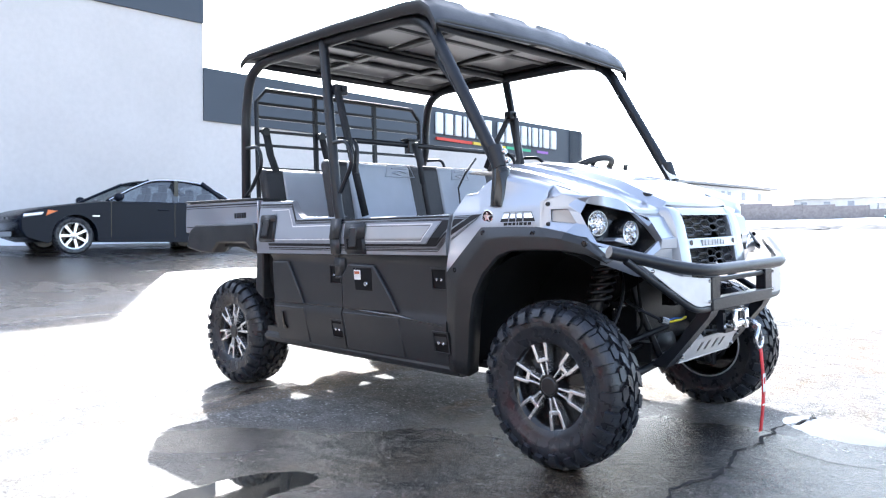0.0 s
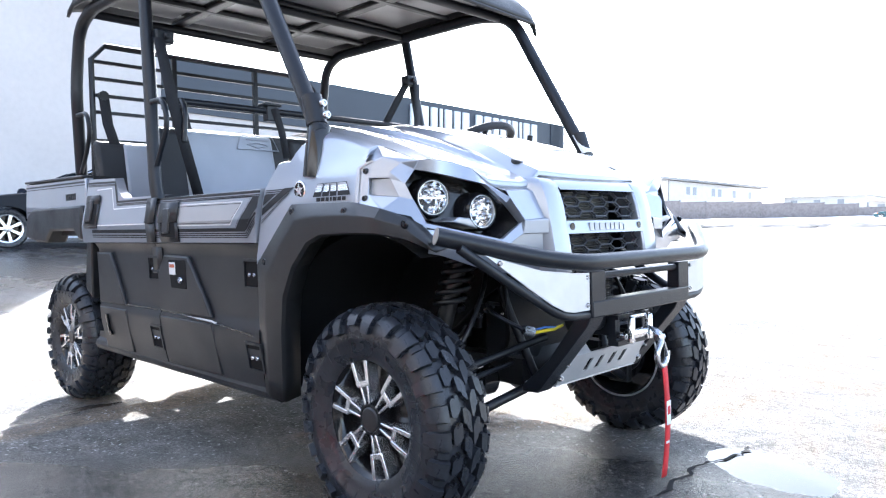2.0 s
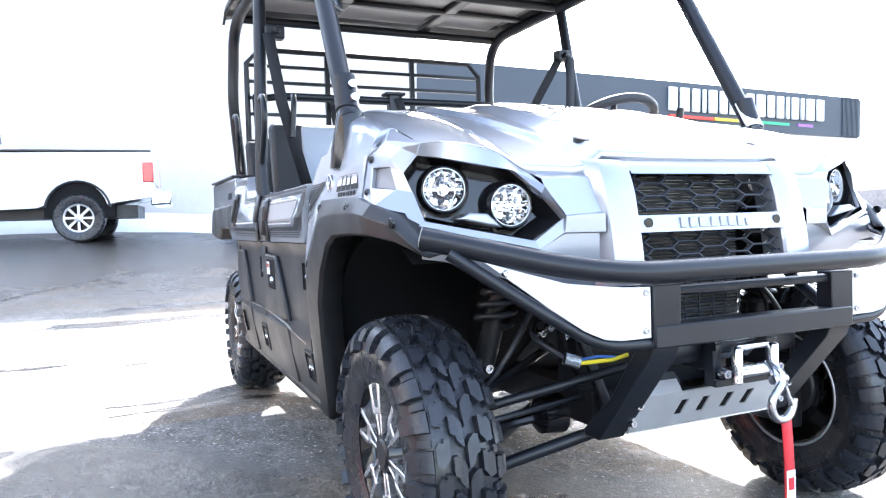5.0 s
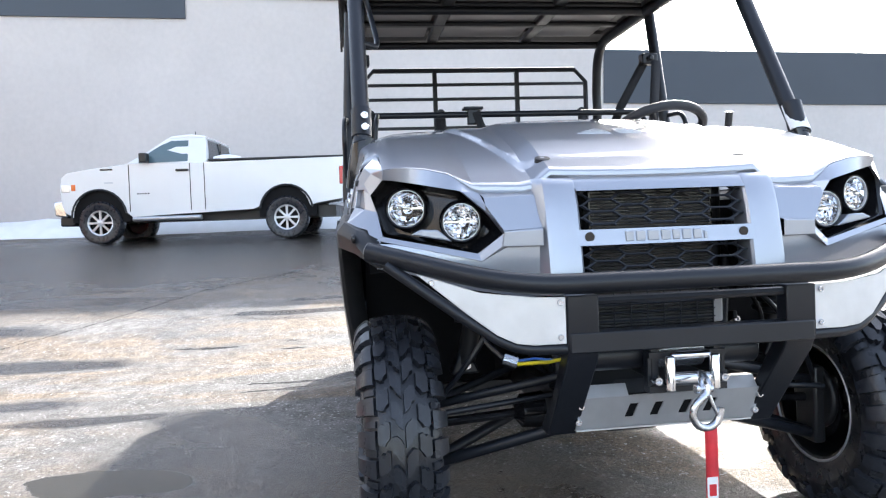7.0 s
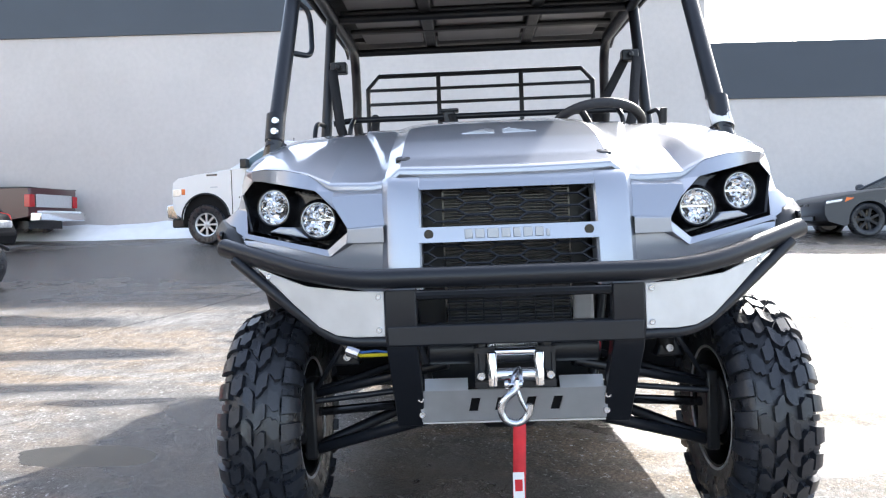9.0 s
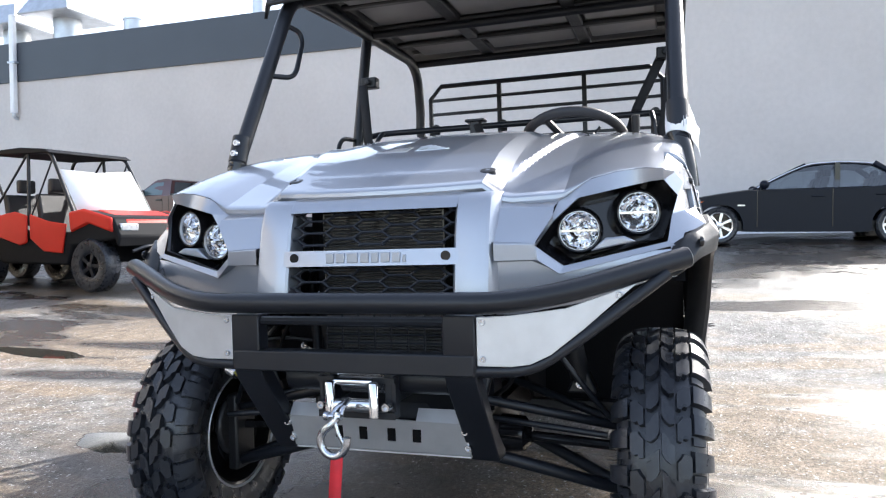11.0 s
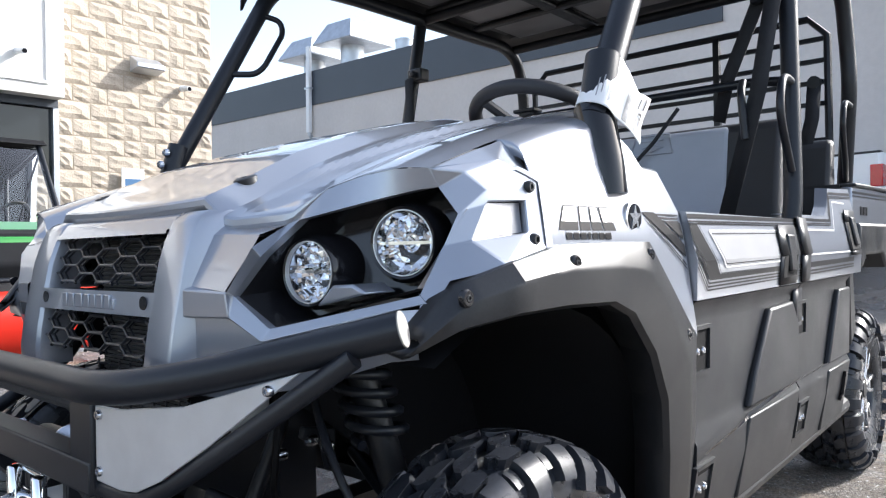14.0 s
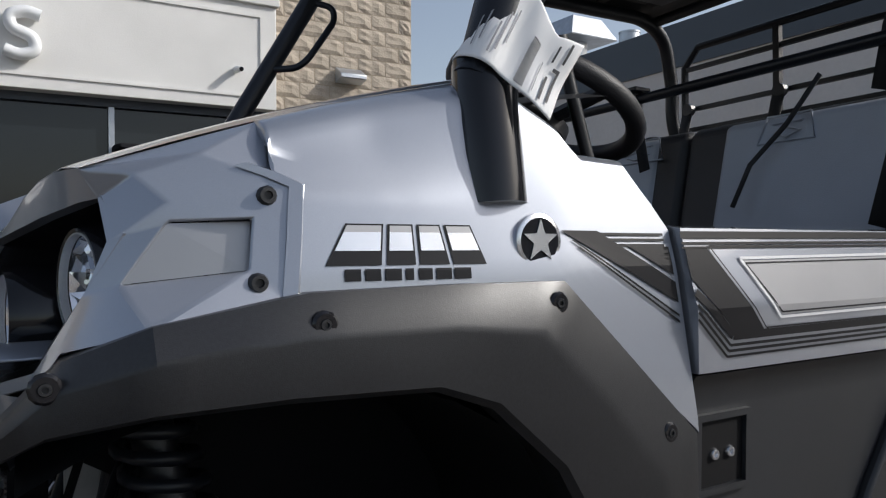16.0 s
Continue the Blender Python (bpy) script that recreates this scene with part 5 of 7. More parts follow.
    part("badge_field", side(Shape().lathe([(0.0235, 0.0025), (0.0235, 0.003)], pose(cx, side_y(cx, cz) + 0.0005, cz, -90, 0, 0), 24)), GLOSSBLACK, emblem)
    star = []
    for k in range(10):
        r = 0.0225 if k % 2 == 0 else 0.009
        star.append((cx + r * math.sin(radians(36 * k)), cz + r * math.cos(radians(36 * k))))
    part("star", side(Shape().prism(star, lambda u, w, d: (u, side_y(cx, cz) + 0.0052 - d, w), 0.002)), ALLOY, emblem, smooth=0)
    # sill
    part("sill", side(Shape().tube([(-0.46, 0.69, 0.33), (-1.95, 0.69, 0.345)], 0.03, 10)), PLASTIC, mule)


doors(1)
doors(-1)

# ---- cargo bed ----
def bed_side():
    return Shape().prism([(-1.955, 1.10), (-2.815, 1.115), (-2.835, 0.985), (-2.835, 0.93), (-1.955, 0.93)], XZ(0.700), 0.038)


both("bed_side", bed_side(), SILVER, mule, "silver cargo bed side with pinstripes", bevel=0.006)
both("bed_side_foot", Shape().prism([(-1.96, 0.975), (-2.66, 0.978), (-2.73, 0.95), (-2.79, 0.835), (-2.62, 0.812), (-2.46, 0.805), (-2.38, 0.862), (-2.06, 0.862), (-2.0, 0.82), (-1.96, 0.82)], XZ(0.66), 0.102), PLASTIC, mule, bevel=0.012)
both("bed_rail", Shape().prism([(-1.96, 1.10), (-2.80, 1.116), (-2.80, 1.128), (-1.96, 1.112)], XZ(0.62), 0.13), PLASTIC, mule, bevel=0.004)
for z, w in ((1.085, 0.008), (1.07, 0.004), (0.955, 0.006)):
    both("bed_pinstripe", Shape().prism([(-1.96, z), (-2.81, z + 0.012), (-2.81, z + 0.012 - w), (-1.96, z - w)], XZ(0.7385), 0.001), DECAL_BLACK, mule, smooth=0)
for k in range(5):
    both("bed_badge", Shape().prism([(-2.08 - k * 0.027, 1.035), (-2.10 - k * 0.027, 1.035), (-2.10 - k * 0.027, 1.005), (-2.08 - k * 0.027, 1.005)], XZ(0.7385), 0.0015), DECAL_BLACK, mule, smooth=0)
part("bed_floor", Shape().box((-2.82, -0.70, 0.84), (-1.96, 0.70, 0.87)), PLASTIC, mule)
part("bed_front_wall", Shape().box((-1.985, -0.70, 0.80), (-1.955, 0.70, 1.11)), PLASTIC, mule)
gate = part("tailgate", Shape().box((-2.84, -0.70, 0.86), (-2.80, 0.70, 1.11)), SILVER, mule, bevel=0.006)
both("bed_hinge_arm", Shape().tube([(-2.36, 0.62, 0.85), (-2.10, 0.66, 0.815), (-2.0, 0.70, 0.80), (-1.985, 0.70, 0.70)], 0.020, 8, 0.04), PLASTIC, mule)
both("tail_lamp", Shape().box((-2.845, 0.55, 0.93), (-2.835, 0.66, 1.02)), LAMPRED, mule, bevel=0.004)
both("rear_corner_trim", Shape().prism([(-1.93, 1.06), (-1.96, 1.06), (-2.02, 0.60), (-1.94, 0.55), (-1.93, 0.8)], XZ(0.64), 0.09), PLASTIC, mule, bevel=0.008)

# ---- cage, rails and rack ----
both("cage_rail", Shape().tube([(-0.222, 0.696, 1.12), (-0.617, 0.692, 1.800), (-0.80, 0.685, 1.842), (-1.93, 0.69, 1.860), (-2.055, 0.70, 1.80), (-2.10, 0.705, 1.60), (-2.10, 0.71, 1.48), (-2.20, 0.665, 1.09), (-2.19, 0.66, 0.88)], 0.0265, 14, 0.09), POWDER, mule, "black steel cage tube", smooth=60)
both("b_pillar", Shape().tube([(-1.195, 0.735, 0.93), (-1.215, 0.742, 1.02), (-1.355, 0.70, 1.87)], 0.0245, 14, 0.05), POWDER, mule, smooth=60)
for x, z in ((-0.68, 1.808), (-1.35, 1.852), (-1.98, 1.852)):
    part("cage_crossbar", Shape().tube([(x, -0.69, z), (x, 0.69, z)], 0.020, 12), POWDER, mule, smooth=60)
for x, z in ((-0.225, 1.172), (-0.242, 1.208)):
    part("pillar_bolt", screw(x + 0.022, 0.686, z, 0.012, "x", 0.008).mirrored(), ZINC, mule)
both("pillar_clamp", Shape().tube([(-0.237, 0.696, 1.145), (-0.264, 0.694, 1.230)], 0.0305, 14), POWDER, mule, smooth=60)
part("a_pillar_handle", Shape().tube([(-0.540, -0.69, 1.690), (-0.610, -0.655, 1.672), (-0.612, -0.645, 1.63), (-0.522, -0.625, 1.50), (-0.49, -0.63, 1.472), (-0.425, -0.69, 1.472)], 0.0095, 8, 0.04), POWDER, mule, smooth=60)
both("door_grab_handle", Shape().tube([(-1.24, 0.735, 1.345), (-1.12, 0.745, 1.34), (-1.08, 0.748, 1.24), (-1.19, 0.745, 1.10)], 0.0105, 8, 0.06), POWDER, mule, smooth=60)
both("door_grab_handle", Shape().tube([(-2.09, 0.712, 1.40), (-1.95, 0.72, 1.395), (-1.92, 0.72, 1.30), (-2.06, 0.70, 1.18), (-2.16, 0.68, 1.14)], 0.0105, 8, 0.06), POWDER, mule, smooth=60)
# cargo rack behind the rear bench
RACK = -2.10
rack = part("cargo_rack", Shape().tube([(RACK, -0.64, 1.12), (RACK, -0.64, 1.675), (RACK, -0.575, 1.745), (RACK, 0.575, 1.745), (RACK, 0.64, 1.675), (RACK, 0.64, 1.12)], 0.014, 8), POWDER, mule, "black steel cargo rack", smooth=30)
for z in (1.665, 1.585, 1.505, 1.425, 1.29):
    part("rack_bar", Shape().box((RACK - 0.008, -0.635, z - 0.008), (RACK + 0.008, 0.635, z + 0.008)), POWDER, rack)
for y in (-0.235, 0.235):
    part("rack_upright", Shape().box((RACK - 0.010, y - 0.012, 1.25), (RACK + 0.012, y + 0.012, 1.745)), POWDER, rack)
# shoulder bar behind the front bench
part("shoulder_bar", Shape().tube([(-1.30, -0.70, 1.36), (-1.32, -0.62, 1.375), (-1.32, 0.62, 1.375), (-1.30, 0.70, 1.36)], 0.014, 10, 0.05), POWDER, mule, smooth=60)
part("shoulder_bar_bracket", Shape().box((-1.34, -0.19, 1.33), (-1.30, -0.14, 1.40)).box((-1.35, -0.21, 1.395), (-1.29, -0.12, 1.408)), POWDER, mule, bevel=0.004)
both("shoulder_bar_stay", Shape().tube([(-1.27, 0.60, 1.37), (-1.22, 0.61, 1.33), (-1.22, 0.62, 1.20)], 0.011, 8, 0.04), POWDER, mule, smooth=60)


# ---- roof ----
ROOF = [(-2.075, 1.905), (-2.0, 1.938), (-1.2, 1.93), (-0.7, 1.915), (-0.60, 1.897), (-0.55, 1.855), (-0.53, 1.81)]


def roof_z(x, y):
    crown = -0.018 * (abs(y) / 0.745) ** 2 - 0.012 * max(abs(y) - 0.69, 0) / 0.055
    rib = 0.014 if 0.06 < abs(y) % 0.42 < 0.30 and -1.95 < x < -0.60 else 0.0
    return interp(x, ROOF) + crown + rib


def roof():
    xs = [-2.075 + 1.545 * i / 60 for i in range(61)]
    ys = [-0.745 + 1.49 * i / 72 for i in range(73)]
    rows = []
    for x in xs:
        row = [(x, y, roof_z(x, y)) for y in ys]
        drop = interp(x, [(-2.075, 0.03), (-0.7, 0.055), (-0.53, 0.05)])
        rows.append([(x, -0.750, roof_z(x, -0.745) - drop)] + row + [(x, 0.750, roof_z(x, 0.745) - drop)])
    rows.append([(-0.520, p[1], p[2] - 0.022) for p in rows[-1]])
    return Shape().grid(rows)


roofob = part("roof_panel", roof(), PLASTIC, mule, "black moulded plastic roof", smooth=25, solid=0.012)
ROOFPALE = material("grey_roof_lining", (0.22, 0.22, 0.225), 0.36, 0, 0.15, 5.0)
for x0, x1 in ((-0.98, -0.72), (-1.32, -1.02), (-1.64, -1.38), (-1.95, -1.68)):
    for y0, y1 in ((-0.62, -0.30), (-0.22, 0.22), (0.30, 0.62)):
        part("roof_underside_pan", Shape().prism([(x0, y0), (x1, y0), (x1, y1), (x0, y1)], XY(interp((x0 + x1) / 2, ROOF) - 0.045), 0.015), ROOFPALE, roofob, bevel=0.01)
for y in (-0.26, 0.26):
    part("roof_underside_rib", Shape().box((-2.0, y - 0.03, 1.868), (-0.70, y + 0.03, 1.89)), PLASTIC, roofob, bevel=0.008)
for x in (-1.0, -1.35, -1.66):
    part("roof_underside_rib", Shape().box((x - 0.02, -0.66, 1.866), (x + 0.02, 0.66, 1.888)), PLASTIC, roofob, bevel=0.008)
part("roof_front_visor_lip", Shape().tube([(-0.527, -0.735, 1.762), (-0.522, 0, 1.785), (-0.527, 0.735, 1.762)], 0.008, 8), PLASTIC, roofob)

# ---- seats ----
def pad(x, y0, y1, z0, z1, name, inset, slope=0.10):
    lo = Shape().prism([(x, z0), (x - 0.07, z0), (x - 0.07 - slope, z1 - 0.02), (x - 0.04 - slope, z1), (x - slope, z1 - 0.02)], XZ(y0), y1 - y0)
    seat = part(name, lo, VINYL_BLACK, mule, "black vinyl backrest with a grey centre panel", bevel=0.018)
    a, b = inset
    part("centre_panel", Shape().prism([(x + 0.006, z0 + 0.05), (x - 0.04, z0 + 0.05), (x - 0.04 - slope, z1 - 0.005), (x + 0.006 - slope, z1 - 0.022)], XZ(a), b - a), VINYL_GREY, seat, "smooth grey vinyl", bevel=0.012)
    return seat


for x, slope in ((-1.30, 0.09), (-1.90, 0.09)):
    pad(x, -0.67, -0.03, 0.84, 1.285, "bench_backrest", (-0.55, -0.12), slope)
    s = pad(x, -0.02, 0.67, 0.84, 1.285, "bench_backrest", (0.10, 0.52), slope)
    part("bench_cushion", Shape().box((x + 0.0, -0.67, 0.84), (x + 0.48, 0.67, 0.94)), VINYL_BLACK, mule, bevel=0.03)
    part("bench_base", Shape().box((x + 0.02, -0.64, 0.42), (x + 0.42, 0.64, 0.84)), PLASTIC, mule)
part("cabin_floor", Shape().box((-1.95, -0.70, 0.36), (-0.47, 0.70, 0.40)), PLASTIC, mule)
part("firewall", Shape().box((-0.50, -0.68, 0.36), (-0.47, 0.68, 0.93)), PLASTIC, mule)


# seat belts
def belt(path, w=0.024, t=0.0015):
    s = Shape()
    pts = [Vector(p) for p in path]
    rows = []
    for i, p in enumerate(pts):
        d = (pts[min(i + 1, len(pts) - 1)] - pts[max(i - 1, 0)]).normalized()
        side = d.cross(Vector((1, 0, 0))).normalized() * w
        rows.append([p + side, p - side])
    return s.grid(rows)


both("seat_belt", belt([(-1.262, 0.690, 1.60), (-1.225, 0.655, 1.33), (-1.235, 0.56, 0.99)], 0.022), WEBBING, mule, "black seat belt", solid=0.003)
part("seat_belt", belt([(-1.285, 0.65, 1.61), (-1.33, 0.54, 1.40), (-1.36, 0.50, 1.28)], 0.02), WEBBING, mule, solid=0.003)
both("seat_belt_anchor", Shape().box((-1.31, 0.625, 1.585), (-1.26, 0.70, 1.635)).tube([(-1.255, 0.66, 1.61), (-1.24, 0.66, 1.61)], 0.014, 10), POWDER, mule, bevel=0.006)
both("seat_belt", belt([(-2.07, 0.60, 1.50), (-2.03, 0.60, 1.36), (-1.99, 0.58, 1.24)]), WEBBING, mule, solid=0.003)
both("seat_belt_anchor", Shape().tube([(-2.085, 0.60, 1.50), (-2.06, 0.60, 1.50)], 0.024, 10), POWDER, mule)
part("seat_belt", belt([(-2.07, -0.21, 1.50), (-2.03, -0.21, 1.38), (-1.99, -0.18, 1.25)]), WEBBING, mule, solid=0.003)
part("seat_belt_anchor", Shape().tube([(-2.085, -0.21, 1.50), (-2.06, -0.21, 1.50)], 0.024, 10), POWDER, mule)

part("seat_belt", belt([(-1.30, -0.155, 1.385), (-1.30, -0.121, 1.289), (-1.30, -0.097, 1.168)], 0.018), WEBBING, mule, solid=0.003)
part("seat_belt", belt([(-1.335, 0.385, 1.335), (-1.345, 0.297, 1.239), (-1.325, 0.214, 1.151), (-1.29, 0.19, 1.05)], 0.006), WEBBING, mule, solid=0.003)
# plain raised marks on the front backrests
for y0, y1 in ((-0.305, -0.095), (0.205, 0.350)):
    def on_back(v, z):
        return (-1.291 - 0.09 * (z - 0.89) / 0.373, v, z)
    ym, w = (y0 + y1) / 2, y1 - y0
    loop = [on_back(y0, 1.205), on_back(y1, 1.205), on_back(y1 - 0.12 * w, 1.268), on_back(y0 + 0.12 * w, 1.268)]
    mark = part("raised_mark", Shape().tube(loop, 0.0035, 6, closed=True), VINYL_GREY, mule, "plain outline pressed into the backrest", smooth=40)
    part("mark_bar", Shape().tube([on_back(ym - 0.26 * w, 1.250), on_back(ym + 0.26 * w, 1.250)], 0.0035, 6), VINYL_GREY, mark, smooth=40)
    part("mark_diamond", Shape().tube([on_back(ym - 0.24 * w, 1.226), on_back(ym, 1.214), on_back(ym + 0.24 * w, 1.226), on_back(ym, 1.238)], 0.0035, 6, closed=True), VINYL_GREY, mark, smooth=40)

# steering
wheel_pose = pose(-0.567, 0.374, 1.188, 0, -26, 0)
ring = [wheel_pose @ Vector((0.157 * math.cos(a), 0.157 * math.sin(a), 0)) for a in (2 * math.pi * k / 40 for k in range(40))]
steer = part("steering_wheel", Shape().tube(ring, 0.0165, 10, closed=True), VINYL_BLACK, mule, "black steering wheel", smooth=60)
hub = Shape().lathe([(0.055, -0.05), (0.055, -0.028), (0.04, -0.02)], wheel_pose, 20)
for a in (90, 210, 330):
    hub.tube([wheel_pose @ Vector((0.03 * math.cos(radians(a)), 0.03 * math.sin(radians(a)), -0.03)), wheel_pose @ Vector((0.146 * math.cos(radians(a)), 0.146 * math.sin(radians(a)), -0.004))], 0.012, 8)
part("steering_hub", hub, PLASTIC, steer, smooth=40)
part("steering_column", Shape().tube([wheel_pose @ Vector((0, 0, -0.04)), wheel_pose @ Vector((0, 0, -0.24))], 0.03, 12), PLASTIC, mule, smooth=50)
part("gear_lever", Shape().tube([(-0.50, 0.575, 1.02), (-0.455, 0.575, 1.16), (-0.440, 0.575, 1.21)], 0.009, 8).tube([(-0.443, 0.575, 1.185), (-0.433, 0.575, 1.232)], 0.0125, 10), PLASTIC, mule, smooth=50)

RESERVOIR = material("grey_moulded_plastic", (0.46, 0.47, 0.48), 0.5, 0, 0.1, 20.0)
CAPGREY = material("dull_grey_cap", (0.30, 0.29, 0.27), 0.75, 0, 0.08, 60.0)
# ---- brush bar, winch and skid plate ----
bar = part("brush_bar", Shape().tube([(0.245, -0.703, 0.821), (0.380, -0.47, 0.759), (0.430, -0.350, 0.742), (0.432, 0.350, 0.742), (0.380, 0.47, 0.759), (0.245, 0.703, 0.821)], 0.0225, 18, 0.09), POWDER, mule, "black tubular steel brush bar", smooth=60)
both("tube_end_cap", Shape().lathe([(0.0216, -0.006), (0.0216, 0.0005), (0.0205, 0.0012)], look((0.2445, 0.704, 0.8213), (0.380, 0.47, 0.759)), 24), CAPGREY, bar, smooth=0)
both("lower_bar", Shape().tube([(0.285, 0.665, 0.79), (0.36, 0.50, 0.668), (0.400, 0.40, 0.602), (0.400, 0.27, 0.598)], 0.013, 12, 0.05), POWDER, bar, smooth=60)


def plate_y(y):
    return 0.412 - max(y - 0.42, 0) * 0.52


plate_outline = [(0.290, 0.712), (0.36, 0.715), (0.47, 0.728), (0.605, 0.772), (0.50, 0.682), (0.44, 0.636), (0.40, 0.617), (0.36, 0.611), (0.290, 0.611)]
sp = Shape().prism(plate_outline, lambda u, w, d: (plate_y(u) - d, u, w), 0.005)
both("corner_plate", sp, ALU, bar, "brushed aluminium corner plate", bevel=0.0015, smooth=20)
for y, z in ((0.303, 0.701), (0.303, 0.626), (0.57, 0.750)):
    both("plate_rivet", screw(plate_y(y), y, z, 0.007, "x", 0.005), ZINC, bar)
both("bar_upright", Shape().prism([(0.417, 0.715), (0.378, 0.715), (0.374, 0.60), (0.27, 0.46), (0.175, 0.375), (0.175, 0.358), (0.228, 0.358), (0.400, 0.565), (0.417, 0.60)], XZ(0.218), 0.07), POWDER, bar, bevel=0.003)
part("bar_crossmember", Shape().box((0.374, -0.285, 0.588), (0.419, 0.285, 0.634)), POWDER, bar, bevel=0.004)
part("bar_back_tube", Shape().tube([(0.40, -0.24, 0.70), (0.40, 0.24, 0.70)], 0.010, 8), POWDER, bar)
# skid plate with four slots, as separate webs between the slots
SKY_Y = [-0.226, -0.214, -0.110, -0.088, -0.075, -0.047, -0.025, 0.025, 0.047, 0.075, 0.088, 0.110, 0.214, 0.226]
SKY_Z = [0.374, 0.400, 0.438, 0.460, 0.486]
skid = Shape()
skid.v = [(0.299 - (0.460 - z) * 0.55 if z < 0.47 else 0.278, y + (0.008 if z == 0.438 and abs(y) < 0.2 else 0), z) for z in SKY_Z for y in SKY_Y]
for b in range(4):
    for a in range(13):
        y0, y1 = SKY_Y[a], SKY_Y[a + 1]
        slot = b == 1 and (y0, y1) in ((-0.110, -0.088), (-0.047, -0.025), (0.025, 0.047), (0.088, 0.110))
        notch = b == 3 and (y1 <= -0.214 or y0 >= 0.214 or (y0 >= -0.110 and y1 <= 0.110))
        if not slot and not notch:
            skid.f.append((b * 14 + a, b * 14 + a + 1, (b + 1) * 14 + a + 1, (b + 1) * 14 + a))
skidob = part("skid_plate", skid, ALU, mule, "brushed aluminium skid plate with slots", smooth=0, solid=0.004)
part("skid_plate_floor", Shape().prism([(0.250, -0.224), (0.250, 0.224), (0.0, 0.24), (0.0, -0.24)], XY(0.368), 0.004), ALU, skidob)
# added near-black block that makes the slots look shaded
part("skid_plate_backing", Shape().prism([(0.255, 0.380), (0.285, 0.452), (0.245, 0.452), (0.225, 0.380)], XZ(-0.20), 0.40), SHADE_BLACK, skidob)
for y in (-0.224, 0.224):
    for z in (0.396, 0.440):
        part("skid_bolt", screw(0.299 - (0.460 - z) * 0.55, y, z, 0.009, "x", 0.008), ZINC, skidob)

winch = part("winch", Shape().tube([(0.30, -0.20, 0.56), (0.30, 0.20, 0.56)], 0.036, 16).box((0.24, -0.085, 0.51), (0.37, -0.065, 0.60)).box((0.24, 0.065, 0.51), (0.37, 0.085, 0.60)), POWDER, mule, "black electric winch", bevel=0.004)
turns = [(0.30 + 0.045 * math.cos(0.5236 * k), -0.06 + 0.12 * k / 240, 0.57 + 0.045 * math.sin(0.5236 * k)) for k in range(241)]
spool = Shape().tube(turns, 0.0034, 6)
part("winch_cable_drum", spool, ZINC, winch, smooth=50)
fair = part("fairlead_bracket", Shape().box((0.369, -0.092, 0.482), (0.379, 0.092, 0.497)).box((0.369, -0.092, 0.560), (0.379, 0.092, 0.573)).box((0.346, -0.092, 0.482), (0.370, -0.084, 0.573)).box((0.346, 0.084, 0.482), (0.370, 0.092, 0.573)), POWDER, winch)
for y in (-0.0525, 0.0525):
    part("fairlead_roller", Shape().lathe([(0.007, -0.042), (0.0115, -0.039), (0.0115, 0.034), (0.008, 0.037)], pose(0.399, y, 0.531), 16), CHROME, winch, smooth=50)
for z, r in ((0.512, 0.016), (0.565, 0.009)):
    part("fairlead_roller", Shape().lathe([(r, -0.046), (r, 0.046)], pose(0.386, 0, z, 90, 0, 0), 16), CHROME, winch, smooth=50)
both("fairlead_nut", screw(0.384, 0.078, 0.512, 0.011, "x", 0.014), ZINC, winch)
# hook on its cable eye
hookpath = [(0.466, -0.002, 0.516), (0.470, -0.004, 0.497), (0.474, -0.022, 0.486), (0.474, -0.037, 0.470), (0.474, -0.040, 0.450), (0.474, -0.030, 0.431), (0.474, -0.010, 0.423), (0.474, 0.010, 0.430), (0.474, 0.021, 0.448), (0.474, 0.023, 0.466)]
hook = part("winch_hook", Shape().tube(hookpath, 0.0085, 12, 0.012), ZINC, winch, "zinc winch hook", smooth=60)
part("hook_clip", Shape().tube([(0.476, -0.002, 0.495), (0.478, 0.004, 0.474), (0.476, 0.016, 0.452)], 0.0045, 8, 0.008), ZINC, hook, smooth=50)
part("hook_pin", Shape().lathe([(0.010, -0.004), (0.010, 0.004), (0.0045, 0.005), (0.0045, 0.026), (0.009, 0.027), (0.009, 0.034)], pose(0.468, -0.026, 0.508, -90, 0, 0), 12), ZINC, hook, smooth=30)
part("hook_shackle", Shape().tube([(0.466, -0.014, 0.508), (0.455, -0.010, 0.522), (0.420, 0.006, 0.535), (0.455, 0.006, 0.524), (0.466, 0.006, 0.510)], 0.0055, 8, 0.008), ZINC, hook, smooth=50)
strap_rows = []
for i in range(15):
    s = i / 14
    z = lerp(0.424, 0.10, s)
    strap_rows.append([(0.478 + 0.012 * math.sin(s * 3), -0.001 - 0.014 * s + d, z) for d in (-0.0135, 0.0135)])
strap = part("hook_strap", Shape().grid(strap_rows), STRAPRED, winch, "red nylon pull strap", solid=0.003)
part("strap_label", Shape().box((0.4915, -0.020, 0.255), (0.4925, 0.004, 0.325)), PAPER, strap, "white sewn label")
part("strap_label_print", Shape().box((0.4927, -0.016, 0.285), (0.4930, 0.0, 0.31)), STRAPRED, strap)
for k in range(4):
    part("strap_print", Shape().box((0.487 - k * 0.0018, -0.019, 0.20 - k * 0.02), (0.4888 - k * 0.0018, 0.001, 0.214 - k * 0.02)), DECAL_WHITE, strap)


# ---- suspension and underside ----
def front_corner():
    arm = Shape()
    for z0, z1, r in ((0.345, 0.245, 0.016), (0.47, 0.40, 0.012)):
        arm.tube([(0.17, 0.16, z0 + 0.03), (0.02, 0.54, z1)], r, 8)
        arm.tube([(-0.16, 0.16, z0 + 0.03), (-0.01, 0.54, z1)], r, 8)
    return arm


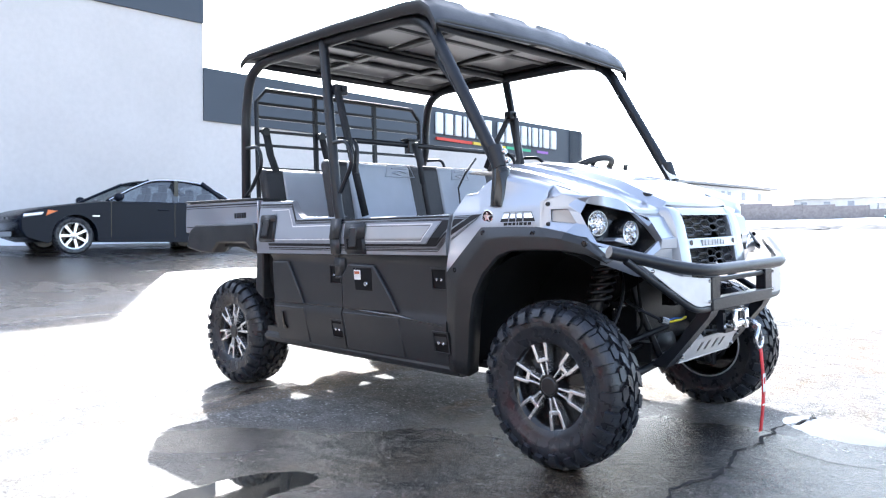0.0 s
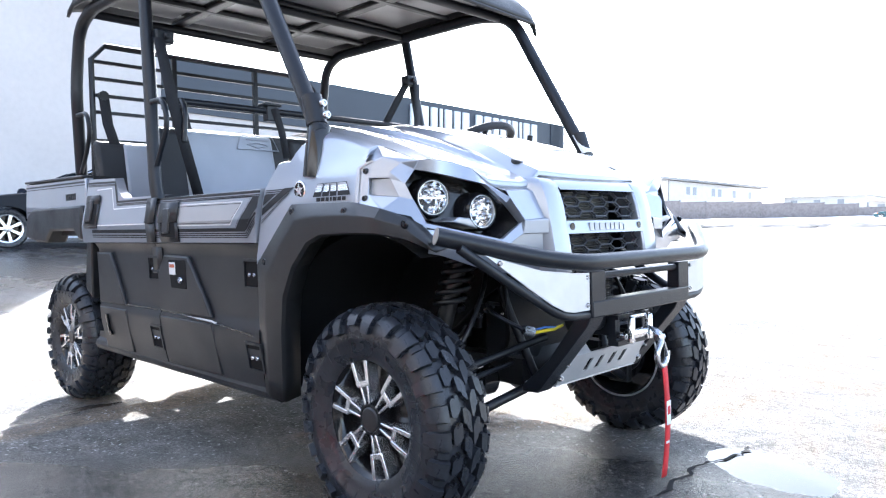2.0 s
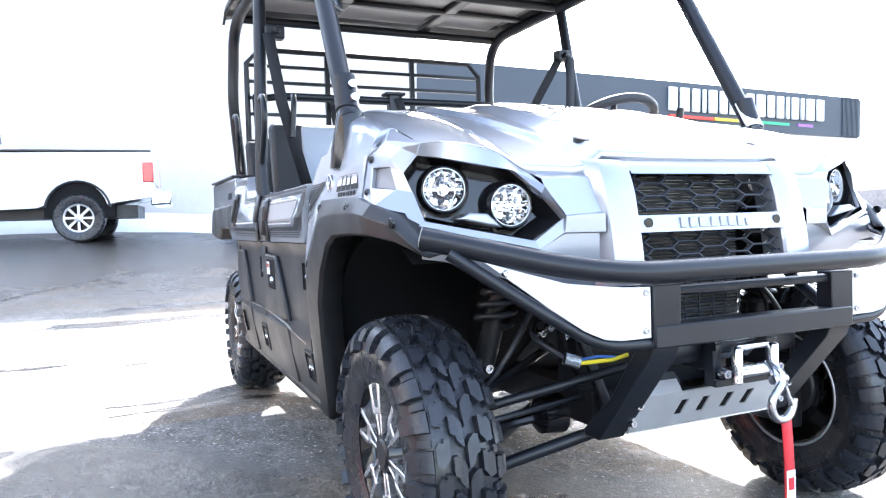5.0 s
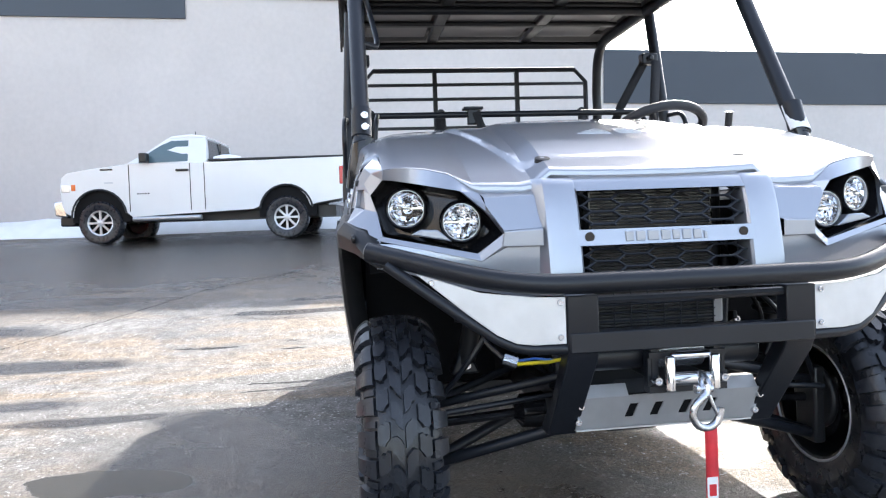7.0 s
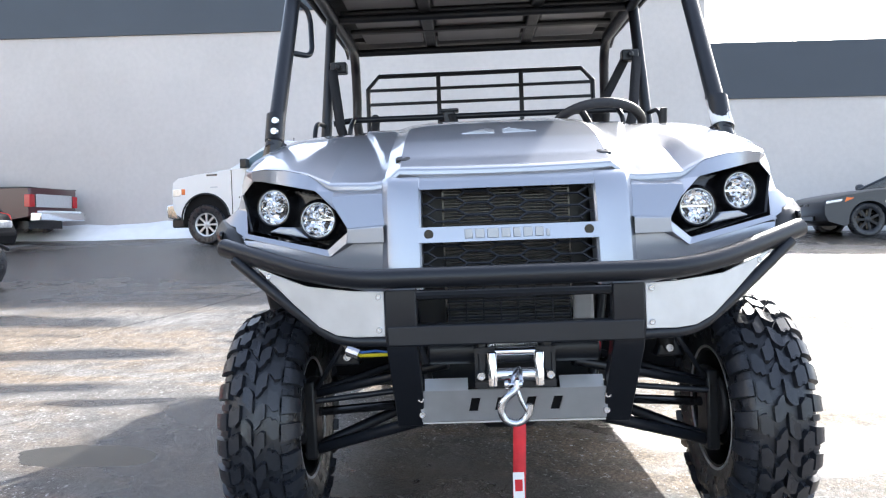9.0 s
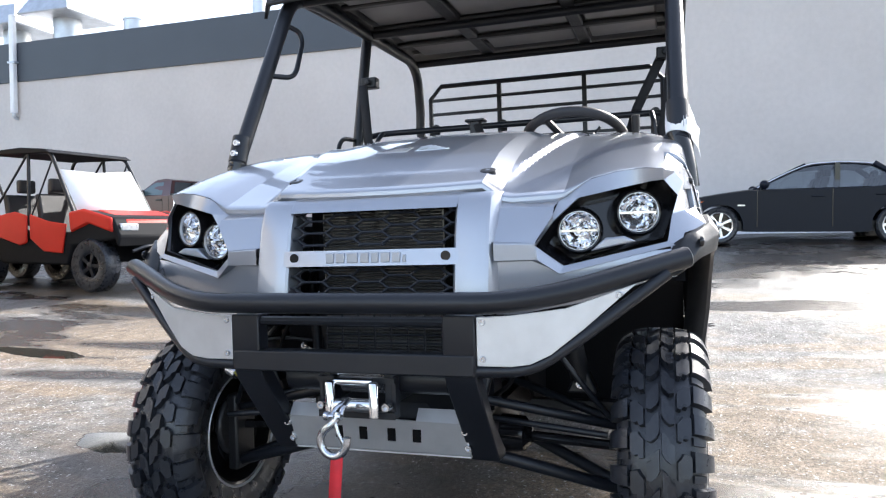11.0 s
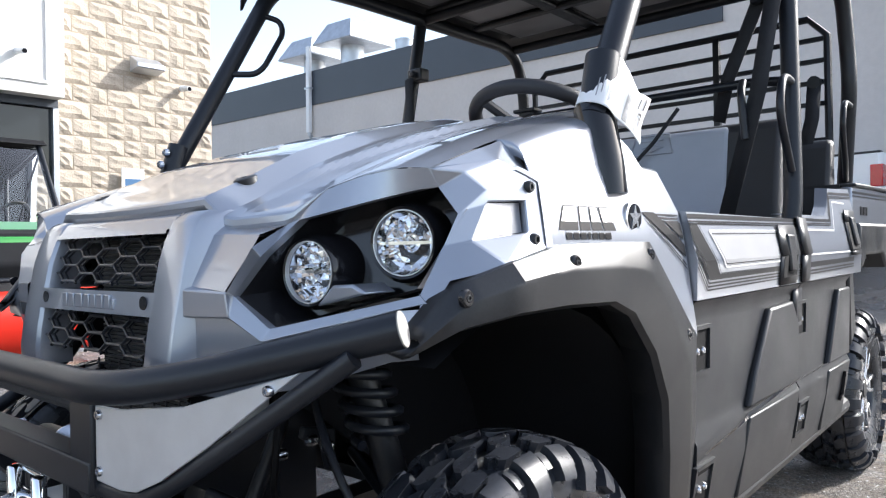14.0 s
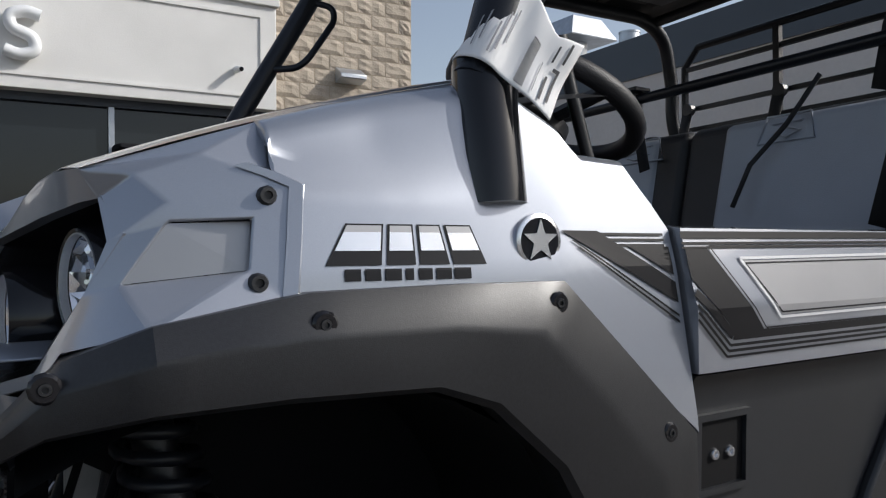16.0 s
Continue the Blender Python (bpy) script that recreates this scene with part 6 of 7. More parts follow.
both("front_control_arm", front_corner(), POWDER, mule, smooth=50)
both("half_shaft", Shape().tube([(0.0, 0.15, 0.37), (0.0, 0.55, 0.343)], 0.013, 8).lathe([(0.02, -0.05), (0.045, -0.03), (0.05, 0.03), (0.035, 0.05)], pose(0, 0.27, 0.363, 90, 0, 0), 14), GLOSSBLACK, mule, smooth=40)
both("tie_rod", Shape().tube([(0.10, 0.20, 0.43), (0.11, 0.52, 0.40)], 0.008, 8), POWDER, mule, smooth=50)
both("steering_knuckle", Shape().box((-0.04, 0.535, 0.22), (0.05, 0.57, 0.44)).lathe([(0.09, -0.01), (0.09, 0.012)], pose(0, 0.575, 0.343, 90, 0, 0), 24), PLASTIC, mule, bevel=0.008)
shock_top, shock_foot = Vector((0.075, 0.39, 0.84)), Vector((-0.01, 0.447, 0.50))
coil = []
for k in range(97):
    s = k / 96
    c = shock_top.lerp(shock_foot, 0.08 + 0.62 * s)
    a = 2 * math.pi * 7 * s
    coil.append(c + Vector((0.044 * math.cos(a), 0.044 * math.sin(a), 0)))
for s in (1, -1):
    body = Shape().tube([shock_top, shock_foot], 0.026, 12)
    cs = Shape().tube(coil, 0.0085, 6)
    foot = Shape().prism([(0.41, 0.475), (0.49, 0.475), (0.465, 0.53), (0.435, 0.53)], YZ(0.012), 0.05)
    ob = part("shock_absorber", body if s > 0 else body.mirrored(), PLASTIC, mule, "black coil-over shock absorber", smooth=50)
    part("coil_spring", cs if s > 0 else cs.mirrored(), POWDER, ob, smooth=60)
    part("shock_bracket", foot if s > 0 else foot.mirrored(), POWDER, ob, bevel=0.006)
    b = screw(0.012, 0.447, 0.50, 0.013, "x", 0.012)
    part("shock_bolt", b if s > 0 else b.mirrored(), ZINC, ob)
both("brake_hose", Shape().tube([(0.02, 0.26, 0.74), (0.10, 0.36, 0.66), (0.11, 0.46, 0.52), (0.05, 0.53, 0.42)], 0.007, 8, 0.08), POWDER, mule, smooth=50)
both("brake_line_fitting", Shape().tube([(0.015, 0.255, 0.745), (0.035, 0.28, 0.722)], 0.010, 8), ZINC, mule)
both("frame_strut", Shape().tube([(0.40, 0.27, 0.60), (0.20, 0.33, 0.70), (0.10, 0.38, 0.84)], 0.014, 8, 0.05).tube([(0.16, 0.20, 0.38), (0.08, 0.25, 0.62), (0.06, 0.28, 0.86)], 0.014, 8, 0.05), POWDER, mule, smooth=50)
both("wire_loom", Shape().tube([(0.08, 0.25, 0.80), (0.15, 0.33, 0.60), (0.14, 0.30, 0.52), (0.06, 0.22, 0.46)], 0.006, 6, 0.06), SHADE_BLACK, mule, smooth=50)
part("chassis_rail", Shape().box((-2.6, -0.24, 0.36), (0.14, -0.18, 0.44)), PLASTIC, mule)
part("chassis_rail", Shape().box((-2.6, 0.18, 0.36), (0.14, 0.24, 0.44)), PLASTIC, mule)
part("belly_pan", Shape().box((-2.0, -0.60, 0.33), (-0.40, 0.60, 0.36)), PLASTIC, mule)
part("front_differential", Shape().lathe([(0.05, -0.14), (0.10, -0.06), (0.10, 0.06), (0.05, 0.14)], pose(0.0, 0, 0.39, 90, 0, 0), 18), PLASTIC, mule, smooth=40)
part("engine_block", Shape().box((-1.9, -0.30, 0.40), (-1.2, 0.30, 0.80)), PLASTIC, mule)
part("rear_axle", Shape().tube([(-2.345, -0.56, 0.343), (-2.345, 0.56, 0.343)], 0.035, 10).lathe([(0.06, -0.14), (0.12, -0.06), (0.12, 0.06), (0.06, 0.14)], pose(-2.345, 0, 0.36, 90, 0, 0), 18), PLASTIC, mule, smooth=40)
part("wheel_well_wall", Shape().box((-0.47, -0.30, 0.40), (-0.44, 0.30, 1.0)), PLASTIC, mule)
part("front_bulkhead", Shape().box((0.00, -0.24, 0.42), (0.08, 0.24, 0.94)), POWDER, mule)
part("horn_connector", Shape().tube([(0.27, -0.40, 0.56), (0.28, -0.37, 0.55)], 0.014, 10), ZINC, mule)
part("black_wire", Shape().tube([(0.27, -0.40, 0.56), (0.20, -0.44, 0.60), (0.10, -0.36, 0.62), (0.05, -0.24, 0.60)], 0.006, 6, 0.05), POWDER, mule)
part("yellow_wire", Shape().tube([(0.28, -0.37, 0.548), (0.30, -0.30, 0.552), (0.30, -0.26, 0.558)], 0.0045, 6), YELLOW, mule, "yellow wire")
part("blue_wire", Shape().tube([(0.28, -0.37, 0.555), (0.29, -0.33, 0.560), (0.30, -0.29, 0.556)], 0.003, 6), BLUE, mule, "blue wire")
part("reservoir", Shape().box((0.084, 0.165, 0.595), (0.132, 0.225, 0.680)), RESERVOIR, mule, bevel=0.008)
for x, y, z in ((0.055, 0.300, 0.590), (0.020, 0.300, 0.572), (0.118, 0.300, 0.580)):
    both("frame_bolt", screw(x, y, z, 0.011, "x", 0.012), ZINC, mule)
both("hose_clamp_bracket", Shape().prism([(0.00, 0.60), (0.07, 0.615), (0.075, 0.595), (0.03, 0.575), (0.02, 0.53), (0.00, 0.53)], XZ(0.285), 0.012), POWDER, mule, bevel=0.003)
part("red_reflector", Shape().lathe([(0.022, 0), (0.022, 0.01)], pose(0.262, 0.198, 0.555, 0, 90, 60), 20), REDPLASTIC, mule)


# ---- wheels ----
def tyre_shape(r, w, seed):
    """A round carcass, bead to bead, and the crisp tread blocks and shoulder lugs round it, each with its turns; axle along local z."""
    h = w / 2
    rim = 0.168
    base = r - 0.016
    half = [(base, 0.0), (base - 0.001, 0.30), (base - 0.004, 0.55), (base - 0.010, 0.74), (base - 0.019, 0.86), (base - 0.033, 0.945),
            (base - 0.050, 0.985), (base - 0.075, 1.0), (rim + 0.05, 0.985), (rim + 0.02, 0.93), (rim + 0.006, 0.88), (rim - 0.006, 0.80)]
    prof = [(q, -u) for q, u in half[::-1]] + half[1:]
    n = 120
    s = Shape().grid([[(q * math.cos(2 * math.pi * k / n), q * math.sin(2 * math.pi * k / n), u * h) for k in range(n)] for q, u in prof], close=True)
    run = [0.0]
    for (q0, u0), (q1, u1) in zip(half, half[1:]):
        run.append(run[-1] + math.hypot(q1 - q0, (u1 - u0) * h))
    count = 26

    def at(d, turn, lift):
        """A point on the carcass: d metres out from the middle line, raised by lift."""
        a, sd = abs(d), 1 if d >= 0 else -1
        k = 0
        while k < len(run) - 2 and run[k + 1] < a:
            k += 1
        f = (a - run[k]) / (run[k + 1] - run[k])
        q, u = lerp(half[k][0], half[k + 1][0], f), lerp(half[k][1], half[k + 1][1], f) * h
        k2 = min(k + 1, len(half) - 2)

        def nrm(i):
            dq, du = half[i + 1][0] - half[i][0], (half[i + 1][1] - half[i][1]) * h
            ln = math.hypot(dq, du)
            return du / ln, -dq / ln
        n0, n1 = nrm(k), nrm(k2)
        nq, nu = lerp(n0[0], n1[0], f), lerp(n0[1], n1[1], f)
        q, u = q + nq * lift, (u + nu * lift) * sd
        g = 2 * math.pi * turn / count
        return (q * math.cos(g), q * math.sin(g), u)

    def lump(cells, lift, draft=0.91):
        """A raised block; cells is a strip of (d, turn, turn) stations."""
        d0 = sum(c[0] for c in cells) / len(cells)
        low = [[at(d, a, -0.002), at(d, b, -0.002)] for d, a, b in cells]
        top = []
        for d, a, b in cells:
            m = (a + b) / 2
            top.append([at(d0 + (d - d0) * (draft + 0.04), m + (a - m) * draft, lift), at(d0 + (d - d0) * (draft + 0.04), m + (b - m) * draft, lift)])
        v, f = [], []
        for lo, hi in zip(low, top):
            v += [lo[0], hi[0], hi[1], lo[1]]
        m = len(cells)
        for k in range(m - 1):
            for c in range(3):
                f.append((4 * k + c, 4 * k + c + 1, 4 * k + c + 5, 4 * k + c + 4))
        f += [(3, 2, 1, 0), (4 * m - 4, 4 * m - 3, 4 * m - 2, 4 * m - 1)]
        if cells[0][0] > cells[-1][0]:
            f = [q[::-1] for q in f]
        return Shape().add(v, f)

    blocks = []
    for sd in (1, -1):
        first = 0.0 if sd > 0 else 0.5
        turns = [360.0 * (k + first + 0.06 * ((k * 7 + seed) % 5 - 2) / 2) / count for k in range(count)]
        blocks.append((lump([(sd * h * d, 0.5 * d - e, 0.5 * d + g) for d, e, g in ((0.015, 0.40, 0.24), (0.07, 0.40, 0.36), (0.17, 0.30, 0.42), (0.20, 0.18, 0.42), (0.29, 0.16, 0.34))], 0.017), turns))
        blocks.append((lump([(sd * h * d, 0.42 + 0.4 * d - e, 0.42 + 0.4 * d + g) for d, e, g in ((0.33, 0.12, 0.40), (0.42, 0.30, 0.40), (0.45, 0.40, 0.28), (0.54, 0.42, 0.28), (0.60, 0.40, 0.12))], 0.017), turns))
        for odd, end in ((0, 1.14), (1, 1.30)):
            blocks.append((lump([(sd * h * d, 0.10 + 0.16 * (d - 0.62), 0.70 + 0.04 * d) for d in (0.635, 0.72, 0.80, 0.90, 1.0, 1.07, end)], 0.0165), turns[odd::2]))
            blocks.append((lump([(sd * h * d, 0.78 + 0.1 * (d - 0.62), 1.02 + 0.06 * (d - 0.62)) for d in (0.66, 0.76, 0.86, 0.95)], 0.008), turns[odd::2]))
        for k in range(count):
            s.join(lump([(sd * h * d, k + 0.4 * (d - 1.3), k + 0.4 * (d - 1.3) + 0.055) for d in (1.34, 1.50, 1.66, 1.80)], 0.0012))
            s.join(lump([(sd * h * d, k + 0.45, k + 1.40) for d in (1.44, 1.455)], 0.0010))
    rnd = random.Random(seed)
    hairs = Shape()
    for _ in range(220):
        d, turn = rnd.choice((-1, 1)) * h * rnd.uniform(0.03, 1.25), rnd.uniform(0, count)
        a, b = at(d, turn, 0.010), at(d, turn + 0.016, 0.010)
        tip = at(d + rnd.uniform(-0.004, 0.004), turn + rnd.uniform(-0.06, 0.06), 0.016 + rnd.uniform(0.004, 0.010))
        hairs.add([a, b, tip], [(0, 1, 2)])
    return s, blocks, hairs


def rim_shapes(face):
    """Rim barrel, spoke plates and hub; face is the local z of the outer face."""
    barrel = Shape().lathe([(0.170, -0.08), (0.156, -0.076), (0.145, -0.03), (0.143, face - 0.045), (0.156, face - 0.012), (0.170, face - 0.004), (0.172, face - 0.012)], Matrix.Identity(4), 48, cap=False)
    disc = Shape().lathe([(0.150, face - 0.055), (0.06, face - 0.05), (0.045, face - 0.01), (0.001, face - 0.01)], Matrix.Identity(4), 36, cap=False)
    spokes = []
    for k in range(6):
        m = pose(0, 0, 0, 0, 0, 60 * k + 10)
        s = Shape()
        top, low = face - 0.006, face - 0.045

        def put(out, lift=0.0):
            s.prism(out, lambda u, w, d: tuple(m @ Vector((u, w, low + d))), top - low + lift)
        for sd in (1, -1):
            put([(0.092, sd * 0.014), (0.092, sd * 0.026), (0.161, sd * 0.036), (0.161, sd * 0.022)])
            put([(0.041, sd * 0.005), (0.041, sd * 0.012), (0.097, sd * 0.019), (0.097, sd * 0.011)], -0.003)
        put([(0.090, -0.026), (0.106, -0.028), (0.106, 0.028), (0.090, 0.026)], -0.001)
        spokes.append(s)
    return barrel, disc, spokes


TYRE_F = tyre_shape(0.311, 0.188, 3)
TYRE_R = tyre_shape(0.317, 0.232, 5)


def wheel_at(x, y, tyre, w, spin, hub_z=0.327):
    sd = 1 if y > 0 else -1
    m = pose(x, y, hub_z, -90 * sd, 0, 0) @ pose(0, 0, 0, 0, 0, spin)
    carcass, blocks, hairs = tyre
    wheel = part("wheel", carcass.moved(m), RUBBER, mule, "knobbly off-road tyre on black and machined alloy wheel", smooth=50)
    for shape, turns in blocks:
        mesh = None
        for turn in turns:
            if mesh is None:
                ob = part("tread_block", shape, RUBBER, wheel, smooth=20)
                mesh = ob.data
            else:
                ob = new("tread_block", mesh)
                ob.parent = wheel
            ob.matrix_local = m @ pose(0, 0, 0, 0, 0, turn)
    tagged(part("rubber_hairs", hairs.moved(m), RUBBER, wheel, smooth=0), "short moulding hairs on new rubber", kind="stuff")
    barrel, disc, spokes = rim_shapes(w / 2 - 0.014)
    rim = part("rim", barrel.moved(m), GLOSSBLACK, wheel, "gloss black rim barrel", smooth=40)
    part("rim_disc", disc.moved(m), GLOSSBLACK, wheel, smooth=40)
    for s in spokes:
        part("spoke", s.moved(m), ALLOY, wheel, "machined alloy spoke", bevel=0.002, smooth=20)
    part("hub_cap", Shape().lathe([(0.036, 0), (0.036, 0.02), (0.030, 0.026)], m @ pose(0, 0, w / 2 - 0.046), 24), PLASTIC, wheel, smooth=40)
    for k in range(4):
        a = radians(90 * k + 20)
        part("wheel_nut", Shape().lathe([(0.011, 0), (0.011, 0.014), (0.007, 0.016)], m @ pose(0.056 * math.cos(a), 0.056 * math.sin(a), w / 2 - 0.070), 6), ZINC, wheel, smooth=0)
    part("rim_edge", Shape().tube([m @ Vector((0.168 * math.cos(a), 0.168 * math.sin(a), -w / 2 + 0.016)) for a in (2 * math.pi * k / 40 for k in range(40))], 0.005, 6, closed=True), ALU, wheel, "bright inner rim edge", smooth=60)
    part("brake_disc", Shape().lathe([(0.105, -0.062), (0.105, -0.055)], m, 30), GLOSSBLACK, wheel)


wheel_at(-0.016, -0.638, TYRE_F, 0.188, 35)
wheel_at(-0.008, 0.642, TYRE_F, 0.188, 35)
wheel_at(-2.345, -0.60, TYRE_R, 0.232, 4, 0.334)
wheel_at(-2.345, 0.60, TYRE_R, 0.232, 50, 0.334)

# ---- price tag wrapped round the left A-pillar ----
axis0, axis1 = Vector((-0.205, 0.696, 1.09)), Vector((-0.617, 0.692, 1.80))
along = (axis1 - axis0).normalized()
sidev = along.cross(Vector((0, 1, 0))).normalized()


def on_tag(s, u, lift=0.0):
    """A point of the sheet: s runs 0 to 1 round the pillar and 1 to 2 along the loose flap, u up the pillar."""
    if s < 1:
        a = radians(-170 + 170 * s)
        off = (Vector((0, 1, 0)) * math.cos(a) + sidev * math.sin(a)) * (0.0330 + 0.0016 * math.sin(9 * s + 4 * u) + lift)
    else:
        f = s - 1
        off = sidev * 0.064 * f + Vector((0, 0.0330 + 0.0016 * math.sin(9 * s + 4 * u) * (1 - f) + 0.022 * math.sin(1.45 * f) + 0.003 * f * math.sin(6 * u + 2) + lift, 0))
    return axis0 + along * lerp(interp(s, [(0, 0.052), (1, 0.040), (2, 0.022)]), interp(s, [(0, 0.150), (0.9, 0.148), (1.25, 0.126), (1.55, 0.108), (2, 0.1155)]), u) + off


def tag_patch(s0, s1, u0, u1, lift=0.0016, k=6):
    return Shape().grid([[on_tag(lerp(s0, s1, i / k), lerp(u0, u1, j / k), lift) for j in range(k + 1)] for i in range(k + 1)])


tag = part("paper_tag", tag_patch(0, 2, 0, 1, 0.0, 28), PAPER, mule, "crumpled white printed paper tag wrapped round the pillar", smooth=50, solid=0.0012)
for s0, u0, u1, w, ink in ((0.36, 0.25, 0.95, 0.012, INK), (0.45, 0.30, 0.62, 0.035, GREYINK), (0.60, 0.12, 0.80, 0.018, GREYINK), (0.67, 0.20, 0.88, 0.018, GREYINK), (0.56, 0.72, 0.92, 0.030, INK),
                           (0.80, 0.10, 0.46, 0.018, GREYINK), (0.86, 0.16, 0.62, 0.018, GREYINK), (0.93, 0.30, 0.70, 0.016, GREYINK), (1.52, 0.10, 0.55, 0.016, GREYINK)):
    part("printed_line", tag_patch(s0, s0 + w, u0, u1), ink, tag, smooth=0)
for s0, s1, u0, u1 in ((1.66, 1.70, 0.08, 0.42), (1.80, 1.84, 0.12, 0.52), (1.72, 1.84, 0.52, 0.57), (1.64, 1.67, 0.62, 0.86), (1.80, 1.84, 0.66, 0.94)):
    part("printed_stroke", tag_patch(s0, s1, u0, u1), INK, tag, smooth=0)
bars = Shape()
for k in range(22):
    u0 = 0.05 + k * 0.028
    bars.join(tag_patch(1.24, 1.38, u0, u0 + (0.012 if k % 3 else 0.018), 0.0016, 2))
tagged(part("printed_bars", bars, INK, tag, smooth=0), "fine black bars printed on the tag", kind="stuff")

# ---- other vehicles on the lot ----
def road_wheel(r, w, rim_r, m, owner, rim_mat, spokes, name="wheel"):
    h = w / 2
    t = part(name, Shape().lathe([(rim_r, -h * 0.9), (rim_r + 0.02, -h), (r - 0.03, -h), (r, -h * 0.7), (r, h * 0.7), (r - 0.03, h), (rim_r + 0.02, h), (rim_r, h * 0.9)], m, 40, cap=False), RUBBER, owner, smooth=40)
    part("rim_well", Shape().lathe([(rim_r, h * 0.85), (rim_r * 0.93, h * 0.8), (rim_r * 0.9, -h * 0.2), (0.02, -h * 0.2)], m, 32, cap=False), GLOSSBLACK, t, smooth=40)
    s = Shape().lathe([(rim_r * 1.0, h * 0.88), (rim_r * 0.90, h * 0.80), (rim_r * 0.88, h * 0.60)], m, 36, cap=False)
    s.lathe([(rim_r * 0.27, h * 0.4), (rim_r * 0.27, h * 0.85), (rim_r * 0.15, h * 0.95)], m, 18)
    for k in range(spokes):
        mm = m @ pose(0, 0, 0, 0, 0, 360 / spokes * k)
        wd = rim_r * 0.72 / spokes
        s.prism([(rim_r * 0.18, -wd * 0.8), (rim_r * 0.92, -wd), (rim_r * 0.92, wd), (rim_r * 0.18, wd * 0.8)], lambda u, q, d, mm=mm: tuple(mm @ Vector((u, q, h * 0.62 + d))), h * 0.2)
    part("rim", s, rim_mat, t, smooth=30)


def arch_run(cx, r, z, k=14):
    """Points of a wheel opening, front to back, at sill height z."""
    a = math.degrees(math.asin(min(max((z - r * 0.93) / (r * 1.14), -1), 1)))
    return arc(cx, r * 0.97, r * 1.17, a, 180 - a, k)


def body_solid(outline, half, tuck=0.0, mid=0.8):
    """A side outline (x, z) carried across the car, drawn in towards the flanks' edges."""
    s = Shape()
    k = len(outline)
    cx = sum(p[0] for p in outline) / k
    rows = []
    for y, f in ((-half, 0.985), (-half * 0.94, 1.0), (half * 0.94, 1.0), (half, 0.985)):
        rows.append([(cx + (x - cx) * f, y, z if z < mid else mid + (z - mid) * (f if f == 1 else 1 - tuck)) for x, z in outline])
    s.grid(rows, close=True)
    s.add(rows[0], [tuple(range(k))])
    s.add(rows[-1], [tuple(range(k))])
    return s


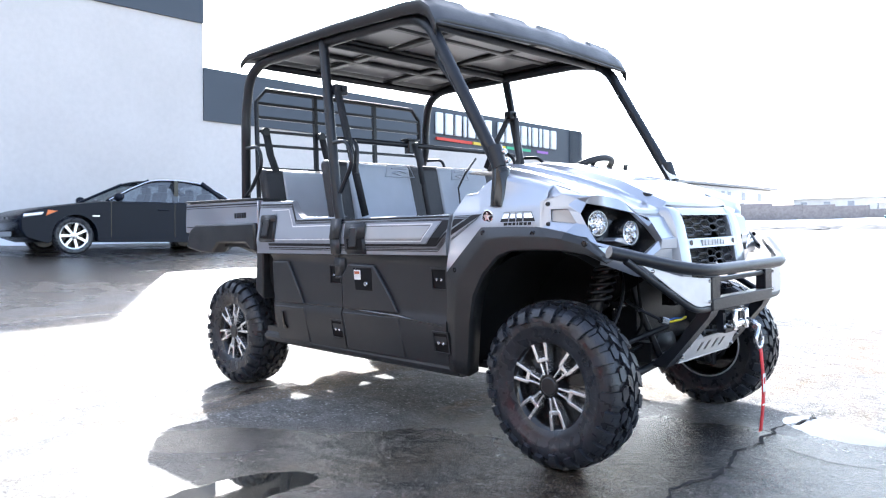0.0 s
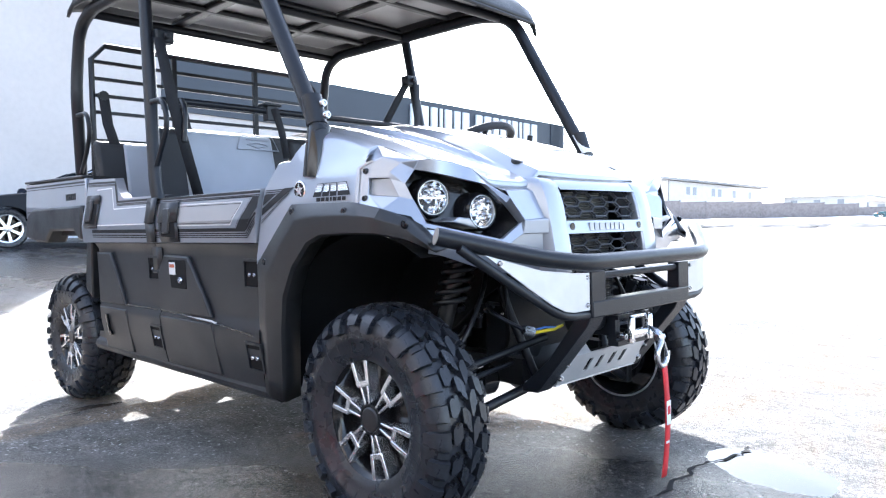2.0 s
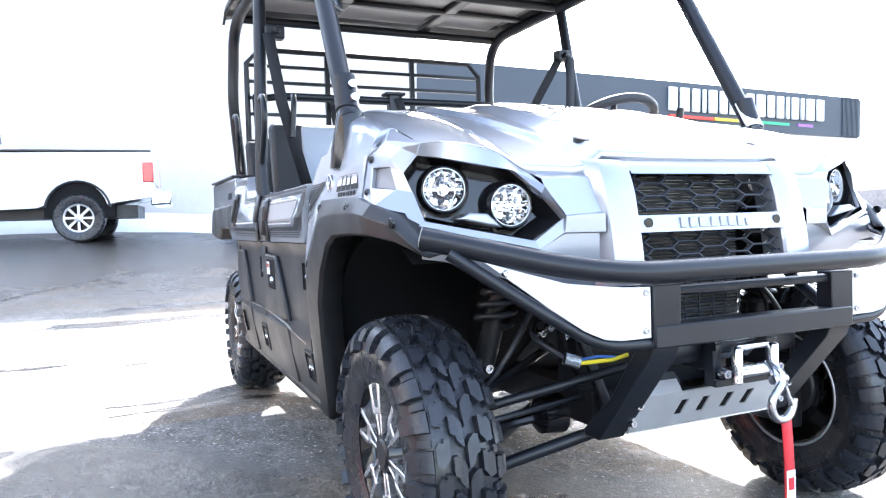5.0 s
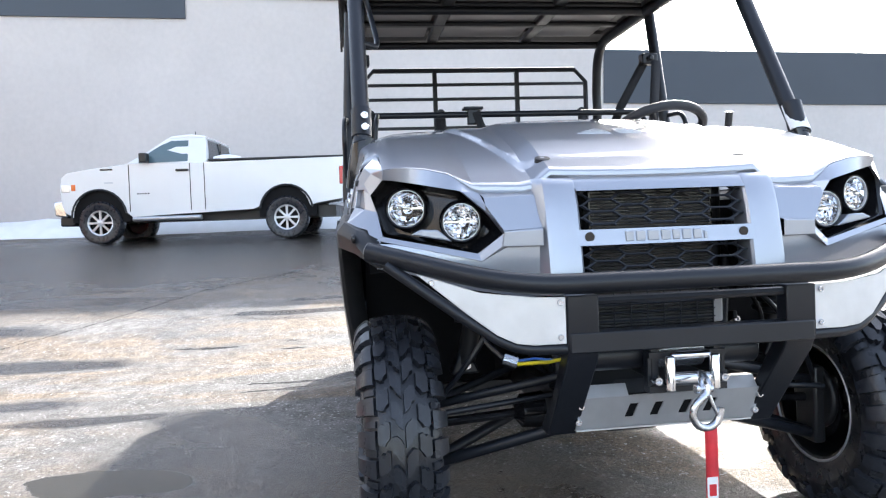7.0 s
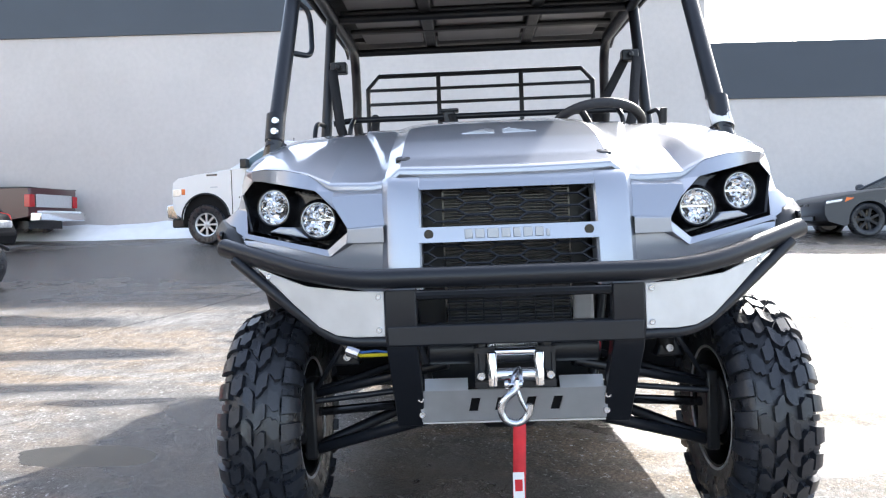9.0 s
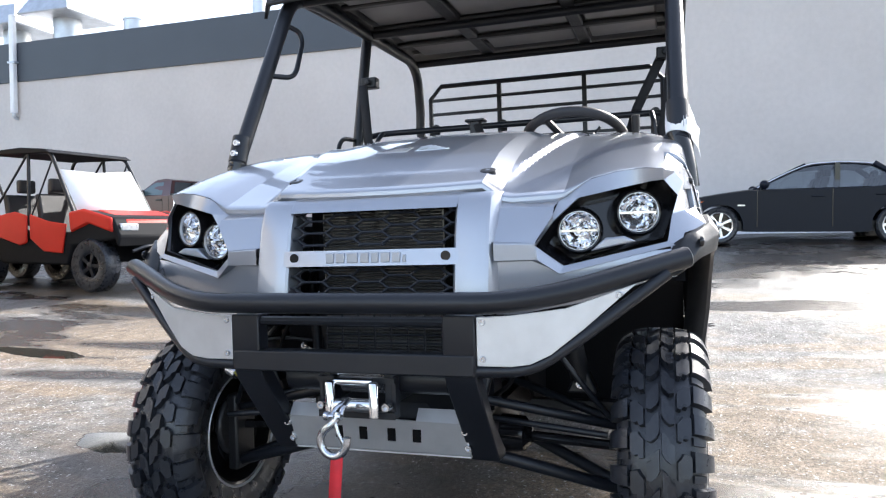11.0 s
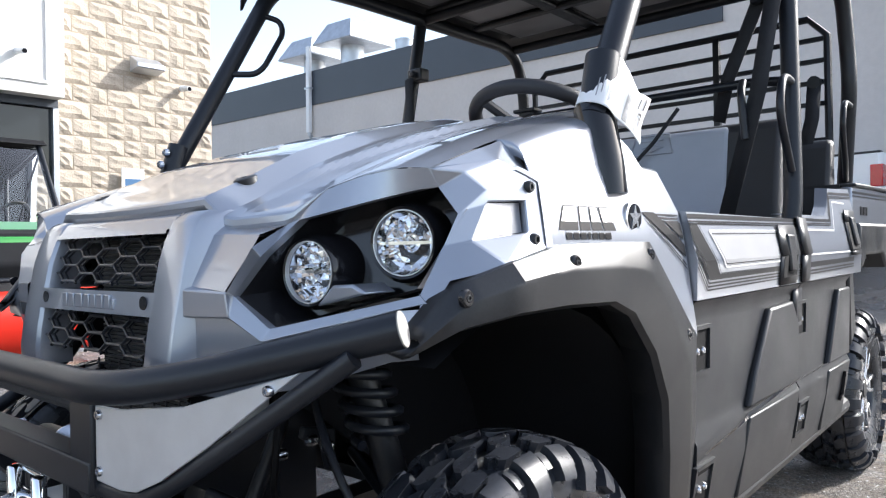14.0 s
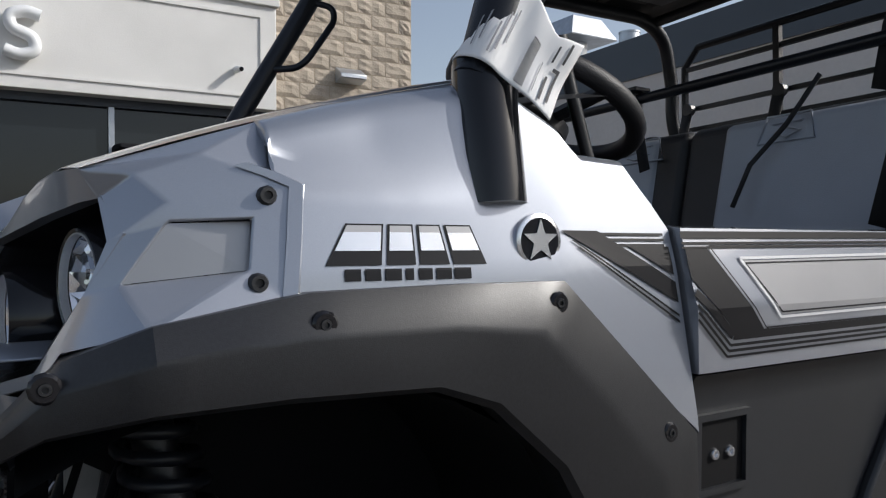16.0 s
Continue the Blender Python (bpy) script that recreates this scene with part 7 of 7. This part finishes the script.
def sedan(m, paint, label, rim_mat):
    """Four-door saloon; local x ahead from the front axle, ground at 0."""
    car = thing("sedan", label, "car", "parked sedans", m)
    r, wb = 0.325, 2.76
    out = [(0.76, 0.30), (0.83, 0.42), (0.84, 0.58), (0.81, 0.68), (0.70, 0.745), (0.50, 0.80), (0.0, 0.885), (-0.45, 0.945), (-1.2, 0.955), (-2.4, 0.97), (-2.9, 1.0), (-3.35, 1.01), (-3.62, 0.99), (-3.68, 0.80), (-3.69, 0.5), (-3.60, 0.32)]
    under = [(-wb - 0.40, 0.24)] + arch_run(-wb, r, 0.24)[::-1] + [(-wb + 0.42, 0.21), (-0.42, 0.21)] + arch_run(0, r, 0.24)[::-1] + [(0.45, 0.20)]
    part("body", body_solid(out + under, 0.90, 0.06, 0.6), paint, car, bevel=0.03, smooth=40)
    glassy = Shape()
    rows = []
    for z, x0, x1, hw in ((0.94, -0.55, -3.05, 0.79), (1.18, -1.02, -2.78, 0.71), (1.36, -1.42, -2.42, 0.61)):
        rows.append([(x0, hw, z), (lerp(x0, x1, 0.5), hw + 0.02, z), (x1, hw, z), (x1, -hw, z), (lerp(x0, x1, 0.5), -hw - 0.02, z), (x0, -hw, z)])
    part("cabin_glass", glassy.grid(rows, close=True), CARGLASS, car, smooth=40)
    roof = []
    for i in range(11):
        x = lerp(-1.34, -2.52, i / 10)
        z = 1.355 + 0.065 * math.sin(math.pi * (0.12 + 0.76 * i / 10))
        roof.append([(x, hw * 0.62, z - 0.035 * (hw ** 4)) for hw in (-1, -0.8, -0.4, 0, 0.4, 0.8, 1)])
    part("roof_panel", Shape().grid(roof), paint, car, smooth=50, solid=0.03)
    for s in (1, -1):
        trim = [(-0.62, s * 0.80, 0.97), (-1.02, s * 0.735, 1.19), (-1.44, s * 0.64, 1.375), (-1.95, s * 0.62, 1.405), (-2.45, s * 0.64, 1.365), (-2.85, s * 0.75, 1.16), (-3.02, s * 0.79, 1.02)]
        part("window_trim", Shape().tube(trim, 0.015, 6, 0.15), ALLOY, car, smooth=50)
        part("a_pillar", Shape().tube([(-0.58, s * 0.79, 0.95), (-1.40, s * 0.63, 1.37)], 0.028, 8), paint, car, smooth=50)
        part("b_pillar", Shape().box((-1.92, s * 0.70 - 0.06, 0.95), (-1.84, s * 0.70 + 0.06, 1.38), Matrix.Identity(4)), GLOSSBLACK, car)
        part("c_pillar", Shape().tube([(-3.0, s * 0.78, 0.97), (-2.45, s * 0.63, 1.37)], 0.05, 8), paint, car, smooth=50)
        mirror = part("wing_mirror", Shape().lathe([(0.03, -0.09), (0.075, -0.05), (0.08, 0.04), (0.05, 0.09)], pose(-0.72, s * 0.98, 1.02, 90, 0, 0), 14), paint, car, smooth=50)
        part("door_handle", Shape().box((-1.66, s * 0.90 - 0.015, 0.80), (-1.46, s * 0.90 + 0.02, 0.83)), paint, car, bevel=0.01)
        part("door_handle", Shape().box((-2.62, s * 0.90 - 0.015, 0.82), (-2.42, s * 0.90 + 0.02, 0.85)), paint, car, bevel=0.01)
        for x0, x1 in ((-0.62, -0.615), (-1.79, -1.785)):
            part("door_gap", Shape().box((x0 - 0.004, s * 0.902 - 0.004, 0.30), (x1 + 0.004, s * 0.902 + 0.001, 0.93)), GLOSSBLACK, car)
        lamp_s = Shape().prism([(0.50, 0.665), (0.80, 0.62), (0.78, 0.69), (0.46, 0.735)], XZ(s * 0.70, s), 0.207)
        part("headlamp", lamp_s, LAMPCLEAR, car, bevel=0.02)
        part("turn_lamp", Shape().prism([(0.26, 0.745), (0.44, 0.665), (0.41, 0.76)], XZ(s * 0.86, s), 0.047), LAMPAMBER, car)
        part("side_marker", Shape().box((-0.42, s * 0.897, 0.66), (-0.30, s * 0.903, 0.685)), LAMPCLEAR, car)
        part("kidney_grille", Shape().prism([(s * 0.03, 0.50), (s * 0.22, 0.50), (s * 0.24, 0.64), (s * 0.05, 0.65)], YZ(0.835), 0.02), GLOSSBLACK, car, bevel=0.01)
        part("tail_lamp", Shape().box((-3.70, s * 0.60 - 0.2, 0.74), (-3.62, s * 0.60 + 0.25, 0.88)), LAMPRED, car, bevel=0.02)
        for x in (0, -wb):
            road_wheel(r, 0.22, 0.235, pose(x, s * 0.79, r, -90 * s, 0, 0), car, rim_mat, 7)
        for x in (-1.55, -2.45):
            part("seat_back", Shape().prism([(x, 0.75), (x - 0.14, 0.75), (x - 0.26, 1.16), (x - 0.14, 1.18)], XZ(s * 0.38 - 0.22), 0.44), VINYL_BLACK, car, bevel=0.03)
            part("headrest", Shape().box((x - 0.28, s * 0.38 - 0.12, 1.17), (x - 0.19, s * 0.38 + 0.12, 1.30)), VINYL_BLACK, car, bevel=0.02)
    part("dashboard", Shape().box((-1.05, -0.70, 0.85), (-0.62, 0.70, 0.97)), PLASTIC, car, bevel=0.03)
    part("lower_grille", Shape().box((0.81, -0.5, 0.30), (0.86, 0.5, 0.40)), GLOSSBLACK, car, bevel=0.01)
    part("wiper", Shape().tube([(-0.52, 0.5, 0.965), (-0.62, 0.0, 1.0)], 0.012, 6), PLASTIC, car)
    part("underbody", Shape().box((-3.3, -0.75, 0.22), (0.5, 0.75, 0.4)), PLASTIC, car)
    part("roof_antenna", Shape().prism([(-2.52, 1.40), (-2.66, 1.385), (-2.66, 1.43)], XZ(-0.02), 0.04), paint, car)
    return car


PICKGLASS = material("blue_tinted_cab_glass", (0.10, 0.15, 0.17), 0.05, 0, 0.1, 1.5)


def pickup(m, label, paint, length_bed, wb, old=False):
    """Regular-cab pickup; local x ahead from the front axle, ground at 0."""
    car = thing("pickup_truck", label, "pickup truck", "parked pickups", m)
    r = 0.405
    tail = -wb - 1.18
    out = [(0.66, 0.62), (0.72, 0.75), (0.74, 1.08), (0.71, 1.28), (0.60, 1.37), (0.2, 1.43), (-0.45, 1.50), (-0.62, 1.52), (-1.95, 1.49), (-1.99, 1.49), (-2.0, 1.50), (tail + 0.02, 1.53), (tail, 1.46), (tail + 0.02, 0.74)]
    under = [(-wb - 0.62, 0.66)] + arc(-wb, 0.52, 0.50, 12, 168, 12)[::-1] + [(-wb + 0.6, 0.58), (-0.6, 0.50)] + arc(0, 0.52, 0.51, 0, 172, 12)[::-1] + [(0.55, 0.56)]
    part("body", body_solid(out + under, 0.99, 0.03, 1.0), paint, car, bevel=0.025, smooth=40)
    rows = []
    for z, x0, x1, hw in ((1.48, -0.50, -2.03, 0.96), (1.74, -0.95, -2.02, 0.91), (1.97, -1.28, -1.99, 0.83)):
        rows.append([(x0, hw, z), (x1, hw, z), (x1, -hw, z), (x0, -hw, z)])
    part("cab_frame", Shape().grid(rows, close=True), paint, car, smooth=40)
    part("cab_roof", Shape().prism([(-1.21, 1.94), (-1.36, 2.01), (-1.72, 2.04), (-2.00, 2.00), (-2.02, 1.94)], XZ(-0.835), 1.67), paint, car, bevel=0.04)
    for s in (1, -1):
        def tilt(u, w, d, s=s):
            return (u, s * (interp(w, [(1.48, 0.96), (1.74, 0.91), (1.97, 0.83)]) + 0.006 + d), w)
        part("side_window", Shape().prism([(-0.74, 1.50), (-1.68, 1.52), (-1.68, 1.92), (-1.36, 1.92), (-1.18, 1.84), (-0.98, 1.72)], tilt, 0.004), PICKGLASS, car, smooth=0)
        part("wing_mirror", Shape().box((-0.98, s * 1.02 - 0.03, 1.50), (-0.84, s * 1.02 + 0.12 * s + 0.03, 1.68)), PLASTIC, car, bevel=0.02)
        part("door_handle", Shape().box((-1.70, s * 0.99 - 0.01, 1.33), (-1.46, s * 0.99 + 0.03, 1.375)), PLASTIC, car, bevel=0.01)
        for x in (-0.58, -1.72, -1.985):
            part("door_gap", Shape().box((x - 0.007, s * 0.992 - 0.004, 0.60), (x + 0.007, s * 0.992 + 0.001, 1.48)), GLOSSBLACK, car)
        part("headlamp", Shape().box((0.50, s * 0.78 - 0.20, 0.98), (0.705, s * 0.78 + 0.215, 1.16)), LAMPCLEAR, car, bevel=0.03)
        part("turn_lamp", Shape().box((0.42, s * 0.985 - 0.03, 1.02), (0.50, s * 0.985 + 0.012, 1.14)), LAMPAMBER, car, bevel=0.01)
        part("tail_lamp", Shape().box((tail - 0.012, s * 0.90 - 0.10, 1.0), (tail + 0.16, s * 0.90 + 0.105, 1.34)), LAMPRED, car, bevel=0.015)
        part("bed_rail_cap", Shape().box((tail + 0.02, s * 0.92 - 0.08, 1.515), (-2.06, s * 0.92 + 0.07, 1.55)), PLASTIC, car, bevel=0.008)
        part("arch_lip", Shape().tube([(p[0], s * 0.985, p[1]) for p in arc(-wb, 0.52, 0.50, 8, 172, 14)], 0.022, 6), PLASTIC, car, smooth=50)
        part("arch_lip", Shape().tube([(p[0], s * 0.985, p[1]) for p in arc(0, 0.52, 0.51, 0, 172, 14)], 0.022, 6), PLASTIC, car, smooth=50)
        part("running_board", Shape().tube([(-0.62, s * 0.96, 0.46), (-1.9, s * 0.96, 0.46)], 0.05, 10), GALV, car, smooth=50)
        for k in range(5):
            part("door_badge", Shape().box((-0.75 - k * 0.05, s * 0.993, 0.92), (-0.72 - k * 0.05, s * 0.997, 0.945)), INK, car)
        part("fender_badge", Shape().box((-0.28, s * 0.993, 1.14), (-0.12, s * 0.997, 1.165)), GALV, car)
        for x in (0, -wb):
            road_wheel(r, 0.26, 0.24, pose(x, s * 0.86, r, -90 * s, 0, 0), car, ALU, 8)
    part("front_bumper", Shape().prism([(0.60, 0.52), (0.84, 0.56), (0.86, 0.82), (0.62, 0.86)], XZ(-0.97), 1.94), CHROME, car, bevel=0.03)
    part("grille", Shape().prism([(0.70, 0.84), (0.765, 0.88), (0.75, 1.26), (0.70, 1.28)], XZ(-0.62), 1.24), GLOSSBLACK if not old else CHROME, car, bevel=0.02)
    # plain boxes stand for arch liners, with the shade inside put into their colour
    for x in (0, -wb):
        part("wheel_well", Shape().box((x - 0.56, -0.93, 0.42), (x + 0.52, 0.93, 1.05)), SHADE_BLACK, car)
    part("front_valance", Shape().box((0.50, -0.9, 0.36), (0.78, 0.9, 0.54)), PLASTIC, car, bevel=0.03)
    part("rear_bumper", Shape().prism([(tail + 0.05, 0.60), (tail - 0.28, 0.62), (tail - 0.30, 0.84), (tail + 0.02, 0.86)], XZ(-0.95), 1.9), CHROME, car, bevel=0.03)
    part("windscreen", Shape().add([(-0.555, 0.88, 1.52), (-0.555, -0.88, 1.52), (-1.255, -0.78, 1.95), (-1.255, 0.78, 1.95)], [(0, 1, 2, 3)]), TINTED, car, smooth=0)
    back_glass = part("rear_window", Shape().prism([(-0.80, 1.55), (0.80, 1.55), (0.72, 1.93), (-0.72, 1.93)], lambda u, w, d: (lerp(-2.031, -1.992, (w - 1.48) / 0.49) - d, u, w), 0.012), TINTED, car, smooth=0)
    part("window_bar", Shape().box((-2.046, -0.03, 1.55), (-2.030, 0.03, 1.93)), GLOSSBLACK, back_glass)
    part("tailgate_panel", Shape().box((tail - 0.012, -0.74, 1.0), (tail + 0.01, 0.74, 1.36)), ALU if old else paint, car, bevel=0.01)
    part("bed_opening", Shape().box((tail + 0.08, -0.82, 1.50), (-2.08, 0.82, 1.545)), PLASTIC, car)
    if not old:
        part("hood_scoop_badge", Shape().box((-0.28, 0.985, 1.385), (-0.05, 0.994, 1.415)), GLOSSBLACK, car)
        part("snow_patch", Shape().lathe([(0.28, 0.0), (0.25, 0.06), (0.12, 0.09), (0.01, 0.09)], pose(-2.36, 0.72, 1.545), 16), SNOW, car, "snow lying on the bed rail", smooth=50)
        part("roof_antenna", Shape().tube([(-1.45, -0.3, 2.04), (-1.46, -0.3, 2.24)], 0.010, 6), PLASTIC, car)
    else:
        part("bumper_snow", Shape().box((tail - 0.28, -0.8, 0.845), (tail - 0.02, 0.75, 0.90)), SNOW, car, "snow on the bumper", bevel=0.02)
    part("underbody", Shape().box((-wb - 0.9, -0.7, 0.40), (0.3, 0.7, 0.62)), PLASTIC, car)
    return car


def stand(x, y, turn):
    return pose(x, y, ground_z(x, y), 0, 0, turn)


sedan(pose(-20.2, 95.5, ground_z(-20, 95.5) + 0.35, 0, 0, 172), TEALPAINT, "blue-green car parked in the snow before the far fence", ALLOY)
sedan(pose(-12.54, 1.40, ground_z(-12.4, 2.0) - 0.02, 0, 0, -90), DARKPAINT, "black four-door sedan with silver alloy wheels parked along the wall", ALLOY)
sedan(pose(-12.85, 7.6, ground_z(-12.5, 8), 0, 0, -93), GREYPAINT, "dark grey metallic sedan with black wheels parked along the wall", POWDER)
pickup(pose(-13.25, -5.30, ground_z(-13.25, -5.42) - 0.05, 0, 1.4, -96), "white regular-cab pickup truck with chrome bumpers parked along the wall", WHITEPAINT, 2.4, 3.5)
pickup(pose(-14.75, -13.5, ground_z(-14.2, -11), 0, 0, -96) @ Matrix.Scale(0.82, 4), "old maroon pickup truck with silver tailgate and snowy bumper", MAROON, 2.4, 3.4, old=True)


def side_by_side(m, paint, label, cover=False, roofed=True, doors=None):
    """Crew side-by-side seen from afar; local x ahead from the rear axle."""
    v = thing("side_by_side", label, "side-by-side vehicle", "parked side-by-sides", m)
    wb = 2.3
    part("lower_body", Shape().prism([(-0.55, 0.72), (-0.55, 0.95), (0.25, 0.98), (0.35, 0.55), (0.45, 0.36), (1.85, 0.36), (1.95, 0.62), (2.75, 0.72), (2.80, 0.60), (2.85, 0.75), (2.72, 1.0), (2.2, 1.10), (1.95, 1.06), (1.9, 0.80), (0.5, 0.80), (0.3, 1.0), (-0.55, 0.99)], XZ(-0.70), 1.40), PLASTIC_MATT, v, bevel=0.03)
    for s in (1, -1):
        part("bed_panel", Shape().prism([(-0.56, 0.76), (0.22, 0.76), (0.30, 0.98), (0.22, 1.04), (-0.56, 1.02)], XZ(s * 0.70, s), 0.03), paint, v, bevel=0.02)
        part("rear_door", Shape().prism([(0.42, 0.74), (0.90, 0.62), (1.05, 0.66), (1.06, 1.04), (0.80, 1.10), (0.40, 1.04)], XZ(s * 0.70, s), 0.03), doors or paint, v, bevel=0.02)
        part("front_door", Shape().prism([(1.12, 0.72), (1.40, 0.54), (1.78, 0.52), (1.86, 0.92), (1.5, 0.96), (1.12, 1.06)], XZ(s * 0.70, s), 0.03), doors or paint, v, bevel=0.02)
        part("front_fender", Shape().prism([(1.95, 0.80), (2.30, 0.92), (2.74, 0.80), (2.72, 1.0), (2.2, 1.12), (1.92, 1.08)], XZ(s * 0.68, s), 0.06), paint, v, bevel=0.03)
        part("cage_rail", Shape().tube([(1.95, s * 0.66, 1.05), (1.45, s * 0.62, 1.92), (0.35, s * 0.62, 1.95), (0.22, s * 0.64, 1.80), (0.22, s * 0.66, 0.95)], 0.026, 8, 0.12), POWDER, v, smooth=50)
        part("cage_post", Shape().tube([(1.02, s * 0.66, 0.9), (0.98, s * 0.62, 1.94)], 0.024, 8), POWDER, v, smooth=50)
        part("cage_brace", Shape().tube([(0.24, s * 0.65, 1.1), (0.95, s * 0.62, 1.9)], 0.016, 8), POWDER, v, smooth=50)
        part("cage_brace", Shape().tube([(1.04, s * 0.65, 1.0), (1.5, s * 0.62, 1.85)], 0.012, 8), POWDER, v, smooth=50)
        part("headlamp", Shape().box((2.70, s * 0.5 - 0.14, 0.82), (2.82, s * 0.5 + 0.14, 0.92)), LAMPCLEAR, v, bevel=0.02)
        for x in (0, wb):
            road_wheel(0.36, 0.24, 0.18, pose(x, s * 0.62, 0.36, -90 * s, 0, 0), v, POWDER, 5)
    part("hood", Shape().prism([(1.95, 1.06), (2.25, 1.11), (2.74, 0.98), (2.80, 0.80), (2.70, 0.80), (1.95, 1.0)], XZ(-0.52), 1.04), paint, v, bevel=0.03)
    part("front_bumper", Shape().tube([(2.85, -0.5, 0.55), (2.9, -0.3, 0.62), (2.9, 0.3, 0.62), (2.85, 0.5, 0.55)], 0.025, 8, 0.08), POWDER, v, smooth=50)
    if roofed:
        part("roof_panel", Shape().prism([(1.52, 1.90), (1.40, 1.96), (0.9, 2.0), (0.3, 1.98), (0.18, 1.92)], XZ(-0.70), 1.40), PLASTIC_MATT, v, bevel=0.02)
    for x in (0.45, 1.15):
        part("bench_backrest", Shape().prism([(x, 0.78), (x + 0.1, 0.78), (x, 1.35), (x - 0.1, 1.35)], XZ(-0.60), 1.2), VINYL_BLACK, v, bevel=0.03)
        for y in (-0.38, 0.12):
            part("headrest", Shape().box((x - 0.12, y, 1.38), (x - 0.02, y + 0.26, 1.58)), VINYL_BLACK, v, bevel=0.03)
    part("steering_wheel", Shape().tube([pose(1.72, 0.3, 1.18, 0, -50, 0) @ Vector((0.16 * math.cos(a), 0.16 * math.sin(a), 0)) for a in (2 * math.pi * k / 20 for k in range(20))], 0.014, 6, closed=True), VINYL_BLACK, v, smooth=50)
    if cover:
        part("windscreen_cover", Shape().grid([[(1.97, -0.62, 1.09), (1.97, 0, 1.10), (1.97, 0.62, 1.09)], [(1.78, -0.62, 1.40), (1.76, 0, 1.41), (1.78, 0.62, 1.40)], [(1.58, -0.60, 1.68), (1.60, 0, 1.66), (1.58, 0.60, 1.72)]]), WHITEPAINT, v, "white sheet over the windscreen", smooth=60, solid=0.006)
    elif roofed:
        part("windscreen", Shape().add([(1.95, -0.62, 1.09), (1.95, 0.62, 1.09), (1.48, 0.60, 1.86), (1.48, -0.60, 1.86)], [(0, 1, 2, 3)]), CLEARGLASS, v, smooth=0)
    return v


side_by_side(stand(-6.22, -8.35, 83) @ Matrix.Scale(0.94, 4), REDPAINT, "bright red crew side-by-side with black cage and covered windscreen", cover=True)
side_by_side(stand(-6.7, -11.3, 80) @ Matrix.Scale(0.9, 4), CRIMSON, "dark red side-by-side with black cage parked behind another", roofed=False)
side_by_side(stand(-1.40, -8.1, 90), GREENPAINT, "green side-by-side with black doors and a glass windscreen", doors=PLASTIC_MATT)


def snow_plow(m):
    """A curved steel blade on its push frame; local x along the blade, y ahead."""
    v = thing("snow_plow_blade", "red curved steel snow plow blade on a black push frame", "snow plow", m=m)
    rows = []
    for k in range(13):
        a = radians(-65 + 105 * k / 12)
        rows.append([(x, -0.30 + 0.34 * math.cos(a), 0.34 + 0.34 * math.sin(a)) for x in (-0.92, -0.3, 0.3, 0.92)])
    part("blade", Shape().grid(rows), REDPAINT, v, smooth=60, solid=0.008)
    part("wear_edge", Shape().box((-0.92, -0.17, 0.0), (0.92, -0.155, 0.09)), GALV, v)
    part("top_flap", Shape().box((-0.92, -0.06, 0.55), (0.92, -0.045, 0.62)), PLASTIC, v)
    for x in (-0.6, 0.0, 0.6):
        part("blade_rib", Shape().prism([(-0.20, 0.05), (-0.06, 0.15), (0.0, 0.34), (-0.05, 0.52), (-0.22, 0.34)], lambda u, w, d, x=x: (x + d, u - 0.06, w), 0.012), POWDER, v)
    for s in (1, -1):
        part("push_arm", Shape().tube([(s * 0.35, -0.12, 0.25), (s * 0.25, -1.1, 0.34)], 0.03, 8), POWDER, v, smooth=40)


snow_plow(stand(-1.15, -4.8, 4))

# ---- split-face blocks of the second building (each a piece) ----
def block_mesh(w):
    s = Shape()
    rnd = random.Random(int(w * 1000))
    k, hh = 4, 0.19
    rows = []
    for i in range(k + 1):
        rows.append([(w * j / 4, (0.020 + rnd.uniform(-0.009, 0.012)) if 0 < j < 4 and 0 < i < k else 0.004, hh * i / k) for j in range(5)])
    s.grid(rows)
    return finish("block", s, BLOCK, smooth=0)


base_blocks = [block_mesh(0.388), block_mesh(0.389), block_mesh(0.387), block_mesh(0.188)]
meshes = [b.data for b in base_blocks]
for b in base_blocks:
    bpy.data.objects.remove(b)
core_wall = bpy.data.objects["wall_shop_core"]
rnd = random.Random(11)
for r in range(26):
    z = r * 0.2 - 0.1
    x = -4.47 - (0.2 if r % 2 else 0.0)
    while x < -2.55:
        start, wide = x, 0.4
        me = rnd.choice(meshes[:3])
        if x < -4.5:
            start, wide, me = -4.47, 0.2, meshes[3]
        elif x > -2.75:
            me = meshes[3]
        ob = new("block", me)
        ob.parent = core_wall
        ob.location = (start, BY - 0.03, z)
        x += 0.4
